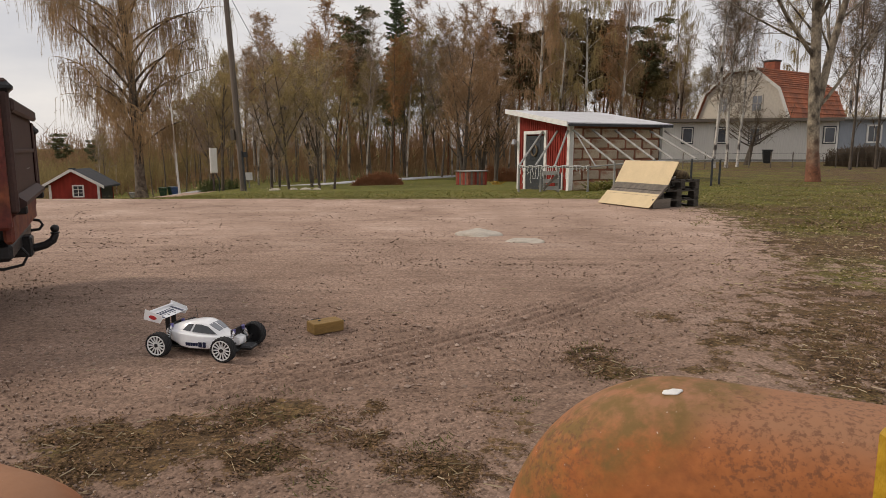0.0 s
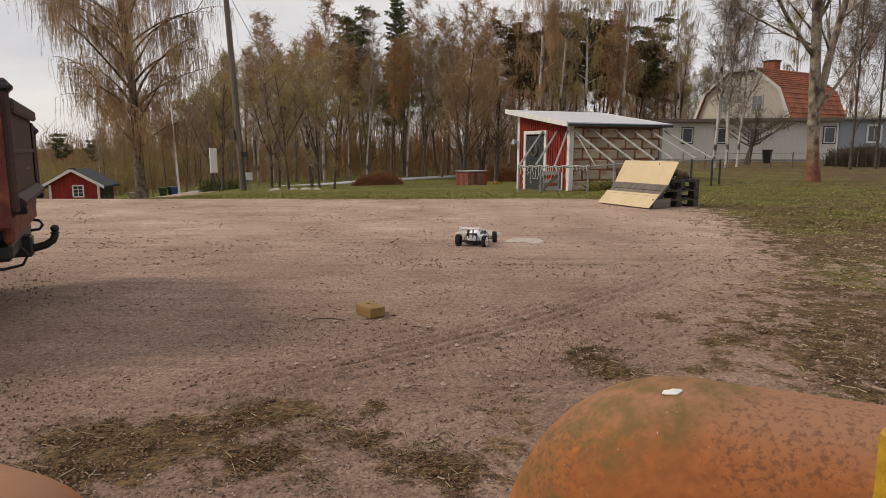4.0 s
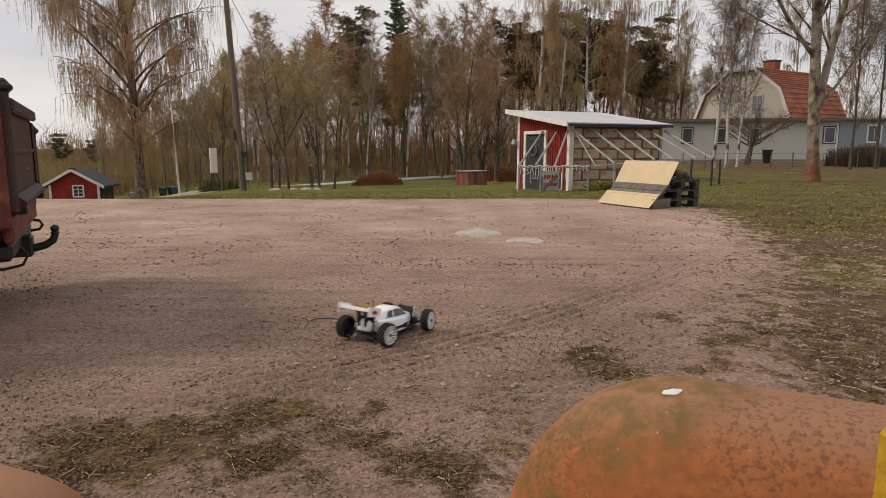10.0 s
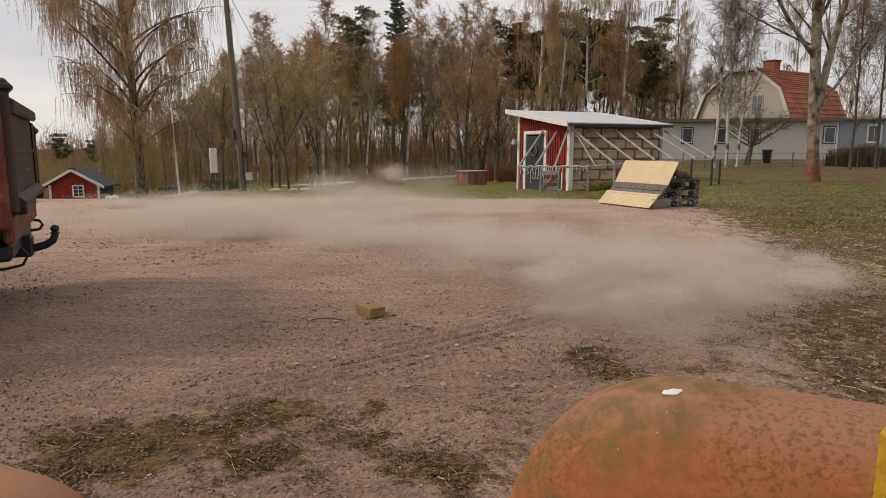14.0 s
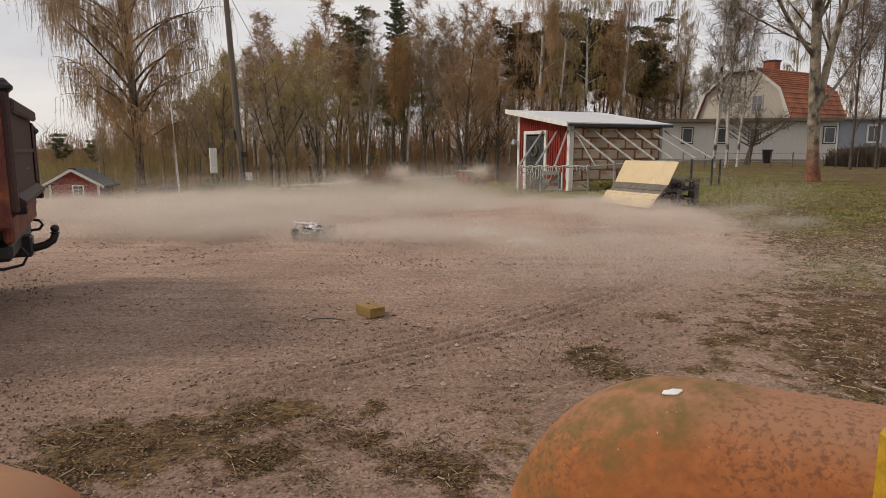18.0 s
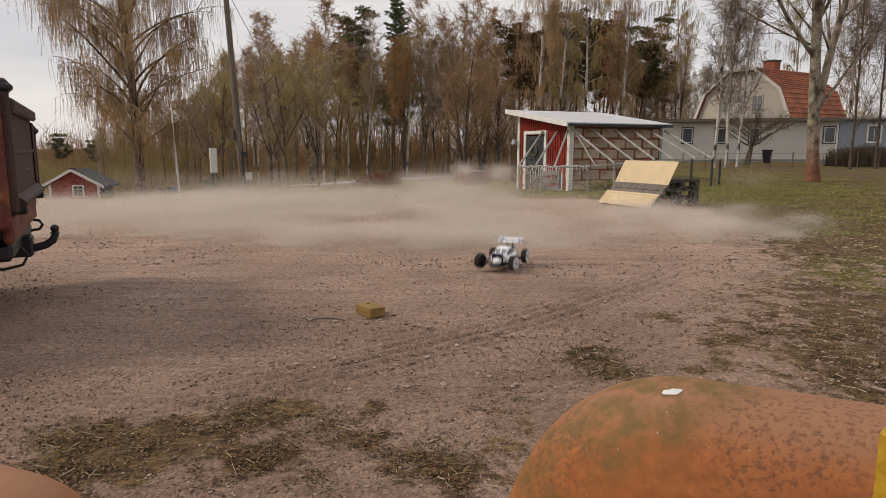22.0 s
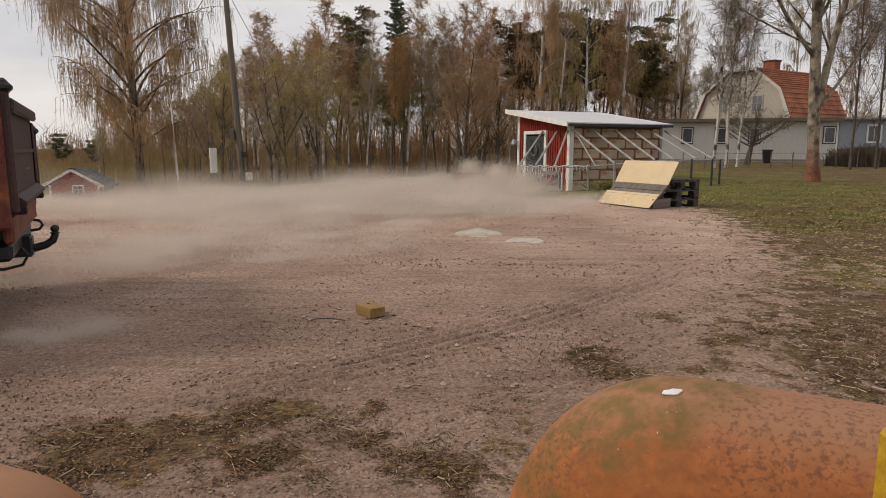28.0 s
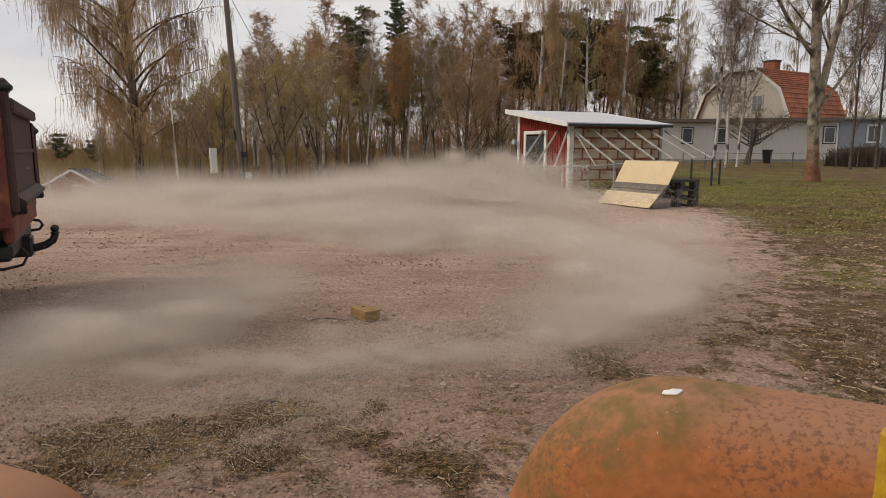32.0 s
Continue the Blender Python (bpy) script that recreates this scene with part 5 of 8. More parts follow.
def build_machine():
    e = empty("machine", pose(0, 0, 0), "weathered orange machine hood with lichen and dirt", "machine")
    # hood: a rounded nose and a long barrel, lofted along its axis
    M = pose(0.083, 0.806, 0.664, 0, 0, -22.5)
    nose, ex, w, h = 0.226, 1.98, 0.116, 0.256
    secs = []
    for s in [0.226 * (i / 18) ** 2 for i in range(19)] + [0.30, 0.40, 0.55, 0.72, 0.90, 1.1]:
        k = max((1 - max(1 - s / nose, 0) ** ex) ** (1 / ex), 0.015)
        row = []
        for j in range(37):
            a = math.pi * j / 36
            c, d = math.cos(a), math.sin(a)
            row.append(M @ Vector((s, math.copysign(abs(c) ** 0.7, c) * w * k, -h + abs(d) ** 0.7 * h * k - 0.024 * s)))
        row = [Vector((row[0].x, row[0].y, row[0].z - 0.22))] + row + [Vector((row[-1].x, row[-1].y, row[-1].z - 0.22))]
        secs.append(row)
    hood = part("hood", loft(secs), ORANGE, e, "orange hood with lichen and dirt", True)
    bm = bmesh.new()
    q = Vector((0.260, 0.703, 0.6565))
    bmesh.ops.create_icosphere(bm, subdivisions=3, radius=1.0, matrix=Matrix.Translation(q) @ Euler((radians(7), radians(-6), radians(10))).to_matrix().to_4x4() @ Matrix.Diagonal((0.0112, 0.0062, 0.0018, 1)))
    for v in bm.verts:
        v.co += (v.co - q) * 0.35 * noise.noise(v.co * 160)
    part("white_splash", bm, WHITE, hood, "white splash of bird lime", True)
    # bonnet on the other side of the camera
    secs = []
    M = pose(-0.325, 0.52, 0.600, 0, 0, 158)
    for s in [0.16 * (i / 10) ** 2 for i in range(11)] + [0.25, 0.4, 0.7]:
        k = max((1 - max(1 - s / 0.16, 0) ** 2) ** 0.5, 0.015)
        row = [M @ Vector((s, math.copysign(abs(math.cos(a)) ** 0.7, math.cos(a)) * 0.14 * k, -0.2 + abs(math.sin(a)) ** 0.7 * 0.2 * k)) for a in (math.pi * j / 24 for j in range(25))]
        secs.append([Vector((row[0].x, row[0].y, row[0].z - 0.2))] + row + [Vector((row[-1].x, row[-1].y, row[-1].z - 0.2))])
    part("fender", loft(secs), ORANGE, e, "orange fender", True)
    part("marker_post", cube(0.350, 0.404, 0.44, 0.50, 0.45, 0.712, 0.008), YELLOW, e, "yellow painted post")
    part("lower_body", cube(-0.75, 0.95, 0.30, 0.70, 0.10, 0.34, 0.03), DARKMETAL, e)
    for x in (-0.6, 0.8):
        w = tyre("wheel", pose(x, 0.5, 0.16, 90, 0, 90), 0.16, 0.05)
        for k in ("label", "category"):
            del w[k]
        w.parent = e


build_machine()


# ---- yard things ----
def build_pole():
    x, y = -7.56, 24.7
    p = empty("utility_pole", pose(x, y, float(land(x, y)), 0, -2.6, 0), "tall leaning wooden utility pole with meter box", "pole")
    part("pole", rod(bmesh.new(), (0, 0, -0.3), (0, 0, 11.5), 0.12, 0.085, 14), POLEWOOD, p)
    part("meter_box", cube(-0.26, -0.13, -0.16, 0.12, 1.9, 2.3, 0.01), POLEWOOD, p)
    part("cable_duct", rod(bmesh.new(), (0.12, -0.14, 0), (0.10, -0.13, 1.5), 0.03), DARK, p)
    part("junction_box", cube(0.10, 0.26, -0.12, 0.06, 1.25, 1.45, 0.01), DARK, p)


build_pole()


def stone(name, x, y, sx, sy, sz, seed, label):
    bm = bmesh.new()
    bmesh.ops.create_icosphere(bm, subdivisions=4, radius=1.0)
    for v in bm.verts:
        k = 1 + 0.22 * noise.noise(v.co * 1.6 + Vector((seed, 0, 0))) + 0.07 * noise.noise(v.co * 6)
        v.co = Vector((v.co.x * k * sx, v.co.y * k * sy, v.co.z * k * sz))
    ob = part(name, bm, STONE, None, label, True)
    ob.matrix_basis = pose(x, y, -0.015)
    return tagged(ob, label, "stone")


stone("bedrock", 0.38, 6.95, 0.27, 0.24, 0.075, 1.0, "pale bedrock hump bare in the gravel")
stone("bedrock", 0.83, 6.45, 0.22, 0.13, 0.05, 5.0, "flat pale bedrock slab in the gravel")


# ---- radio-controlled buggy ----
def wheel_parts(car, name_x, y, steer):
    """One wheel: tyre with tread, and a spoked rim in it."""
    w = new("wheel")
    w.parent = car
    w.location = (name_x, y, 0.057)
    R, hw, n = 0.057, 0.021, 36
    v, f = [], []
    prof = [(0.044, -hw * 0.9), (0.052, -hw), (R, -hw * 0.7), (R, -hw * 0.25), (R, hw * 0.25), (R, hw * 0.7), (0.052, hw), (0.044, hw * 0.9), (0.043, 0)]
    k = len(prof)
    for i in range(n):
        a = 2 * math.pi * i / n
        for j, (r, yy) in enumerate(prof):
            rr = r - (0.0035 if j in (2, 3, 4, 5) and (i + j) % 2 else 0)
            v.append((rr * math.cos(a), yy, rr * math.sin(a)))
        for j in range(k):
            f.append((i * k + j, i * k + (j + 1) % k, ((i + 1) % n) * k + (j + 1) % k, ((i + 1) % n) * k + j))
    ty = sheet("tyre", v, f, RUBBER, w)
    s = 1 if y > 0 else -1
    bm = bmesh.new()
    for i in range(14):
        a = 2 * math.pi * i / 14
        d = Vector((math.cos(a), 0, math.sin(a)))
        rod(bm, d * 0.010 + Vector((0, s * 0.015, 0)), d * 0.041 + Vector((0, s * 0.0185, 0)), 0.0034, 0.0030, 5)
    ring = [Vector((0.0425 * math.cos(a), s * 0.018, 0.0425 * math.sin(a))) for a in np.linspace(0, 2 * math.pi, 29)]
    pipe(bm, ring, 0.0032, 6)
    rod(bm, (0, s * 0.012, 0), (0, s * 0.018, 0), 0.014, 0.012, 12)
    part("rim", bm, RIMW, w, "white many-spoked rim")
    # black disc added behind the spokes to make the gaps between them dark
    part("gap_disc", rod(bmesh.new(), (0, s * 0.006, 0), (0, s * 0.010, 0), 0.0425, 0.0425, 24), BLACK, w)
    bm = bmesh.new()
    rod(bm, (0, s * 0.012, 0), (0, s * 0.022, 0), 0.011, 0.008, 8)
    part("wheel_nut", bm, BLACK, w)
    return w


def build_buggy():
    car = empty("toy_car", pose(-1.09, 2.91, 0, 0, 0, -13), "white radio-controlled off-road buggy with tall rear wing", "toy car")
    # body along x: half-width at sill and shoulder, their heights, half-width of the cabin's foot and roof, roof height
    st = np.array([(-0.188, 0.034, 0.038, 0.062, 0.098, 0.030, 0.024, 0.110), (-0.135, 0.058, 0.062, 0.048, 0.104, 0.046, 0.034, 0.128), (-0.085, 0.082, 0.083, 0.038, 0.103, 0.062, 0.043, 0.141), (-0.035, 0.094, 0.092, 0.034, 0.100, 0.070, 0.049, 0.149),
                   (0.010, 0.094, 0.090, 0.034, 0.096, 0.069, 0.049, 0.149), (0.045, 0.089, 0.083, 0.034, 0.093, 0.063, 0.046, 0.138), (0.078, 0.076, 0.070, 0.036, 0.090, 0.053, 0.041, 0.116), (0.105, 0.055, 0.052, 0.040, 0.087, 0.042, 0.034, 0.099), (0.150, 0.034, 0.034, 0.044, 0.081, 0.028, 0.023, 0.087), (0.200, 0.028, 0.028, 0.047, 0.069, 0.022, 0.017, 0.074), (0.230, 0.020, 0.020, 0.050, 0.060, 0.015, 0.010, 0.063)])

    def section(x):
        wl, ws, zs, zh, wc, wr, zr = (float(np.interp(x, st[:, 0], st[:, k])) for k in range(1, 8))
        return [(wl * 0.85, zs), (wl, zs + 0.005), (wl, zs + 0.010), (ws, zh - 0.005), (ws - 0.001, zh - 0.002), (ws - 0.006, zh), (wc + 0.002, zh + 0.003), (wc, zh + 0.006), (wr, zr - 0.006), (wr - 0.004, zr - 0.003), (wr * 0.5, zr)]

    secs = []
    for x in (-0.188, -0.186, -0.16, -0.135, -0.11, -0.085, -0.06, -0.035, -0.012, 0.010, 0.028, 0.045, 0.062, 0.078, 0.092, 0.105, 0.120, 0.135, 0.150, 0.165, 0.176, 0.180):
        half = section(x)
        secs.append([(x, -a, b) for a, b in half] + [(x, a, b) for a, b in half[::-1]])
    body = part("body_shell", loft(secs), SHELL, car, "white moulded body shell", True)

    def patch(pts, push):
        """A pane a little proud of the shell, with its own thickness."""
        bm = bmesh.new()
        push = Vector(push)
        a = [bm.verts.new(Vector(p) + push * 0.0022) for p in pts]
        b = [bm.verts.new(Vector(p) - push * 0.004) for p in pts]
        n = len(pts)
        bm.faces.new(a)
        bm.faces.new(b[::-1])
        for i in range(n):
            bm.faces.new((a[i], b[i], b[(i + 1) % n], a[(i + 1) % n]))
        bmesh.ops.recalc_face_normals(bm, faces=bm.faces)
        return bm

    def on_side(x, u, s):
        (a, b), (c, d) = section(x)[7:9]
        return (x, s * (a + (c - a) * u), b + (d - b) * u)

    for s in (-1, 1):
        for lo0, lo1, hi0, hi1 in ((-0.030, 0.082, -0.020, 0.040), (-0.082, -0.042, -0.058, -0.032)):
            bm = bmesh.new()
            push = Vector((0, s * 0.85, 0.5))
            grid = []
            for k in range(7):
                lo, hi = on_side(lo0 + (lo1 - lo0) * k / 6, 0.04, s), on_side(hi0 + (hi1 - hi0) * k / 6, 0.86, s)
                grid.append([bm.verts.new(Vector(p) + push * q) for p, q in ((lo, 0.004), (hi, 0.004), (hi, -0.003), (lo, -0.003))])
            for g0, g1 in zip(grid, grid[1:]):
                for i in range(4):
                    bm.faces.new((g0[i], g1[i], g1[(i + 1) % 4], g0[(i + 1) % 4]))
            bm.faces.new(grid[0])
            bm.faces.new(grid[-1][::-1])
            bmesh.ops.recalc_face_normals(bm, faces=bm.faces)
            part("side_window", bm, CARGLASS, car)
        row = []
        for x, q in ((0.040, 0.12), (0.040, 0.92), (0.060, 0.92), (0.086, 0.90), (0.086, 0.12), (0.060, 0.12)):
            sec = section(x)
            row.append((x, s * sec[8][0] * q, sec[10][1] - 0.003 * (q > 0.5)))
        # the reflection on the screen is painted in as pale grey
        part("windscreen", patch(row, (0.5, 0, 0.86)), PALEGLASS, car)
        # lettering on the side: dark shapes
        bm = bmesh.new()
        for i, (x0, x1, z0, z1) in enumerate([(-0.050, -0.042, 0.050, 0.064), (-0.039, -0.029, 0.050, 0.064), (-0.026, -0.016, 0.050, 0.064), (-0.013, -0.003, 0.050, 0.064), (0.0, 0.010, 0.050, 0.064), (0.014, 0.030, 0.046, 0.068), (0.034, 0.048, 0.044, 0.068)]):
            y = 0.0942 - max(0, x0 - 0.015) * 0.15
            box(bm, x0, x1, s * y - 0.002, s * y + 0.002, z0, z1)
        part("side_decal", bm, NAVY, car, "dark blue lettering shapes")
    part("chassis_plate", cube(-0.175, 0.185, -0.055, 0.055, 0.024, 0.032, 0.002), DARKMETAL, car)
    part("front_bumper", cube(0.180, 0.238, -0.035, 0.035, 0.026, 0.046, 0.008), BLACK, car)
    part("engine_block", cube(-0.165, -0.06, -0.035, 0.035, 0.03, 0.085, 0.006), BLACK, car)
    for x, h, wd in ((0.150, 0.118, 0.045), (-0.165, 0.128, 0.050)):
        part("shock_tower", cube(x - 0.003, x + 0.003, -wd, wd, 0.04, h, 0.001), BLACK, car)
        for s in (-1, 1):
            bm = bmesh.new()
            rod(bm, (x + 0.012, s * wd * 0.85, h), (x + 0.010, s * 0.082, 0.052), 0.006, 0.006, 8)
            for i in range(6):
                q = 0.25 + i * 0.11
                c = Vector((x + 0.012, s * wd * 0.85, h)).lerp(Vector((x + 0.010, s * 0.082, 0.052)), q)
                rod(bm, c + Vector((0, 0, 0.002)), c - Vector((0, 0, 0.002)), 0.0095, 0.0095, 8)
            sh = part("shock_absorber", bm, CHROME, car)
            bm = bmesh.new()
            rod(bm, (x + 0.012, s * wd * 0.82, h + 0.004), (x + 0.012, s * wd * 0.90, h - 0.012), 0.008, 0.008, 8)
            part("shock_cap", bm, PURPLE, sh)
            wx = 0.1625 if x > 0 else -0.1625
            part("suspension_arm", rod(bmesh.new(), (x, s * 0.03, 0.036), (wx, s * 0.110, 0.046), 0.007, 0.006, 6), BLACK, car)
            part("drive_shaft", rod(bmesh.new(), (wx, s * 0.02, 0.056), (wx, s * 0.112, 0.057), 0.0045, 0.0045, 6), DARKMETAL, car)
    # wing
    for s in (-1, 1):
        part("wing_stay", cube(-0.200, -0.176, s * 0.022 - 0.003, s * 0.022 + 0.003, 0.085, 0.168, 0.001, Matrix.Translation((0, 0, 0))), BLACK, car)
    W = Matrix.Translation((-0.205, 0, 0.170)) @ Matrix.Rotation(radians(13), 4, "Y") @ Matrix.Diagonal((0.84, 1, 1, 1))
    wing = part("wing", cube(-0.045, 0.045, -0.092, 0.092, -0.002, 0.002, 0.001, W), SHELL, car, "white wing with dark stripes")
    part("wing_flap", cube(-0.052, -0.043, -0.092, 0.092, -0.002, 0.014, 0.001, W), SHELL, wing)
    for s in (-1, 1):
        pl = extrude_poly([(-0.060, -0.024), (0.040, -0.020), (0.052, 0.004), (0.044, 0.018), (-0.060, 0.024)], 0.003, W @ Matrix.Translation((0, s * 0.0935 - 0.0015, 0)))
        ep = part("end_plate", pl, SHELL, wing)
        bm = bmesh.new()
        bmesh.ops.create_cone(bm, cap_ends=True, segments=16, radius1=1, radius2=1, depth=1, matrix=W @ Matrix.Translation((-0.006, s * 0.0962, -0.002)) @ Matrix.Rotation(radians(90), 4, "X") @ Matrix.Diagonal((0.024, 0.009, 0.0015, 1)))
        part("badge", bm, DECALRED, ep, "red oval badge")
        part("stripe", cube(-0.040, 0.044, s * 0.070 - 0.008, s * 0.070 + 0.008, 0.0022, 0.0032, 0, W), NAVY, wing)
    bm = bmesh.new()
    for i in range(6):
        y0 = -0.052 + i * 0.018
        box(bm, -0.024, 0.018, y0, y0 + 0.007, 0.0022, 0.0032, W)
        box(bm, -0.010, 0.001, y0 + 0.007, y0 + 0.013, 0.0022, 0.0032, W)
    part("wing_decal", bm, NAVY, wing, "dark lettering shapes")
    part("antenna", rod(bmesh.new(), (-0.06, 0.03, 0.13), (-0.075, 0.032, 0.20), 0.0012, 0.0010, 5), BLACK, car)
    wheels = []
    for x, yy in ((0.1625, 0.133), (0.1625, -0.133), (-0.1625, 0.131), (-0.1625, -0.131)):
        wheels.append((wheel_parts(car, x, yy, x > 0), x, yy))
    return car, wheels


CAR, WHEELS = build_buggy()


def build_block():
    b = empty("wooden_block", pose(-0.66, 3.25, 0), "short offcut of yellowish impregnated timber with wire loop", "wood block")
    part("timber", cube(-0.082, 0.082, -0.048, 0.048, 0.0, 0.055, 0.003), BLOCKWOOD, b)
    part("knot", rod(bmesh.new(), (-0.03, 0.005, 0.0545), (-0.03, 0.005, 0.060), 0.007, 0.006, 8), DARK, b)
    return b


TIMBER = build_block()


def build_wire():
    bm = bmesh.new()
    pipe(bm, [(-0.02 - 0.09 * math.cos(a), 0.035 * math.sin(a) + 0.02 * math.cos(a), 0.006) for a in np.linspace(-0.3, 3.3, 14)], 0.0028, 6)
    ob = part("wire_loop", bm, DARKMETAL, None)
    ob.matrix_basis = pose(-0.60, 3.41, 0.004, 0, 0, 8)
    tagged(ob, "bent dark wire loop lying on the gravel", "wire")


build_wire()


def strew(name, label, material, count, seed, spot, keep, make, category):
    """Loose bits without number, as one mesh: make() adds one at a place where keep() lets it lie."""
    rng = random.Random(seed)
    v, f = [], []
    places = [spot(rng) for _ in range(count * 5)]
    P = np.array(places)
    turf = turf_at(P[:, 0], P[:, 1]).tolist()
    n = 0
    for (x, y), t in zip(places, turf):
        if rng.random() < keep(x, y, t):
            make(v, f, x, y, rng)
            n += 1
            if n >= count:
                break
    ob = sheet(name, v, f, material)
    return tagged(ob, label, category, kind="stuff")


def fan(y0, y1, side=0.74):
    """Places in the fan of ground before the camera, denser near it."""
    def spot(rng):
        y = y0 * (y1 / y0) ** rng.random()
        return rng.uniform(-side, side) * y, y
    return spot


def pebble(v, f, x, y, rng, lo=0.0022, hi=0.0075, flat=0.8):
    s = lo * (hi / lo) ** (rng.random() ** 1.6)
    b = len(v)
    t = rng.uniform(0, 6.3)
    for k in range(5):
        a = t + 2 * math.pi * k / 5
        r = s * rng.uniform(0.75, 1.2)
        v.append((x + r * math.cos(a), y + r * math.sin(a), 0.002 + s * rng.uniform(0.0, 0.25) * flat))
    v.append((x + s * rng.uniform(-0.3, 0.3), y + s * rng.uniform(-0.3, 0.3), 0.003 + s * rng.uniform(0.5, 0.9) * flat))
    v.append((x, y, -0.01))
    for k in range(5):
        f.append((b + k, b + (k + 1) % 5, b + 5))
        f.append((b + (k + 1) % 5, b + k, b + 6))


def blade(v, f, x, y, rng, lo=0.004, hi=0.016, w=0.0018):
    h = rng.uniform(lo, hi)
    a, b = rng.uniform(0, 6.3), len(v)
    l = h * rng.uniform(0.5, 2.2)
    c, s = math.cos(a), math.sin(a)
    z0 = (0.0 if y < 12 else float(land(x, y))) - 0.006
    v.extend([(x - s * w, y + c * w, z0), (x + s * w, y - c * w, z0), (x + c * l * 0.45 + s * w * 0.8, y + s * l * 0.45 - c * w * 0.8, z0 + h * 0.62), (x + c * l, y + s * l, z0 + h)])
    f.extend([(b, b + 1, b + 2), (b, b + 2, b + 3)])


def flake(v, f, x, y, rng, lo=0.003, hi=0.0095):
    s = rng.uniform(lo, hi)
    b, a = len(v), rng.uniform(0, 6.3)
    c, d = math.cos(a), math.sin(a)
    for p, q in ((-1, 0), (0, -0.45), (1, 0), (0, 0.45)):
        v.append((x + (p * c - q * d) * s, y + (p * d + q * c) * s, 0.005 + rng.uniform(0, 0.7) * s))
    f.extend([(b, b + 1, b + 2), (b, b + 2, b + 3)])


def straw(v, f, x, y, rng):
    L, w = 0.010 + 0.055 * rng.random() ** 2, rng.uniform(0.0005, 0.0010)
    a, b = rng.uniform(0, 6.3), len(v)
    c, d, z = math.cos(a), math.sin(a), 0.008 + rng.uniform(0, 0.01)
    e = rng.uniform(-0.006, 0.008)
    v.extend([(x - d * w, y + c * w, z), (x + d * w, y - c * w, z), (x + c * L + d * w, y + d * L - c * w, z + e), (x + c * L - d * w, y + d * L + c * w, z + e), (x, y, z + 0.003), (x + c * L, y + d * L, z + e + 0.003)])
    f.extend([(b, b + 1, b + 2, b + 3), (b, b + 4, b + 5, b + 3), (b + 1, b + 4, b + 5, b + 2)])


def patchy(x, y, t):
    """Turf in tufts: none on the open gravel."""
    n = 0.9 * noise.noise((x * 3.1, y * 3.1, 0.5)) + 0.9 * noise.noise((x * 11, y * 11, 2.0))
    return max(0.0, min(1.0, t * 1.15 + n * min(1.0, t * 3.0)))


def green_tuft(rng):
    """A place in one of the green tufts."""
    x, y, r = rng.choice(((-0.62, 2.22, 0.12), (-0.78, 2.14, 0.10), (-0.62, 2.22, 0.12), (-0.36, 1.70, 0.045), (-0.50, 1.83, 0.04), (0.74, 2.57, 0.075), (0.78, 2.66, 0.08), (0.70, 2.90, 0.06), (-0.03, 1.93, 0.05), (-0.56, 1.92, 0.045), (0.30, 2.30, 0.03)))
    return x + rng.gauss(0, r), y + rng.gauss(0, r * 0.9)


def build_litter():
    strew("gravel", "loose brown and pale stones on the yard", PEBBLES, 11000, 21, fan(1.3, 9.0), lambda x, y, t: 0.9 - 0.6 * t, pebble, "gravel")
    strew("gravel", "coarser stones on the yard", PEBBLES, 3000, 22, fan(2.4, 12.0), lambda x, y, r: 0.5, lambda v, f, x, y, r: pebble(v, f, x, y, r, 0.005, 0.016), "gravel")
    strew("gravel", "scattered dark stones on the far yard", DARKSTONE, 1300, 30, fan(5.0, 11.8, 0.6), lambda x, y, t: 0.3 * (1 - t), lambda v, f, x, y, r: pebble(v, f, x, y, r, 0.006, 0.017, 0.6), "gravel")
    strew("gravel", "small dark stones and clods on the yard", DARKSTONE, 8000, 28, fan(1.5, 10.0), lambda x, y, t: 0.35 + 0.6 * max(0.0, noise.noise((x * 1.3, y * 1.3, 7.0))), lambda v, f, x, y, r: pebble(v, f, x, y, r, 0.0016, 0.0058, 0.45), "gravel")
    strew("turf", "thin trodden olive grass", BLADES, 34000, 23, fan(1.3, 6.0), lambda x, y, t: max(0.0, patchy(x, y, t) - 0.35) * 1.5, blade, "grass")
    strew("turf", "green tufts of young grass in the worn turf", GREENTUFT, 1500, 29, green_tuft, lambda x, y, t: 1.0, lambda v, f, x, y, r: blade(v, f, x, y, r, 0.006, 0.020, 0.0016), "grass")
    strew("lawn", "short spring grass of the lawn", LAWN, 22000, 24, fan(7.2, 19.0), lambda x, y, t: max(0.0, patchy(x, y, t) - 0.4) * 1.5, lambda v, f, x, y, r: blade(v, f, x, y, r, 0.012, 0.042, 0.005), "grass")
    strew("leaf_litter", "brown dead leaves and roots on worn turf", LITTER, 26000, 25, fan(1.3, 9.0), lambda x, y, t: max(0.0, patchy(x, y, t) - 0.30) * 1.6, flake, "leaf litter")
    strew("leaf_litter", "pale dead leaves and stalks strewn over the lawn", DEADLEAF, 5200, 27, fan(4.2, 17.0), lambda x, y, t: max(0.0, patchy(x, y, t) - 0.20) * 1.2, lambda v, f, x, y, r: flake(v, f, x, y, r, 0.007, 0.024), "leaf litter")
    strew("straw", "dry pale straw bits on worn turf", STRAWS, 1000, 26, fan(1.3, 8.0), lambda x, y, t: max(0.03, patchy(x, y, t) - 0.25), straw, "straw")


build_litter()


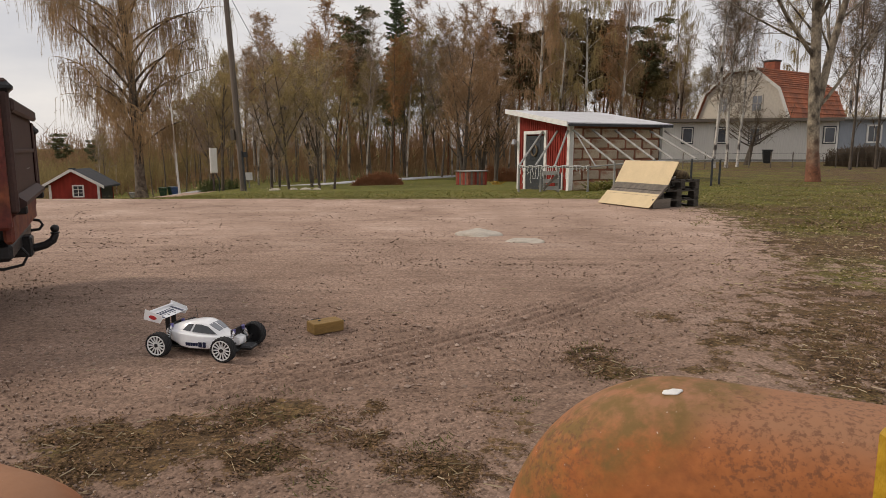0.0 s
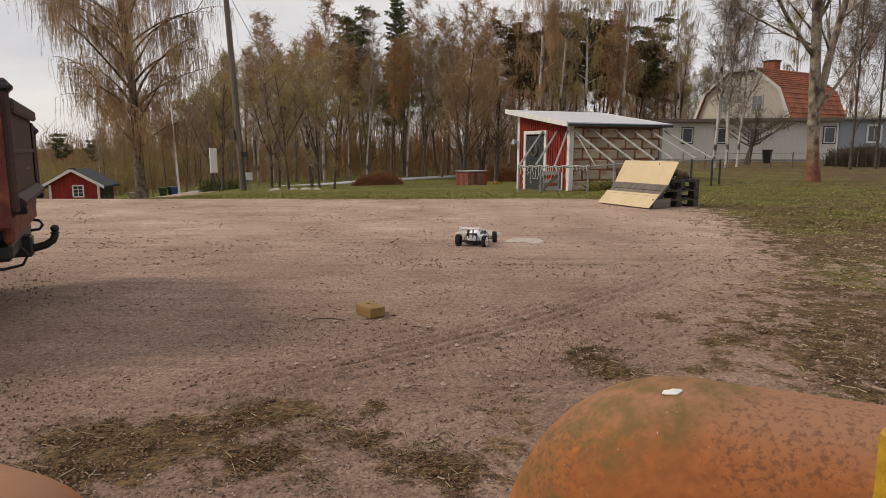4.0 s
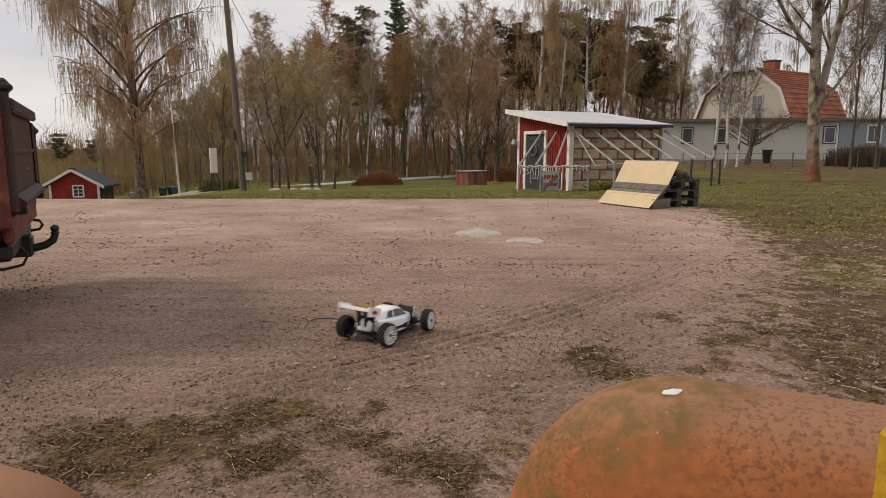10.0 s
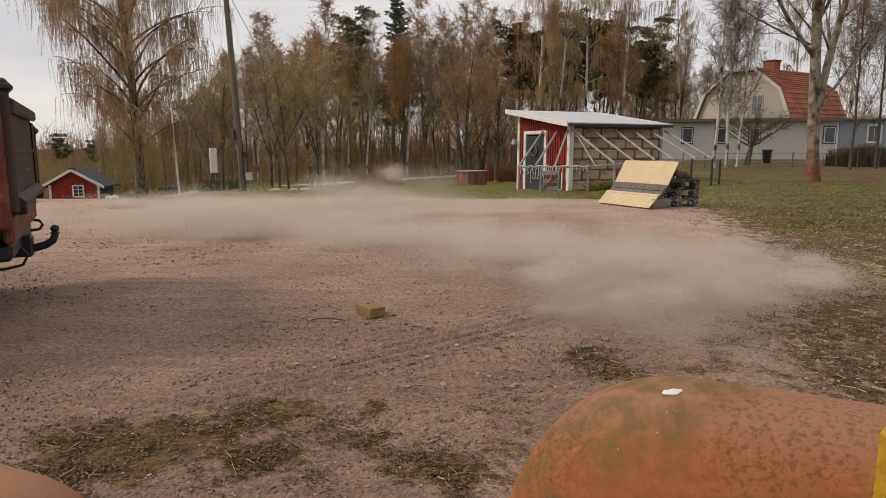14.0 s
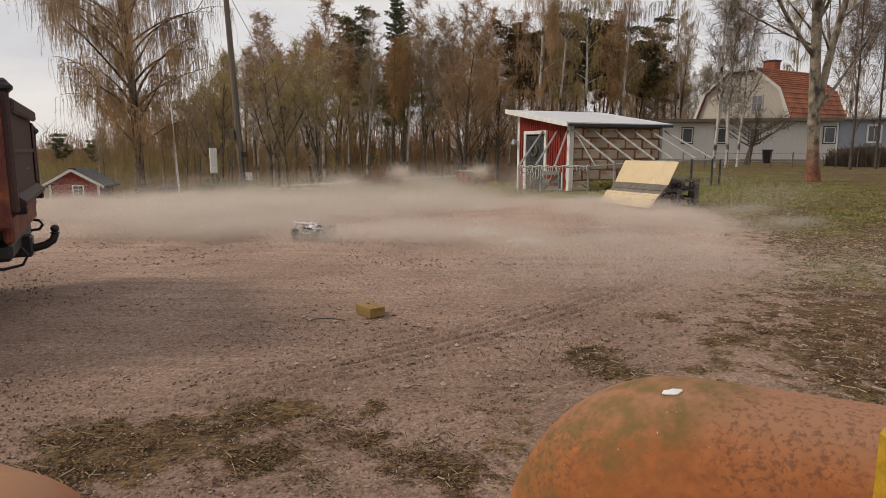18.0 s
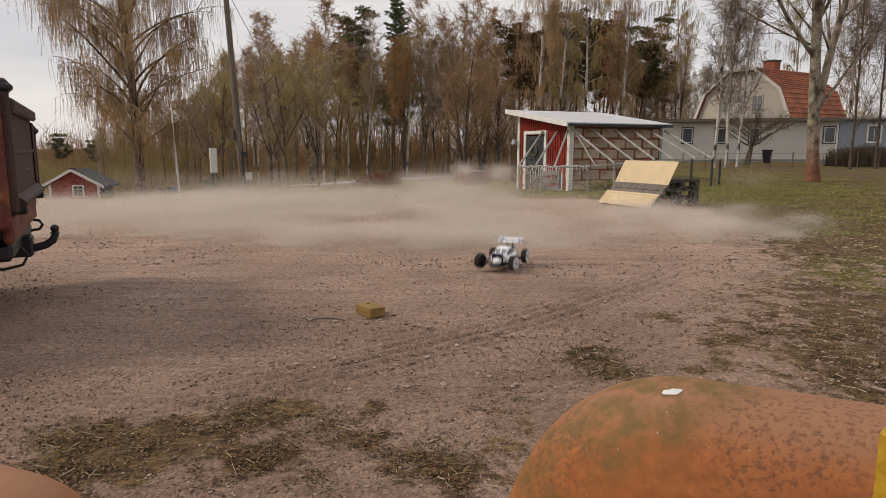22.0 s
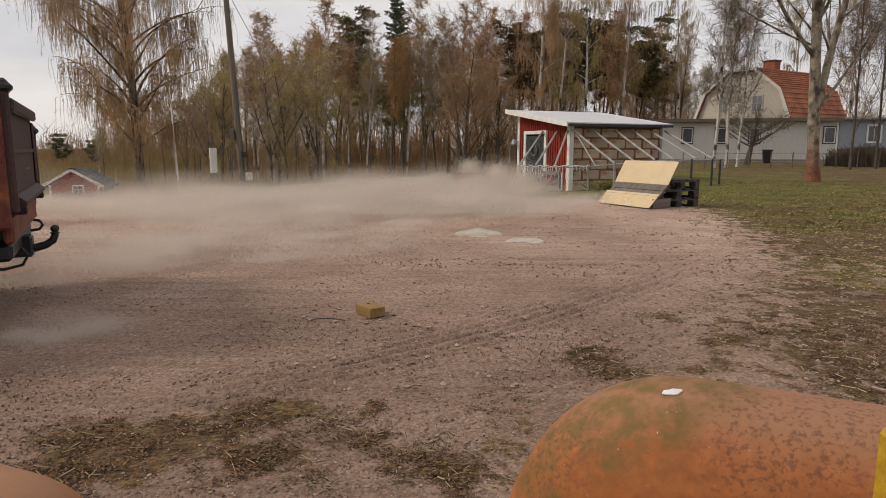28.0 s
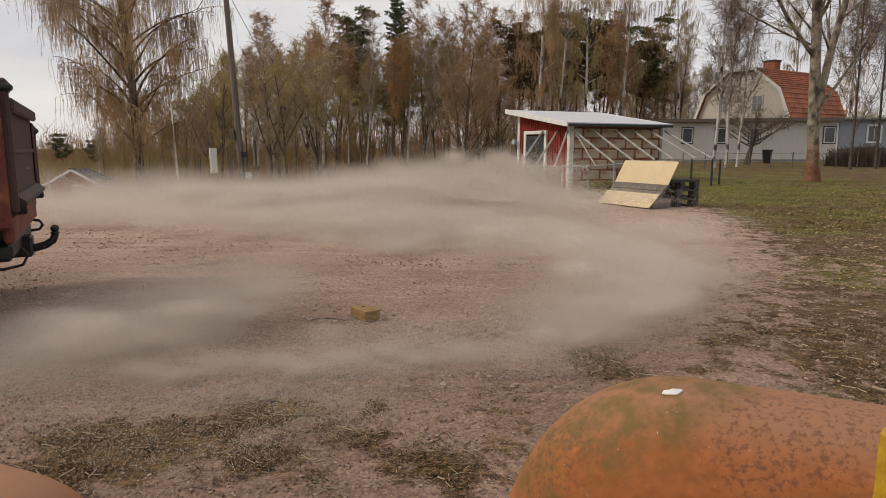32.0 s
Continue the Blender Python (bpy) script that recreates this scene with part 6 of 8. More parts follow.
# ---- run before the shed ----
RUN = ((1.96, 16.9), (2.52, 16.85), (2.95, 16.75), (3.72, 16.75), (4.35, 16.6), (5.2, 16.4), (6.15, 16.2), (6.70, 16.3), (7.15, 16.9))


def build_run():
    f = empty("fence", pose(0, 0, 0), "low grey wooden fence of the hen run", "fence")
    top = []
    for i, (x, y) in enumerate(RUN):
        z = float(land(x, y))
        dark = i in (6, 7, 8)
        part("post", rod(bmesh.new(), (x, y, z - 0.1), (x, y, z + 0.66), 0.030, 0.026, 8), DARK if dark else GREYWOOD, f)
        top.append(Vector((x, y, z + 0.64)))
    for a, b in zip(top, top[1:]):
        part("rail", rod(bmesh.new(), a, b, 0.020, 0.018, 6), GREYWOOD, f)
    # slanting poles that carry the net, from the eave down to the rail
    p = empty("net_frame", pose(0, 0, 0), "slanting grey poles carrying a bird net over the run", "net frame")
    eave = lambda u: SHED @ Vector((u, -0.10, 1.72))
    gable = lambda u: SHED @ Vector((-0.06, u, 1.70))

    def rail(u):
        i = min(int(u), len(top) - 2)
        return top[i].lerp(top[i + 1], u - i) + Vector((0, 0, 0.03))

    for a, b in ((gable(1.30), rail(0.0)), (gable(0.55), rail(0.75)), (gable(0.05), rail(1.8)), (eave(0.02), rail(4.0)), (eave(0.70), rail(4.55)), (eave(1.50), rail(5.1)), (eave(2.15), rail(5.55)), (eave(2.80), rail(6.2)), (eave(3.38), rail(7.0))):
        part("pole", rod(bmesh.new(), a, b, 0.032, 0.028, 8), GREYWOOD, p)
    part("pole", rod(bmesh.new(), eave(0.05), rail(3.3) - Vector((0, 0, 0.05)), 0.022, 0.02, 6), GREYWOOD, p)
    # icicle lights along the rail
    s = empty("string_lights", pose(0, 0, 0), "white icicle string lights hanging on the fence rail", "string lights")
    rng = random.Random(3)
    pts = [rail(3.05 * i / 24) + Vector((0, -0.03, 0.02 * math.sin(i * 1.9))) for i in range(25)]
    part("cable", pipe(bmesh.new(), pts, 0.010, 5), WHITE, s)
    for i in range(26):
        a = rail(3.0 * (i + 0.5) / 26) + Vector((0, -0.035, 0))
        L = rng.choice((0.12, 0.2, 0.32, 0.42, 0.25))
        bm = bmesh.new()
        pp = [a + Vector((rng.uniform(-0.02, 0.02), 0, -L * k / 5)) for k in range(6)]
        pipe(bm, pp, 0.006, 4)
        for k in pp[1:]:
            bmesh.ops.create_icosphere(bm, subdivisions=1, radius=0.014, matrix=Matrix.Translation(k))
        part("strand", bm, WHITE, s)
    # small gate leaning at the opening
    a, b = Vector((*RUN[1], 0)), Vector((*RUN[2], 0))
    m = pose(a.x + 0.06, a.y - 0.05, float(land(a.x, a.y)), 0, 0, slant(a.x, a.y, b.x, b.y))
    g = empty("gate", m, "small gate of bare boards with a diagonal brace", "gate")
    for x in (0.0, 0.30):
        part("stile", cube(x, x + 0.07, 0, 0.02, 0.03, 0.52, 0.003), OLDWOOD, g)
    for z in (0.06, 0.24, 0.44):
        part("board", cube(-0.01, 0.38, -0.02, -0.001, z, z + 0.10, 0.003), GREYWOOD, g)
    part("brace", cube(0, 0.50, -0.04, -0.021, -0.03, 0.03, 0.003, Matrix.Translation((0.02, 0, 0.08)) @ Matrix.Rotation(radians(-48), 4, "Y")), OLDWOOD, g)
    h = empty("pop_door", SHED @ pose(-0.03, 0.42, -0.02), "low dark hen door with white frame in the gable", "hen door")
    part("opening", cube(-0.012, 0.0, -0.12, 0.12, 0.02, 0.52), DARK, h)
    for y in (-0.14, 0.14):
        part("frame", cube(-0.03, 0.0, y - 0.02, y + 0.02, 0.0, 0.55), WHITE, h)
    part("sill", cube(-0.05, 0.0, -0.16, 0.16, 0.0, 0.06), WHITE, h)
    strew("weeds", "green nettles along the block wall", LAWN, 900, 31, lambda r: (r.uniform(4.0, 5.4), r.uniform(17.0, 18.0)), lambda x, y, r: 1.0, lambda v, ff, x, y, r: blade(v, ff, x, y, r, 0.08, 0.26, 0.014), "weeds")


build_run()


def at(x, y, turn=0):
    return pose(x, y, float(land(x, y)), 0, 0, turn)


def build_lawn_things():
    # red box with grey lid
    b = empty("well_box", at(1.28, 29.5, 38) @ Matrix.Scale(0.86, 4), "low weathered red wooden box with grey lid", "wooden box")
    for i in range(9):
        part("board", cube(-0.62 + i * 0.138, -0.49 + i * 0.138, -0.52, -0.495, 0.02, 0.70, 0.004), (BRICK, OLDWOOD, BRICK, RED, OLDWOOD)[i % 5], b)
    for i in range(7):
        part("board", cube(-0.64, -0.615, -0.50 + i * 0.145, -0.36 + i * 0.145, 0.02, 0.70, 0.004), (BRICK, OLDWOOD, RED)[i % 3], b)
    part("core", cube(-0.61, 0.62, -0.49, 0.50, 0.0, 0.69), DARK, b)
    part("lid", cube(-0.70, 0.70, -0.58, 0.58, 0.71, 0.75, 0.006), GREYWOOD, b)
    # cabinet sign
    s = empty("cabinet", at(-10.5, 30.0, 25) @ Matrix.Diagonal((0.72, 1, 1, 1)), "pale grey metal cabinet on a dark post", "cabinet")
    part("post", pipe(bmesh.new(), [(0.28, 0.05, -0.1), (0.28, 0.05, 0.55), (0.10, 0.05, 0.85), (0.10, 0.05, 1.0)], 0.035, 8), DARK, s)
    part("body", cube(-0.22, 0.22, -0.08, 0.10, 0.86, 2.00, 0.012), GREYWALL, s)
    part("cover", cube(-0.19, 0.19, -0.10, -0.081, 0.90, 1.96, 0.008), WHITE, s)
    # thin white pole
    p = empty("lamp_post", at(-16.6, 41.0) @ pose(0, 0, 0, 0, -2.2, 0), "thin leaning white lamp post", "lamp post")
    part("pole", rod(bmesh.new(), (0, 0, -0.2), (0, 0, 6.6), 0.065, 0.045, 10), WHITE, p)
    part("lamp_head", cube(-0.22, 0.06, -0.07, 0.07, 6.56, 6.68, 0.02), METAL, p)
    # bins beyond the crest
    for x, y, m, h, lb in ((-23.0, 53.5, GREENBIN, 1.1, "dark green wheeled bin with pale lid edge"), (-22.75, 54.6, GREENBIN, 1.1, "dark green wheeled bin beside another"), (-25.2, 53.0, GREYWOOD, 0.9, "grey plastic tub beside the bins"), (-22.2, 54.0, BLUETARP, 1.0, "blue plastic barrel by the bins")):
        e = empty("bin", at(x, y, 12) @ Matrix.Scale(0.62, 4), lb, "bin", "bins by the road")
        bm = bmesh.new()
        bmesh.ops.create_cone(bm, cap_ends=True, segments=4, radius1=0.50, radius2=0.66, depth=h - 0.08, matrix=Matrix.Translation((0, 0, (h - 0.08) / 2)) @ Matrix.Rotation(radians(45), 4, "Z"))
        part("body", bm, m, e)
        part("lid", cube(-0.50, 0.50, -0.50, 0.50, h - 0.078, h, 0.03), m, e)
    # black bin by the house
    e = empty("bin", at(19.4, 39.3, -20), "black wheeled bin in front of the house", "bin")
    bm = bmesh.new()
    bmesh.ops.create_cone(bm, cap_ends=True, segments=4, radius1=0.27, radius2=0.36, depth=0.72, matrix=Matrix.Translation((0, 0, 0.38)) @ Matrix.Rotation(radians(45), 4, "Z"))
    part("body", bm, BLACK, e)
    part("lid", cube(-0.29, 0.29, -0.30, 0.28, 0.745, 0.83, 0.02), BLACK, e)
    # white board by the pole
    e = empty("notice_board", at(-11.6, 39.0, 5), "small white square board on a post", "board")
    part("board", cube(-0.22, 0.22, -0.02, 0.02, 0.45, 0.90, 0.005), WHITE, e)
    part("post", rod(bmesh.new(), (0, 0.04, -0.1), (0, 0.04, 0.9), 0.03, n=6), GREYWOOD, e)
    for i, (x, y, sx) in enumerate(((-6.1, 23.6, 0.32), (-4.9, 23.2, 0.28), (-4.45, 23.0, 0.20), (-5.5, 24.0, 0.22))):
        o = stone("stone", x, y, sx * 0.7, sx * 0.5, 0.07, 3.0 + i, "pale grey stone on the lawn")
        o.location.z = float(land(x, y)) + 0.01
    # daffodils
    def flower(v, f, x, y, r):
        blade(v, f, x, y, r, 0.12, 0.22, 0.012)
    strew("daffodils", "clump of yellow daffodils on the lawn", YELLOW, 60, 33, lambda r: (r.uniform(2.3, 2.75), r.uniform(30.6, 31.0)), lambda x, y, r: 1.0, flower, "flowers")
    # fence by the house
    g = empty("fence", pose(0, 0, 0), "low thin wire fence before the house", "fence")
    prev = None
    for i in range(11):
        x, y = 11.2 + i * 1.05, 30.6 + i * 0.05
        z = float(land(x, y))
        part("post", rod(bmesh.new(), (x, y, z - 0.1), (x, y, z + 0.75), 0.025, n=6), POLEWOOD, g)
        if prev:
            for h in (0.35, 0.68):
                part("wire", rod(bmesh.new(), (prev[0], prev[1], prev[2] + h), (x, y, z + h), 0.007, n=4), DARKMETAL, g)
        prev = (x, y, z)
    # overhead wires
    w = empty("overhead_wire", pose(0, 0, 0), "thin overhead wires in the air", "wire")
    part("span", rod(bmesh.new(), (-7.7, 24.7, 6.3), (-9.2, 34.0, 5.6), 0.012, n=5), DARKMETAL, w)
    part("span", rod(bmesh.new(), (-8.1, 24.7, 10.2), (-16.9, 41.0, 3.4), 0.012, n=5), DARKMETAL, w)


build_lawn_things()


# ---- cat ----
def build_cat():
    """A cat about the middle of its trunk, facing along x."""
    fur = mat("tabby_fur", (0.150, 0.108, 0.062), 0.95, var=0.45, scale=9, grain=60, tint=(0.035, 0.026, 0.016), stretch=(3, 0.6, 0.6), bump=0.3, spec=0.2)
    c = empty("cat", pose(3.72, 10.42, 0.53), "dark brown tabby cat with white paws and chest", "cat")
    part("trunk", pipe(bmesh.new(), [(-0.215, 0, 0.0), (-0.20, 0, 0.0), (-0.165, 0, -0.002), (-0.10, 0, -0.004), (-0.02, 0, -0.006), (0.06, 0, -0.006), (0.12, 0, 0.0), (0.165, 0, 0.018), (0.20, 0, 0.038), (0.215, 0, 0.045)], [0.012, 0.045, 0.066, 0.073, 0.070, 0.072, 0.068, 0.055, 0.042, 0.02], 14), fur, c, "", True)
    bm = bmesh.new()
    bmesh.ops.create_uvsphere(bm, u_segments=14, v_segments=9, radius=1.0, matrix=Matrix.Translation((0.172, 0, -0.030)) @ Matrix.Diagonal((0.032, 0.032, 0.040, 1)))
    part("chest", bm, WHITE, c, "white chest fur", True)
    h = part("head", bmesh.new(), fur, c, "", True)
    bm = bmesh.new()
    bmesh.ops.create_uvsphere(bm, u_segments=16, v_segments=10, radius=1.0, matrix=Matrix.Translation((0.030, 0, 0.012)) @ Matrix.Diagonal((0.048, 0.047, 0.043, 1)))
    bm.to_mesh(h.data)
    bm.free()
    h.data.polygons.foreach_set("use_smooth", [True] * len(h.data.polygons))
    h.matrix_basis = pose(0.225, 0, 0.058)
    bm = bmesh.new()
    bmesh.ops.create_uvsphere(bm, u_segments=10, v_segments=7, radius=1.0, matrix=Matrix.Translation((0.070, 0, -0.004)) @ Matrix.Diagonal((0.018, 0.022, 0.017, 1)))
    part("muzzle", bm, WHITE, h, "white muzzle", True)
    for y in (-0.028, 0.028):
        bm = bmesh.new()
        bmesh.ops.create_cone(bm, cap_ends=True, segments=8, radius1=0.019, radius2=0.002, depth=0.042, matrix=Matrix.Translation((0.018, y, 0.058)) @ Matrix.Diagonal((0.55, 1, 1, 1)))
        part("ear", bm, fur, h)
    tail = part("tail", pipe(bmesh.new(), [(0, 0, 0), (-0.06, 0, 0.004), (-0.13, 0, -0.012), (-0.20, 0, -0.022), (-0.26, 0, -0.012), (-0.275, 0, -0.010)], [0.020, 0.019, 0.018, 0.017, 0.013, 0.004], 8), fur, c, "", True)
    tail.matrix_basis = pose(-0.205, 0, 0.015)
    legs = []
    for x, y in ((0.145, 0.038), (0.145, -0.038), (-0.150, 0.040), (-0.150, -0.040)):
        k = 1 if x > 0 else 1.35
        leg = part("leg", pipe(bmesh.new(), [(0, 0, 0.02), (0.004, 0, -0.03), (-0.006 * k, 0, -0.075), (-0.012 * k, 0, -0.105), (0, 0, -0.142)], [0.026 * k, 0.032 * k, 0.022 * k, 0.015, 0.013], 8), fur, c, "", True)
        leg.matrix_basis = pose(x, y, -0.028)
        bm = bmesh.new()
        bmesh.ops.create_uvsphere(bm, u_segments=10, v_segments=7, radius=1.0, matrix=Matrix.Translation((0.010, 0, -0.150)) @ Matrix.Diagonal((0.026, 0.017, 0.024, 1)))
        part("paw", bm, WHITE, leg, "white paw", True)
        legs.append((leg, x, y))
    return c, h, tail, legs


CAT, CAT_HEAD, CAT_TAIL, CAT_LEGS = build_cat()


# ---- dust ----
def dust_material():
    """Fine grit in the air: each fleck is half clear and lights up from either side."""
    m = bpy.data.materials.new("dust")
    m.use_nodes = True
    nt = m.node_tree
    nt.nodes.remove(nt.nodes["Principled BSDF"])
    N, L = nt.nodes.new, nt.links.new
    g, r = N("ShaderNodeNewGeometry"), N("ShaderNodeValToRGB")
    r.color_ramp.elements[0].color, r.color_ramp.elements[1].color = (0.71, 0.645, 0.57, 1), (0.80, 0.735, 0.66, 1)
    L(g.outputs["Random Per Island"], r.inputs[0])
    df, tl, tr, m1, m2 = N("ShaderNodeBsdfDiffuse"), N("ShaderNodeBsdfTranslucent"), N("ShaderNodeBsdfTransparent"), N("ShaderNodeMixShader"), N("ShaderNodeMixShader")
    L(r.outputs[0], df.inputs[0])
    L(r.outputs[0], tl.inputs[0])
    m1.inputs[0].default_value, m2.inputs[0].default_value = 0.48, 0.36
    L(df.outputs[0], m1.inputs[1])
    L(tl.outputs[0], m1.inputs[2])
    L(tr.outputs[0], m2.inputs[1])
    L(m1.outputs[0], m2.inputs[2])
    L(m2.outputs[0], nt.nodes["Material Output"].inputs[0])
    return m


DUSTMAT = dust_material()


def dust_mesh(seed, rx, ry, rz, grains, edge, lumps):
    """A billow of dust: a swarm of tiny flecks, thick in its lumps and thinning out to nothing."""
    g = np.random.default_rng(seed)
    c = g.normal(0, 0.42, (lumps, 3)) * (rx, ry, rz)
    c[:, 2] = np.abs(c[:, 2]) * 0.9
    s = g.uniform(0.10, 0.42, lumps)
    k = g.integers(0, lumps, grains)
    p = c[k] + g.normal(0, 1, (grains, 3)) * s[k][:, None] * (rx * 0.75, ry * 0.75, rz * 0.62)
    p[:, 2] = np.abs(p[:, 2])
    t = g.normal(0, 1, (grains, 3, 3))
    t = t / np.linalg.norm(t, axis=2, keepdims=True) * edge * g.uniform(0.80, 1.28, (grains, 1, 1))
    v = (p[:, None, :] + t).reshape(-1, 3)
    me = bpy.data.meshes.new("dust")
    me.vertices.add(len(v))
    me.vertices.foreach_set("co", v.ravel())
    me.loops.add(len(v))
    me.loops.foreach_set("vertex_index", np.arange(len(v)))
    me.polygons.add(grains)
    me.polygons.foreach_set("loop_start", np.arange(0, len(v), 3))
    me.update(calc_edges=True)
    me.materials.append(DUSTMAT)
    return me


DUST = {"small": (dust_mesh(1, 0.45, 0.32, 0.20, 43000, 0.0029, 9), 0.8), "middle": (dust_mesh(2, 0.85, 0.60, 0.34, 47000, 0.0060, 13), 1.3), "large": (dust_mesh(3, 1.9, 0.9, 0.50, 88000, 0.0087, 18), 1.9),
        "low": (dust_mesh(4, 1.5, 0.8, 0.24, 50000, 0.0076, 14), 1.0), "tall": (dust_mesh(5, 1.3, 0.8, 0.85, 94000, 0.0090, 14), 3.0),
        "near": (dust_mesh(6, 0.85, 0.55, 0.27, 101000, 0.0032, 14), 1.1), "veil": (dust_mesh(8, 0.80, 0.55, 0.27, 36000, 0.0033, 16), 1.1), "wisp": (dust_mesh(9, 0.45, 0.32, 0.18, 16000, 0.0031, 9), 0.8), "bank": (dust_mesh(10, 2.9, 0.8, 0.62, 125000, 0.0084, 30), 2.4),
        "thin": (dust_mesh(7, 2.4, 1.0, 0.55, 34000, 0.0057, 18), 2.0)}


def puff(t, x, y, size, vx=0.0, vy=0.0, rise=0.0, fade=99.0):
    """A billow that the wheels throw up at t: it swells out of the ground, slides off and slows down, and sinks back after a while."""
    me, deep = DUST[size]
    ob = tagged(new("dust_cloud", me), "pale brown dust thrown up from the gravel", "dust", "dust clouds", "stuff")
    turn = (x * 57 + y * 91) % 40 - 20
    rows = [(0.0, pose(x, y, -deep, 0, 0, turn)), (t - 0.25, pose(x, y, -deep, 0, 0, turn)), (t + 0.10, pose(x, y, -0.10, 0, 0, turn)), (t + 0.45, pose(x + vx * 0.45, y + vy * 0.45, -0.03 + rise * 0.2, 0, 0, turn + 6))]
    for dt in (1.2, 2.5, 4.5, 8.0, 14.0):
        if t + dt < min(32.0, t + fade):
            k = 1.6 * (1 - math.exp(-dt / 1.6)) + 0.09 * dt
            rows.append((t + dt, pose(x + vx * k, y + vy * k, rise * (1 - math.exp(-dt / 2)), 0, 0, turn + 10 * dt ** 0.7)))
    if t + fade < 32.0:
        k = 1.6 + 0.09 * fade
        rows.append((t + fade, pose(x + vx * k, y + vy * k, 0, 0, 0, turn + 60)))
        rows.append((min(t + fade + 1.5, 32.1), pose(x + vx * k, y + vy * k, -deep, 0, 0, turn + 65)))
    if rows[-1][0] < 32.0:
        rows.append((32.0, rows[-1][1]))
    walk(ob, rows)


def clod_mesh(seed, count):
    """A handful of earth clods and grit, spread as a wheel throws them."""
    rng = random.Random(seed)
    v, f = [], []
    for _ in range(count):
        q = rng.random()
        b = len(v)
        pebble(v, f, -0.05 - 0.30 * q + rng.gauss(0, 0.02), rng.gauss(0, 0.03 + 0.07 * q), rng, 0.0015, 0.0060)
        up = abs(rng.gauss(0, 0.02 + 0.05 * q))
        for k in range(b, len(v)):
            x, y, z = v[k]
            v[k] = (x, y, max(z, -0.001) + up)
    me = bpy.data.meshes.new("clods")
    me.from_pydata(v, [], f)
    me.materials.append(DARKSTONE)
    return me


CLODS = [clod_mesh(s, 150) for s in (1, 2, 3)]


def throw(path, t, i):
    """Earth flung back by the rear wheels at t: it leaves the ground, flies a short arc and drops."""
    ts = [p[0] for p in path]
    x, y, h = (float(np.interp(t, ts, [p[k] for p in path])) for k in (1, 2, 6))
    c, d = math.cos(radians(h)), math.sin(radians(h))
    ob = tagged(new("thrown_grit", CLODS[i % 3]), "red-brown grit flung up by the wheels", "grit", "flung grit", "stuff")
    rows = [(0.0, pose(x, y, -0.5, 0, 0, h))] if t > 0.3 else []
    for dt, back, z in ((-0.12, 0.12, -0.5), (-0.04, 0.13, -0.08), (0.04, 0.18, 0.005), (0.14, 0.26, 0.025), (0.26, 0.34, 0.0), (0.40, 0.40, -0.12), (0.48, 0.42, -0.5)):
        if t + dt < 32.0:
            rows.append((t + dt, pose(x - c * back, y - d * back, z, 0, 0, h)))
    rows.append((32.0, rows[-1][1]))
    walk(ob, rows)


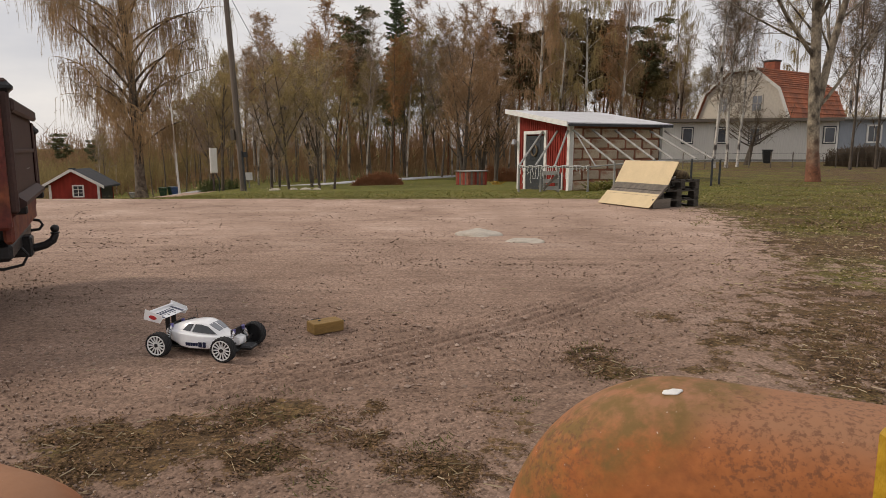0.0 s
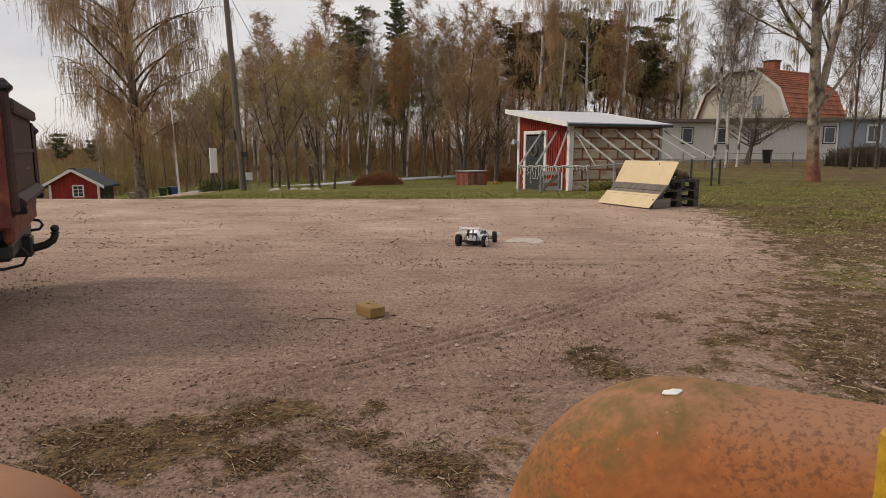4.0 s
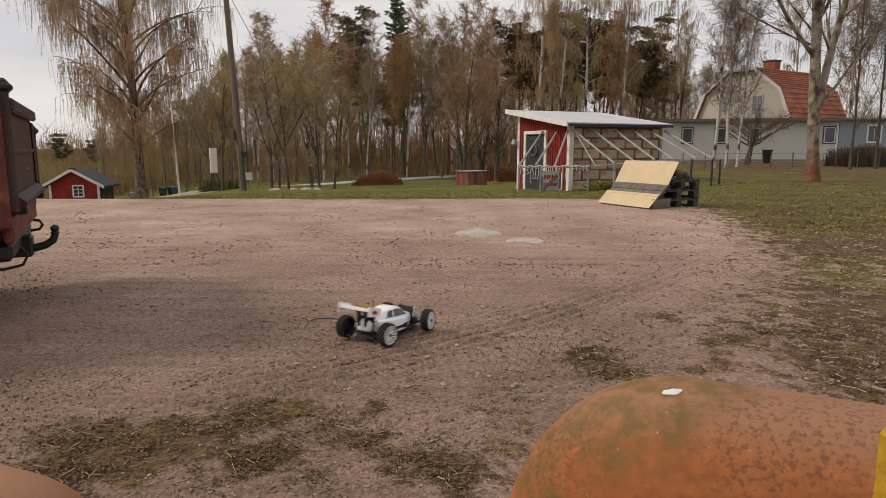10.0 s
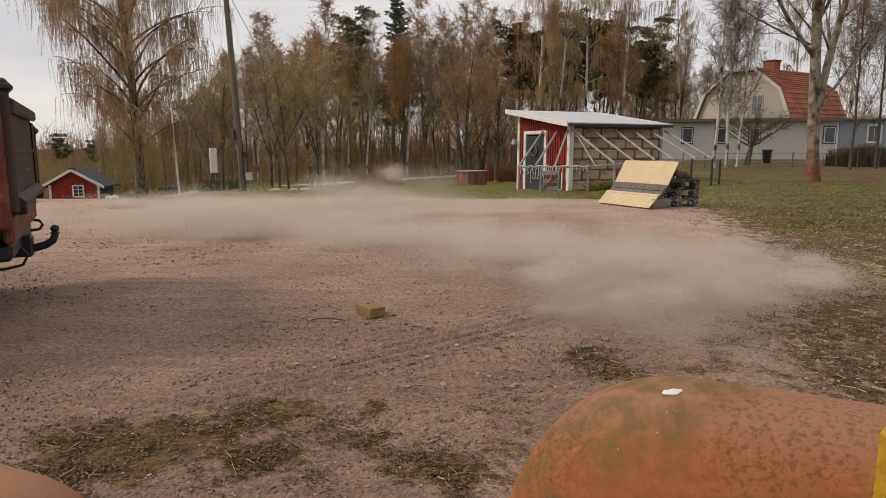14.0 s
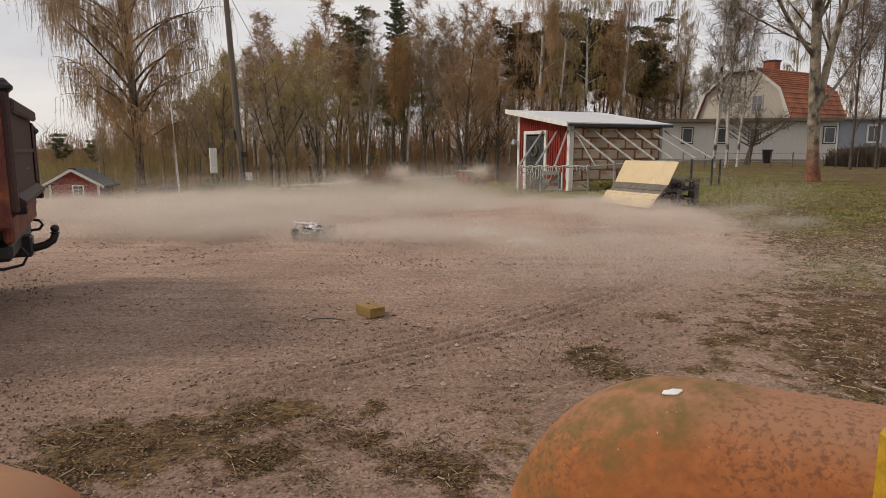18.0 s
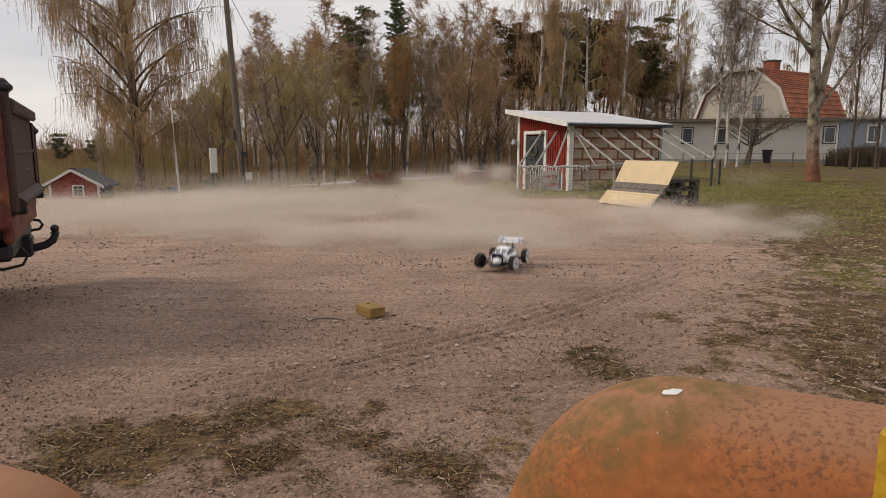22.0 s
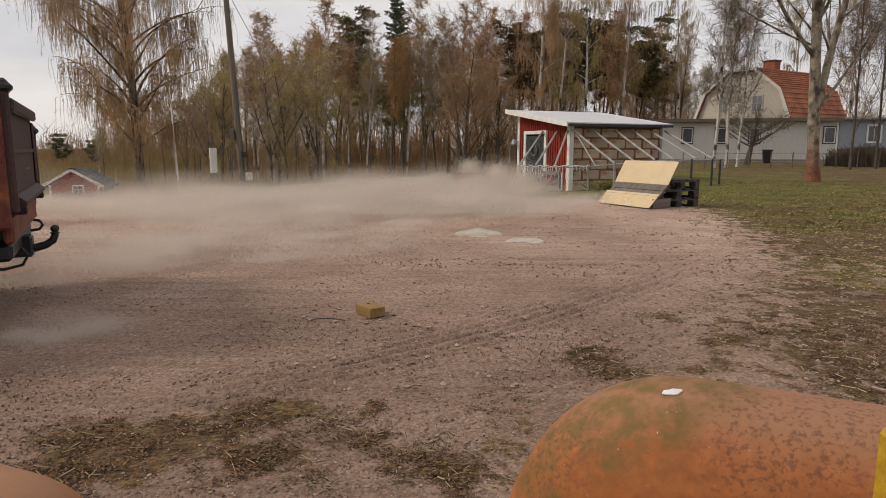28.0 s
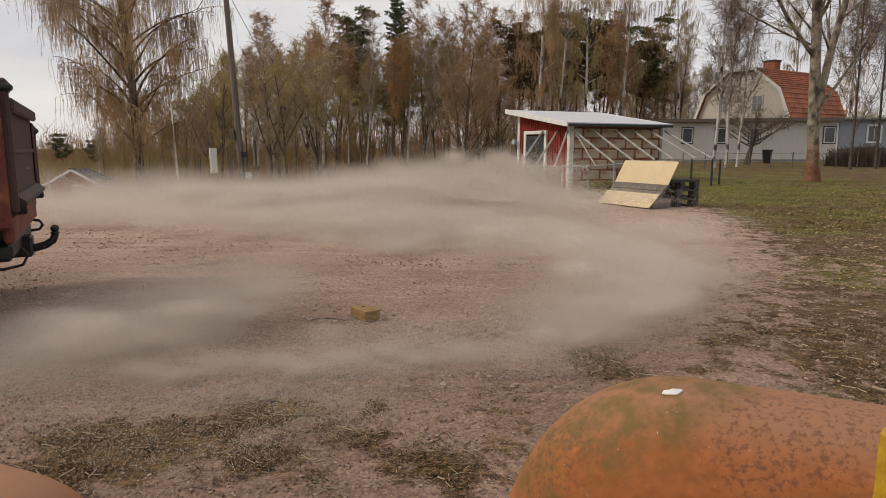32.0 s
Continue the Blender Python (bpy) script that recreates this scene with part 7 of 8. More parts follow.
def motions():
    path = [
        (0, -1.09, 2.91, 0, 0, 0, 347), (0.4, -1.08, 2.92, 0, 0, 0, 347), (0.7, -1.05, 2.93, 0, 0, 0, 351), (0.9, -0.91, 2.92, 0, 0, 0, 360), (1, -0.81, 2.99, 0, 0, 0, 371),
        (1.1, -0.71, 3.03, 0, 0, 0, 378), (1.2, -0.61, 3.09, 0, 0, 0, 380), (1.3, -0.54, 3.12, 0, 0, 0, 396), (1.4, -0.46, 3.23, 0, 0, 0, 403), (1.5, -0.39, 3.33, 0, 0, 0, 411),
        (1.6, -0.33, 3.45, 0, 0, 0, 420), (1.7, -0.29, 3.57, 0, 0, 0, 432), (1.8, -0.27, 3.67, 0, 0, 0, 442), (1.9, -0.27, 3.79, 0, 0, 0, 446), (2, -0.26, 3.93, 0, 0, 0, 442),
        (2.1, -0.27, 4.08, 0, 0, 0, 445), (2.2, -0.27, 4.17, 0, 0, 0, 448), (2.4, -0.28, 4.41, 0, 0, 0, 453), (2.6, -0.26, 4.67, 0, 0, 0, 447), (2.8, -0.23, 4.93, 0, 0, 0, 445),
        (3, -0.17, 5.19, 0, 0, 0, 440), (3.2, -0.08, 5.44, 0, 0, 0, 430), (3.4, 0.07, 5.70, 0, 0, 0, 413), (3.5, 0.14, 5.77, 0, 0, 0, 408), (3.9, 0.33, 6.15, 0, 0, 0, 420),
        (4.3, 0.30, 6.70, 0, 0, 0, 470), (4.7, -0.10, 7.10, 0, 0, 0, 520), (5.1, -0.72, 7.00, 0, 0, 0, 565), (5.5, -1.18, 6.54, 0, 0, 0, 600), (5.7, -1.31, 6.36, 0, 0, 0, 607),
        (5.9, -1.36, 6.10, 0, 0, 0, 616), (6.1, -1.38, 5.85, 0, 0, 0, 622), (6.3, -1.38, 5.57, 0, 0, 0, 622), (6.5, -1.38, 5.33, 0, 0, 0, 621), (6.7, -1.41, 5.00, 0, 0, 0, 616),
        (7, -1.48, 4.66, 0, 0, 0, 614), (7.2, -1.51, 4.39, 0, 0, 0, 617), (7.4, -1.57, 4.16, 0, 0, 0, 613), (7.6, -1.62, 3.95, 0, 0, 0, 612), (7.8, -1.66, 3.71, 0, 0, 0, 613),
        (8, -1.70, 3.50, 0, 0, 0, 619), (8.2, -1.72, 3.30, 0, 0, 0, 627), (8.4, -1.65, 3.08, 0, 0, 0, 642), (8.6, -1.57, 2.94, 0, 0, 0, 657), (8.8, -1.40, 2.78, 0, 0, 0, 673),
        (9, -1.22, 2.69, 0, 0, 0, 694), (9.2, -0.99, 2.67, 0, 0, 0, 710), (9.4, -0.75, 2.71, 0, 0, 0, 728), (9.6, -0.54, 2.82, 0, 0, 0, 745), (9.8, -0.38, 2.98, 0, 0, 0, 758),
        (10, -0.28, 3.18, 0, 0, 0, 776), (10.1, -0.21, 3.34, 0, 0, 0, 784), (10.2, -0.14, 3.55, 0, 0, 0, 807), (10.3, -0.11, 3.80, 0, 0, 0, 826), (10.4, -0.13, 4.11, 0, 0, 0, 845),
        (10.5, -0.21, 4.53, 0, 0, 0, 859), (10.6, -0.35, 4.89, 0, 0, 0, 863), (10.7, -0.55, 5.21, 0, 0, 0, 864), (10.8, -0.81, 5.60, 0, 0, 0, 860), (10.9, -1.07, 5.93, 0, 0, 0, 815),
        (11, -1.35, 6.56, 0, 0, 0, 770), (11.1, -1.52, 7.08, 0, 0, 0, 740), (11.2, -1.55, 7.61, 0, 0, 0, 745), (11.3, -1.55, 8.00, 0, 0, 0, 740), (11.4, -1.49, 8.32, 0, 0, 0, 750),
        (11.5, -1.49, 8.79, 0, 0, 0, 800), (11.6, -1.45, 9.18, 0, 0, 0, 860), (11.8, -1.72, 9.89, 0, 0, 0, 890), (12, -1.92, 9.89, 0, 0, 0, 900), (12.3, -2.56, 10.23, 0, 0, 0, 905),
        (12.6, -3.37, 10.23, 0, 0, 0, 903), (12.9, -4.15, 10.23, 0, 0, 0, 900), (13.2, -4.65, 10.23, 0, 0, 0, 910), (13.5, -4.99, 10.23, 0, 0, 0, 950), (13.8, -5.02, 10.06, 0, 0, 0, 1030),
        (14.1, -4.80, 10.06, 0, 0, 0, 1080), (14.5, -3.86, 9.89, 0, 0, 0, 1080), (15, -1.99, 10.19, 0, 0, 0, 1082), (15.5, 0.42, 10.39, 0, 0, 0, 1080), (15.9, 1.95, 10.39, 0, 0, 0, 1070),
        (16.2, 2.45, 9.81, 0, 0, 0, 1010), (16.5, 1.89, 8.45, 0, 0, 0, 925), (16.6, 1.89, 8.24, 0, 0, 0, 915), (16.7, 1.78, 7.85, 0, 0, 0, 910), (16.8, 1.59, 7.41, 0, 0, 0, 907),
        (16.9, 1.36, 7.01, 0, 0, 0, 904), (17, 1.14, 6.87, 0, 0, 0, 900), (17.2, 0.70, 6.53, 0.05, 0, -6, 910), (17.4, 0.23, 6.28, 0, 0, 0, 906), (17.6, -0.39, 6.28, 0, 0, 0, 898),
        (17.8, -0.91, 6.40, 0, 0, 0, 840), (18, -1.35, 6.73, 0, 0, 0, 797), (18.2, -1.62, 7.49, 0, 0, 0, 740), (18.4, -1.60, 8.04, 0, 0, 0, 722), (18.6, -1.38, 8.56, 0, 0, 0, 730),
        (18.8, -1.13, 9.68, 0, 0, 0, 745), (19, -1.09, 10.61, 0, 0, 0, 780), (19.2, -1.24, 10.36, 0, 0, 0, 870), (19.5, -1.61, 10.52, 0, 0, 0, 885), (19.65, -1.74, 10.45, 0, 0, 0, 930),
        (19.8, -1.84, 10.36, 0, 0, 0, 990), (20.1, -1.96, 10.20, 0, 0, 0, 1080), (20.4, -1.62, 10.05, 0, 0, 0, 1080), (20.7, -1.09, 10.20, 0, 0, 0, 1065), (21, -0.53, 9.75, 0, 0, 0, 1020),
        (21.2, -0.19, 9.34, 0, 0, 0, 1005), (21.4, 0.15, 8.61, 0, 0, 0, 1000), (21.6, 0.35, 7.62, 0, 0, 0, 998), (21.7, 0.42, 7.29, 0.06, 0, 4, 997), (21.8, 0.45, 6.62, 0.16, -22, 2, 985),
        (21.9, 0.48, 5.70, 0.15, -20, 14, 982), (22, 0.47, 5.00, 0.02, 0, 0, 968), (22.1, 0.40, 4.42, 0, 0, 0, 957), (22.2, 0.32, 4.03, 0, 0, 0, 941), (22.3, 0.18, 3.55, 0, 0, 0, 932),
        (22.4, 0.03, 3.22, 0, 0, 0, 924), (22.5, -0.10, 2.96, 0, 0, 0, 914), (22.6, -0.24, 2.76, 0, 0, 0, 909), (22.7, -0.36, 2.66, 0, 0, 0, 909), (22.8, -0.52, 2.57, 0, 0, 0, 902),
        (22.9, -0.74, 2.54, 0, 0, 0, 894), (23, -0.91, 2.53, 0, 0, 0, 878), (23.1, -1.11, 2.62, 0, 0, 0, 867), (23.2, -1.28, 2.70, 0, 0, 0, 860), (23.3, -1.46, 2.85, 0, 0, 0, 850),
        (23.4, -1.63, 3.10, 0, 0, 0, 839), (23.5, -1.75, 3.31, 0, 0, 0, 831), (23.6, -1.85, 3.57, 0, 0, 0, 818), (23.7, -1.92, 3.92, 0, 0, 0, 800), (23.8, -2.01, 4.41, 0, 0, 0, 730),
        (24, -1.79, 5.24, 0, 0, 0, 726), (24.2, -1.32, 6.13, 0, 0, 0, 730), (24.4, -0.81, 7.47, 0, 0, 0, 736), (24.6, -0.56, 8.46, 0, 0, 0, 750), (24.8, -0.68, 9.22, 0, 0, 0, 820),
        (25, -1.04, 9.39, 0, 0, 0, 885), (25.2, -1.53, 9.56, 0, 0, 0, 900), (25.5, -2.17, 9.74, 0, 0, 0, 900), (26, -2.94, 9.81, 0, 0, 0, 910), (26.4, -3.35, 9.64, 0, 0, 0, 990),
        (26.9, -2.76, 9.46, 0, 0, 0, 1080), (27.5, -1.77, 10.19, 0, 0, 0, 1082), (28.1, -0.89, 10.33, 0, 0, 0, 1060), (28.3, -0.61, 9.56, 0.12, 10, -50, 1040), (28.5, -0.22, 8.75, 0, 0, 0, 990),
        (28.7, 0.05, 7.94, 0, 0, 0, 925), (28.8, 0.12, 7.62, 0, 0, 0, 915), (29, 0.06, 6.90, 0, 0, 0, 915), (29.2, -0.16, 5.98, 0, 0, 0, 920), (29.4, -0.49, 5.32, 0, 0, 0, 927),
        (29.6, -0.85, 4.56, 0, 0, 0, 975), (29.8, -1.03, 4.03, 0, 0, 0, 1052), (30, -1.00, 3.55, 0, 0, 0, 1080), (30.2, -0.79, 3.36, 0, 0, 0, 1094), (30.4, -0.40, 3.40, 0, 0, 0, 1130),
        (30.6, 0.01, 3.55, 0, 0, 0, 1158), (30.8, 0.41, 3.94, 0, 0, 0, 1144), (31, 0.57, 4.82, 0, 0, 0, 1197), (31.2, 0.49, 5.74, 0, 0, 0, 1255), (31.4, 0.32, 6.70, 0, 0, 0, 1238),
        (31.6, -0.05, 7.25, 0, 0, 0, 1240), (31.8, -0.35, 7.73, 0, 0, 0, 1245), (32, -0.59, 7.97, 0, 0, 0, 1250),
    ]
    walk(CAR, [(t, pose(x, y, z, 0, 0, h) @ pose(0, 0, 0, r, p, 0)) for t, x, y, z, r, p, h in path])
    # wheels: the front pair steers, all four spin
    for w, x, y in WHEELS:
        rows, spin = [], 0.0
        for i in range(len(path) - 1):
            t0, t1 = path[i][0], path[i + 1][0]
            dist = math.hypot(path[i + 1][1] - path[i][1], path[i + 1][2] - path[i][2])
            steer = max(-24, min(24, (path[i + 1][6] - path[i][6]) / max(t1 - t0, 0.05) * 0.16)) if x > 0 else 0
            rows.append((t0, pose(x, y, 0.057, 0, 0, steer) @ pose(0, 0, 0, 0, spin, 0)))
            spin += min(80.0, dist / 0.057 * 57.3)
        rows.append((32.0, pose(x, y, 0.057) @ pose(0, 0, 0, 0, spin, 0)))
        walk(w, rows)
    walk(TIMBER, [(0.0, pose(-0.605, 3.24, 0, 0, 0, 36)), (0.95, pose(-0.605, 3.24, 0, 0, 0, 36)), (1.2, pose(-0.42, 3.40, 0, 0, 0, 25)), (1.4, pose(-0.42, 3.40, 0.02, 10, 15, 40)), (1.55, pose(-0.55, 3.48, 0.02, 20, 30, 40)),
                  (1.7, pose(-0.54, 3.50, 0.04, 30, 60, 30)), (1.8, pose(-0.49, 3.58, 0.09, 10, 85, 20)), (1.95, pose(-0.47, 3.58, 0.09, 10, 95, 10)), (2.1, pose(-0.43, 3.56, 0.05, 10, 60, -20)), (2.25, pose(-0.41, 3.57, 0.0, 0, 20, -40)),
                  (2.32, pose(-0.41, 3.57, 0, 0, 0, -54)), (30.35, pose(-0.41, 3.57, 0, 0, 0, -54)), (30.55, pose(-0.43, 3.50, 0, 0, 0, -54)), (32.0, pose(-0.43, 3.50, 0, 0, 0, -54))])
    # the cat crouches on the pallets, leaps down and runs off over the lawn
    run = [
        (0, 3.73, 10.50, 0.526, -14, 172), (7, 3.73, 10.50, 0.526, -14, 175), (16.05, 3.74, 10.50, 0.526, -14, 172), (16.2, 3.77, 10.50, 0.535, -14, 235), (16.33, 3.83, 10.50, 0.554, -18, 300),
        (16.42, 3.89, 10.45, 0.564, -12, 345), (16.5, 4.00, 10.40, 0.477, 28, 360), (16.6, 4.13, 10.30, 0.321, 52, 360), (16.7, 4.24, 10.25, 0.209, 34, 360), (16.8, 4.37, 10.20, 0.159, 8, 358),
        (16.9, 4.63, 10.20, 0.159, 2, 358), (17, 4.95, 10.20, 0.168, -6, 358), (17.1, 5.25, 10.20, 0.159, 4, 358), (17.2, 5.67, 10.20, 0.177, 1, 358), (17.3, 6.09, 10.20, 0.177, -6, 358),
        (17.4, 6.44, 10.20, 0.168, 4, 358), (17.5, 6.78, 10.20, 0.186, 1, 358), (17.65, 7.37, 10.20, 0.186, -5, 358), (17.8, 8.03, 10.20, 0.186, 2, 358), (18.2, 9.01, 10.20, 0.186, 0, 358),
        (32, 9.01, 10.20, 0.186, 0, 358),
    ]
    walk(CAT, [(t, pose(x, y, z, 0, p, turn)) for t, x, y, z, p, turn in run])
    stride = [(0.0, -78, -78), (16.2, -78, -78), (16.42, -30, 20), (16.5, -40, 62), (16.6, -30, 55), (16.7, -32, 20), (16.8, 10, -30), (16.9, -58, 58), (17.05, 35, -40), (17.2, -58, 60), (17.35, 35, -40), (17.5, -58, 60), (17.65, 35, -40), (17.8, -50, 50), (18.2, 0, 0), (32.0, 0, 0)]
    for i, (leg, x, y) in enumerate(CAT_LEGS):
        walk(leg, [(t, pose(x, y, -0.028, 0, (f if i < 2 else h) + (7 if i % 2 else -7) * (t > 16.3), 0)) for t, f, h in stride])
    walk(CAT_HEAD, [(0.0, pose(0.215, 0, 0.062, 0, 8, 0)), (3.0, pose(0.215, 0, 0.062, 0, 8, 20)), (6.0, pose(0.215, 0, 0.062, 0, 5, -15)), (9.5, pose(0.215, 0, 0.062, 0, 8, 10)), (12.0, pose(0.215, 0, 0.062, 0, 8, -20)), (16.0, pose(0.215, 0, 0.062, 0, 5, 10)), (16.5, pose(0.225, 0, 0.050)), (32.0, pose(0.225, 0, 0.050))])
    walk(CAT_TAIL, [(0.0, pose(-0.205, 0, 0.0, 0, -18, 55)), (16.2, pose(-0.205, 0, 0.0, 0, -18, 55)), (16.5, pose(-0.205, 0, 0.015, 0, 10, 0)), (16.9, pose(-0.205, 0, 0.015, 0, -25, 0)), (17.2, pose(-0.205, 0, 0.015, 0, -20, 0)), (32.0, pose(-0.205, 0, 0.015, 0, -20, 0))])
    for i, t in enumerate((9.95, 10.1, 10.2, 10.3, 10.4, 10.5, 22.2, 22.35, 22.5, 22.65, 22.8, 22.95, 23.1, 23.4, 23.6, 29.5, 29.65, 29.8, 29.9, 30.0, 30.15, 30.3, 30.45, 30.6, 30.7, 30.8, 30.9, 31.0, 31.15)):
        throw(path, t, i)
    puff(10.1, -0.25, 3.30, "wisp", 0.17, -0.13, 0, 1)
    puff(10.2, -0.04, 3.53, "small", 0.24, -0.14, 0, 2)
    puff(10.3, 0.06, 3.94, "small", 0.41, -0.18, 0.02, 4)
    puff(10.35, 0.06, 4.46, "near", 0.61, -0.32, 0.05, 7)
    puff(10.4, 0.57, 4.36, "near", 0.37, -0.52, 0.05, 4)
    puff(10.45, 0.19, 4.77, "middle", 0.83, -0.65, 0.05, 5.5)
    puff(10.5, 0.30, 5.12, "middle", 0.79, -0.41, 0.08, 7)
    puff(10.5, 0.64, 4.66, "near", 0.38, -0.45, 0.06, 4)
    puff(10.55, 0.32, 4.77, "middle", 0.43, -0.42, 0.05, 5)
    puff(10.6, 0.27, 5.53, "middle", 0.57, -0.41, 0.05, 6)
    puff(10.65, 0.46, 4.46, "near", 0.39, -0.46, 0.04, 4)
    puff(10.7, 0.03, 6.01, "middle", 0.39, -0.30, 0.05, 6)
    puff(10.45, 0.75, 4.40, "near", 0.50, -0.35, 0.06, 5)
    puff(10.55, 0.20, 5.00, "middle", 0.50, -0.30, 0.05, 6)
    puff(10.7, -0.10, 5.60, "middle", 0.40, -0.20, 0.05, 6)
    puff(10.75, 0.41, 5.39, "middle", 1.06, -0.80, 0.08, 6)
    puff(10.85, -0.47, 6.38, "middle", 0.28, -0.23, 0.05, 6)
    puff(10.95, -0.80, 6.79, "middle", 0.06, -0.26, 0, 6)
    puff(11.1, -1.19, 7.01, "low", -0.33, -0.09, 0, 7)
    puff(11.2, -1.34, 7.52, "low", -0.90, -0.22, 0.05, 12)
    puff(11.3, -1.51, 8.09, "low", -0.61, -0.19, 0.1, 12)
    puff(11.5, -1.25, 8.76, "low", -0.35, -0.13, 0.1)
    puff(11.7, -0.75, 9.14, "large", -0.22, 0.20, 0, 10)
    puff(12, -1.23, 9.81, "tall", 0.24, 0.36, 0, 9)
    puff(11.05, -1.45, 6.85, "middle", -0.45, -0.12, 0.04, 9)
    puff(11.15, -1.75, 7.25, "large", -0.50, -0.10, 0, 9)
    puff(11.25, -1.15, 7.75, "low", -0.55, -0.10, 0.05, 9)
    puff(11.4, -1.10, 8.40, "low", -0.20, -0.05, 0.1, 10)
    puff(11.6, -0.30, 8.90, "low", 0.10, 0.05, 0.1, 10)
    puff(12.6, 1.45, 4.46, "thin", 0.20, -0.06, 0.1, 8)
    puff(12.7, -2.89, 9.64, "low", -0.24, -0.21, 0.1)
    puff(13.2, -3.88, 9.81, "low", -0.34, -0.52, 0.1)
    puff(14, -4.14, 9.81, "large", -0.42, -0.79, 0, 10)
    puff(14.5, 1.88, 4.88, "thin", 0.21, -0.14, 0.1, 7)
    puff(14.8, -2.60, 9.81, "large", 0.03, -0.32, 0, 9)
    puff(15.4, -0.21, 10.00, "large", 0.16, -0.12, 0)
    puff(15.7, 0.85, 10.19, "tall", -0.25, 0.67, 0, 9)
    puff(16.1, 1.95, 9.46, "low", 0.35, -0.57, 0.1, 6)
    puff(16.3, -1.99, 10.19, "bank", -0.76, 0.12, 0, 5)
    puff(16.6, 2.00, 8.28, "low", 0.46, -0.70, 0, 6)
    puff(16.8, 2.50, 7.79, "thin", 0.33, -0.34, 0.1, 6)
    puff(17.5, 0.09, 6.45, "low", 0.14, -0.10, 0, 8)
    puff(17.6, 0.67, 6.58, "thin", 0.35, -0.08, 0.05, 6)
    puff(17.9, -0.83, 6.58, "low", -0.05, -0.13, 0, 7)
    puff(18.1, -1.34, 7.16, "low", -0.44, -0.23, 0, 8)
    puff(18.4, -1.53, 7.79, "low", -0.54, -0.17, 0.1)
    puff(18.8, -1.15, 9.14, "low", -0.36, -0.19, 0.1)
    puff(19.2, -1.17, 10.00, "large", -0.01, -0.33, 0.05)
    puff(19.4, -2.39, 10.39, "bank", -0.55, 0.13, 0, 4.5)
    puff(20.2, 0.60, 10.39, "tall", 0.18, 0.13, 0, 8)
    puff(20.8, -0.89, 9.81, "low", 0.24, -0.42, 0.3)
    puff(21.5, 0.40, 8.09, "low", 0.03, -0.19, 0.2, 9)
    puff(21.85, 0.48, 6.38, "middle", 0.25, 0.00, 0.1, 4.5)
    puff(22, 0.52, 5.53, "middle", 0.23, -0.26, 0.08, 4.5)
    puff(22.15, 0.48, 4.66, "middle", 0.26, -0.24, 0.05, 3)
    puff(22.3, 0.30, 3.94, "veil", 0.18, -0.26, 0, 2.2)
    puff(22.4, 0.18, 3.53, "wisp", 0.07, -0.27, 0, 2.2)
    puff(22.5, 0.02, 3.00, "wisp", 0.09, -0.13, 0, 2.2)
    puff(22.55, -0.01, 3.10, "veil", 0.13, -0.21, 0, 2.2)
    puff(22.6, -0.11, 2.75, "wisp", 0.09, -0.13, 0, 2.2)
    puff(22.65, -0.25, 2.61, "wisp", 0.09, -0.16, 0, 2.2)
    puff(22.7, -0.23, 2.75, "veil", 0.11, -0.21, 0, 2.2)
    puff(22.75, -0.37, 2.48, "wisp", 0.07, -0.13, 0, 2.2)
    puff(22.8, -0.22, 10.39, "bank", 0.23, 0.13, 0, 6)
    puff(22.85, -0.49, 2.41, "wisp", 0.04, -0.05, 0, 2.2)
    puff(22.85, -0.48, 2.57, "veil", 0.04, -0.10, 0, 2.2)
    puff(22.9, -0.60, 2.41, "wisp", 0.02, -0.02, 0, 2.2)
    puff(22.2, 0.55, 4.30, "veil", 0.30, -0.25, 0, 4)
    puff(22.35, 0.45, 3.60, "veil", 0.22, -0.25, 0, 3.5)
    puff(22.5, 0.20, 3.00, "veil", 0.15, -0.18, 0, 4)
    puff(22.1, 0.95, 5.30, "low", 0.30, -0.10, 0.05, 4)
    puff(22, 0.70, 6.20, "low", 0.20, 0.05, 0.1, 4.5)
    puff(22.9, 0.10, 9.60, "tall", 0.20, 0.20, 0.1, 9)
    puff(23.4, -1.68, 3.10, "small", -0.05, 0.00, 0, 5)
    puff(23.55, -1.94, 3.53, "near", -0.26, 0.00, 0, 4)
    puff(23.7, -2.20, 4.10, "near", -0.34, 0.11, 0, 4)
    puff(23.9, -2.23, 5.00, "middle", -0.08, -0.07, 0, 6)
    puff(24.1, -1.87, 5.84, "low", -0.09, -0.10, 0, 5)
    puff(24.35, -1.33, 6.79, "low", -0.30, 0.00, 0.05, 7)
    puff(24.6, -0.85, 7.79, "low", -0.08, -0.07, 0.1)
    puff(24.6, -1.48, 10.39, "bank", -0.36, 0.13, 0.05)
    puff(24.9, -0.66, 8.98, "large", 0.15, -0.09, 0.1, 10)
    puff(25.6, -3.59, 10.19, "bank", -0.72, 0.00, 0)
    puff(25.8, -2.18, 9.46, "low", -0.39, -0.39, 0.3)
    puff(26.6, -2.90, 9.14, "large", -0.52, -0.62, 0.05)
    puff(26.9, -0.41, 10.59, "bank", 0.35, 0.13, 0.1)
    puff(27.6, -1.04, 9.64, "large", 0.43, -0.31, 0.2)
    puff(28, -0.37, 9.55, "tall", 0.48, 0.17, 0.15)
    puff(28.1, 0.35, 9.20, "tall", 0.25, 0.15, 0.35)
    puff(28.2, -0.90, 9.20, "large", -0.10, 0.05, 0.2)
    puff(28.4, 0.10, 8.80, "large", -0.05, 0.05, 0.2)
    puff(28.3, -0.55, 9.81, "tall", 0.43, 0.36, 0.35)
    puff(28.5, 0.05, 8.76, "low", 0.15, -0.13, 0.4)
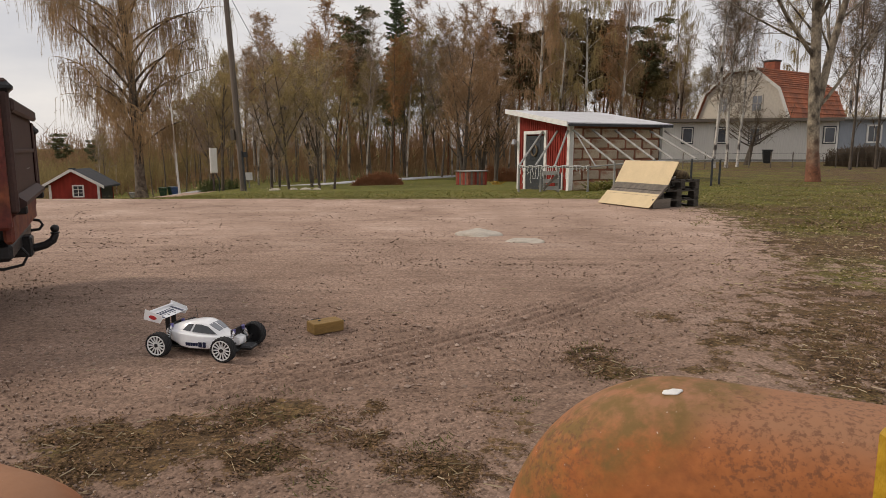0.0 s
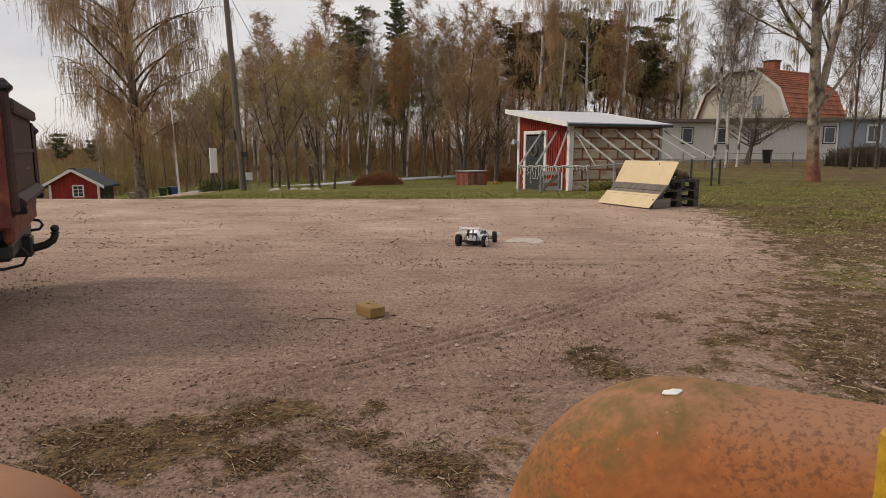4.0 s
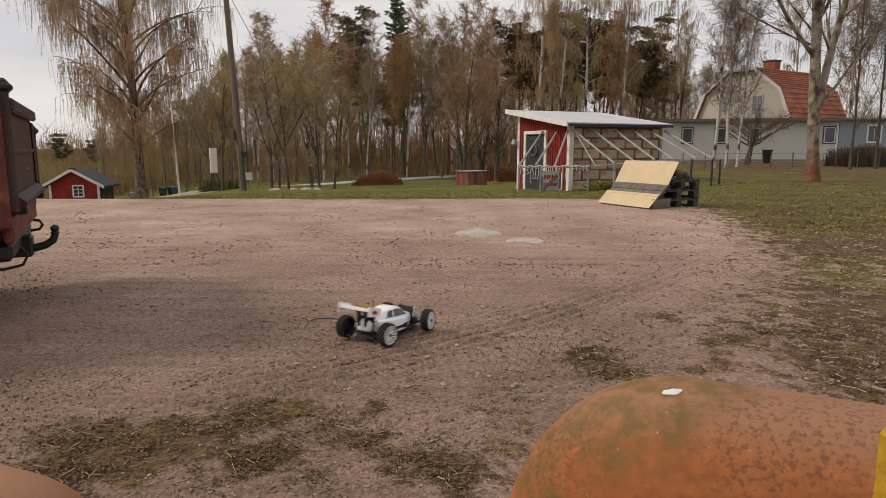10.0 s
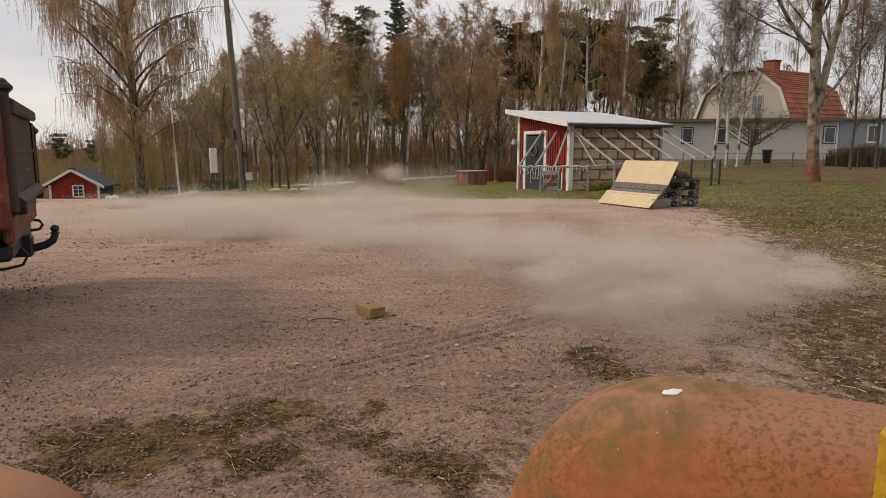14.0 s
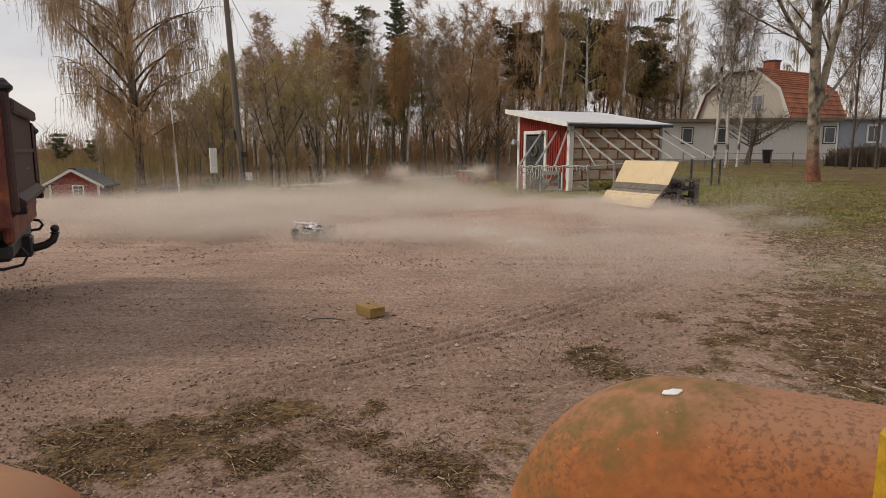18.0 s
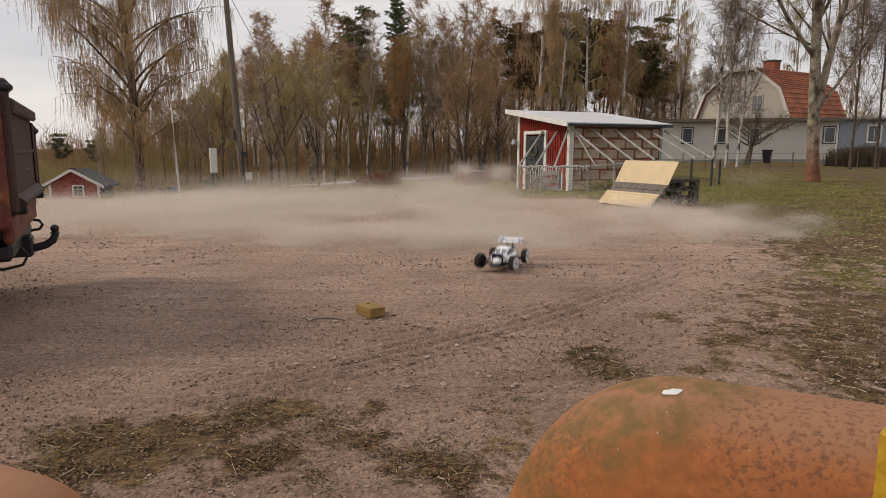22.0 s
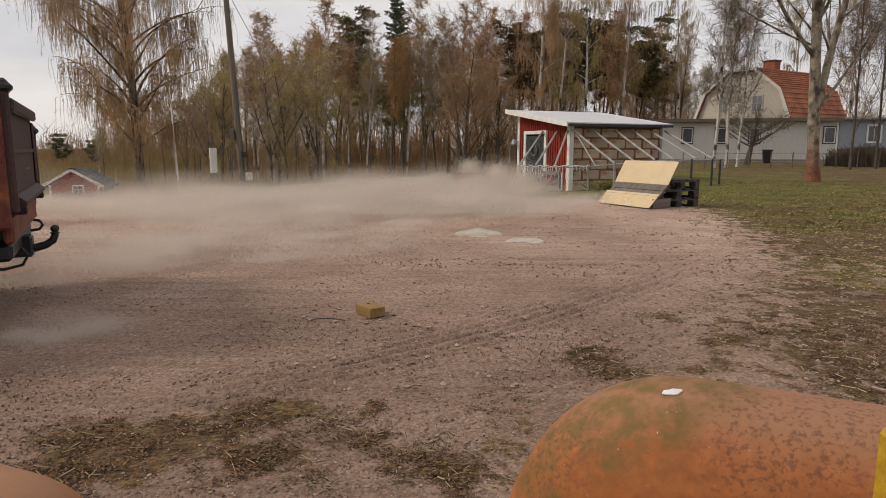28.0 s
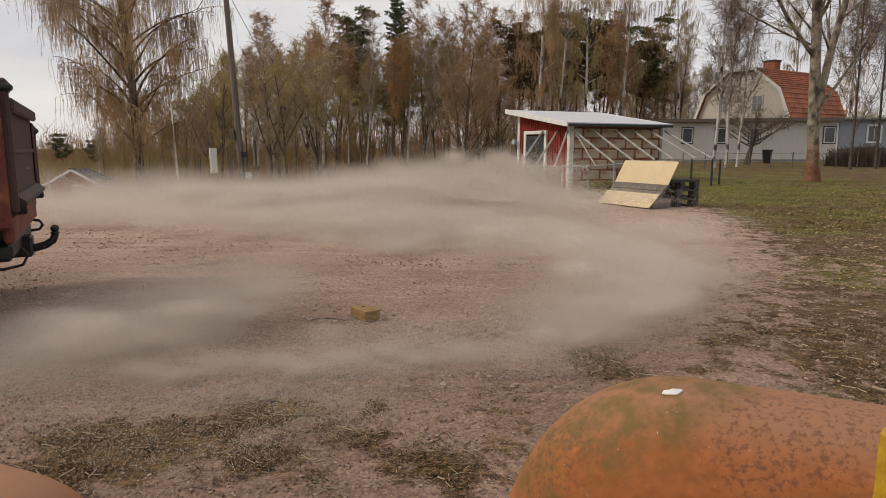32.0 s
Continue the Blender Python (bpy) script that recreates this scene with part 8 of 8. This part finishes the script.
    puff(28.6, -2.03, 10.39, "bank", -0.37, 0.13, 0.12)
    puff(29, 0.46, 9.46, "tall", 0.33, 0.22, 0.2)
    puff(29.2, 0.03, 6.58, "low", 0.04, 0.00, 0)
    puff(29.45, -0.47, 5.68, "middle", 0.02, 0.10, 0)
    puff(30, -1.18, 4.10, "small", -0.07, -0.19, 0)
    puff(30.05, -1.05, 3.25, "near", -0.15, -0.21, 0.02)
    puff(30.15, -1.08, 3.13, "small", -0.14, -0.14, 0)
    puff(30.2, -1.10, 2.91, "near", -0.30, -0.17, 0.05)
    puff(30.25, -1.09, 3.25, "near", -0.16, -0.27, 0.03)
    puff(30, -1.11, 8.83, "large", 0.37, 0.29, 0.2)
    puff(30.25, -1.10, 2.82, "near", -0.44, -0.06, 0.03)
    puff(30.35, -1.04, 2.72, "near", -0.48, -0.20, 0.05)
    puff(30.4, -1.30, 2.91, "near", -0.45, -0.06, 0.03)
    puff(30.45, -0.84, 2.68, "small", -0.14, -0.13, 0)
    puff(30.2, -4.30, 10.19, "bank", -0.67, 0.00, 0.1)
    puff(30.3, -0.66, 2.59, "veil", -0.03, -0.19, 0)
    puff(30.4, -0.48, 2.77, "small", 0.02, -0.16, 0)
    puff(30.5, -0.29, 2.82, "veil", 0.14, -0.21, 0.02)
    puff(30.55, -0.07, 2.86, "small", 0.10, -0.14, 0)
    puff(30.65, 0.33, 3.26, "small", 0.45, -0.26, 0.05)
    puff(30.7, 0.46, 3.44, "near", 0.61, -0.25, 0.08)
    puff(30.75, 0.43, 3.38, "near", 0.47, -0.27, 0.04)
    puff(30.8, 0.72, 3.95, "near", 0.88, -0.43, 0.1)
    puff(30.9, 0.95, 4.51, "middle", 0.82, -0.19, 0.12)
    puff(30.95, 0.98, 4.12, "near", 0.42, -0.79, 0.06)
    puff(31.05, 1.06, 5.24, "middle", 0.78, -0.09, 0.12)
    puff(31.05, 1.07, 4.51, "near", 0.61, -0.92, 0.06)
    puff(31.2, 1.02, 4.97, "middle", 0.64, -0.64, 0.1)
    puff(31.25, 0.63, 6.19, "low", 0.34, 0.00, 0.2)
    puff(30.9, -0.60, 7.40, "large", -0.10, 0.00, 0.15)
    puff(31.1, 0.30, 7.10, "large", 0.15, 0.00, 0.15)
    puff(31.5, -0.20, 6.90, "large", -0.10, 0.00, 0.10)
    puff(31.3, 0.30, 9.46, "bank", 0.12, 0.33, 0.1)
    puff(31.5, 0.41, 7.01, "low", 0.13, 0.15, 0.3)


motions()
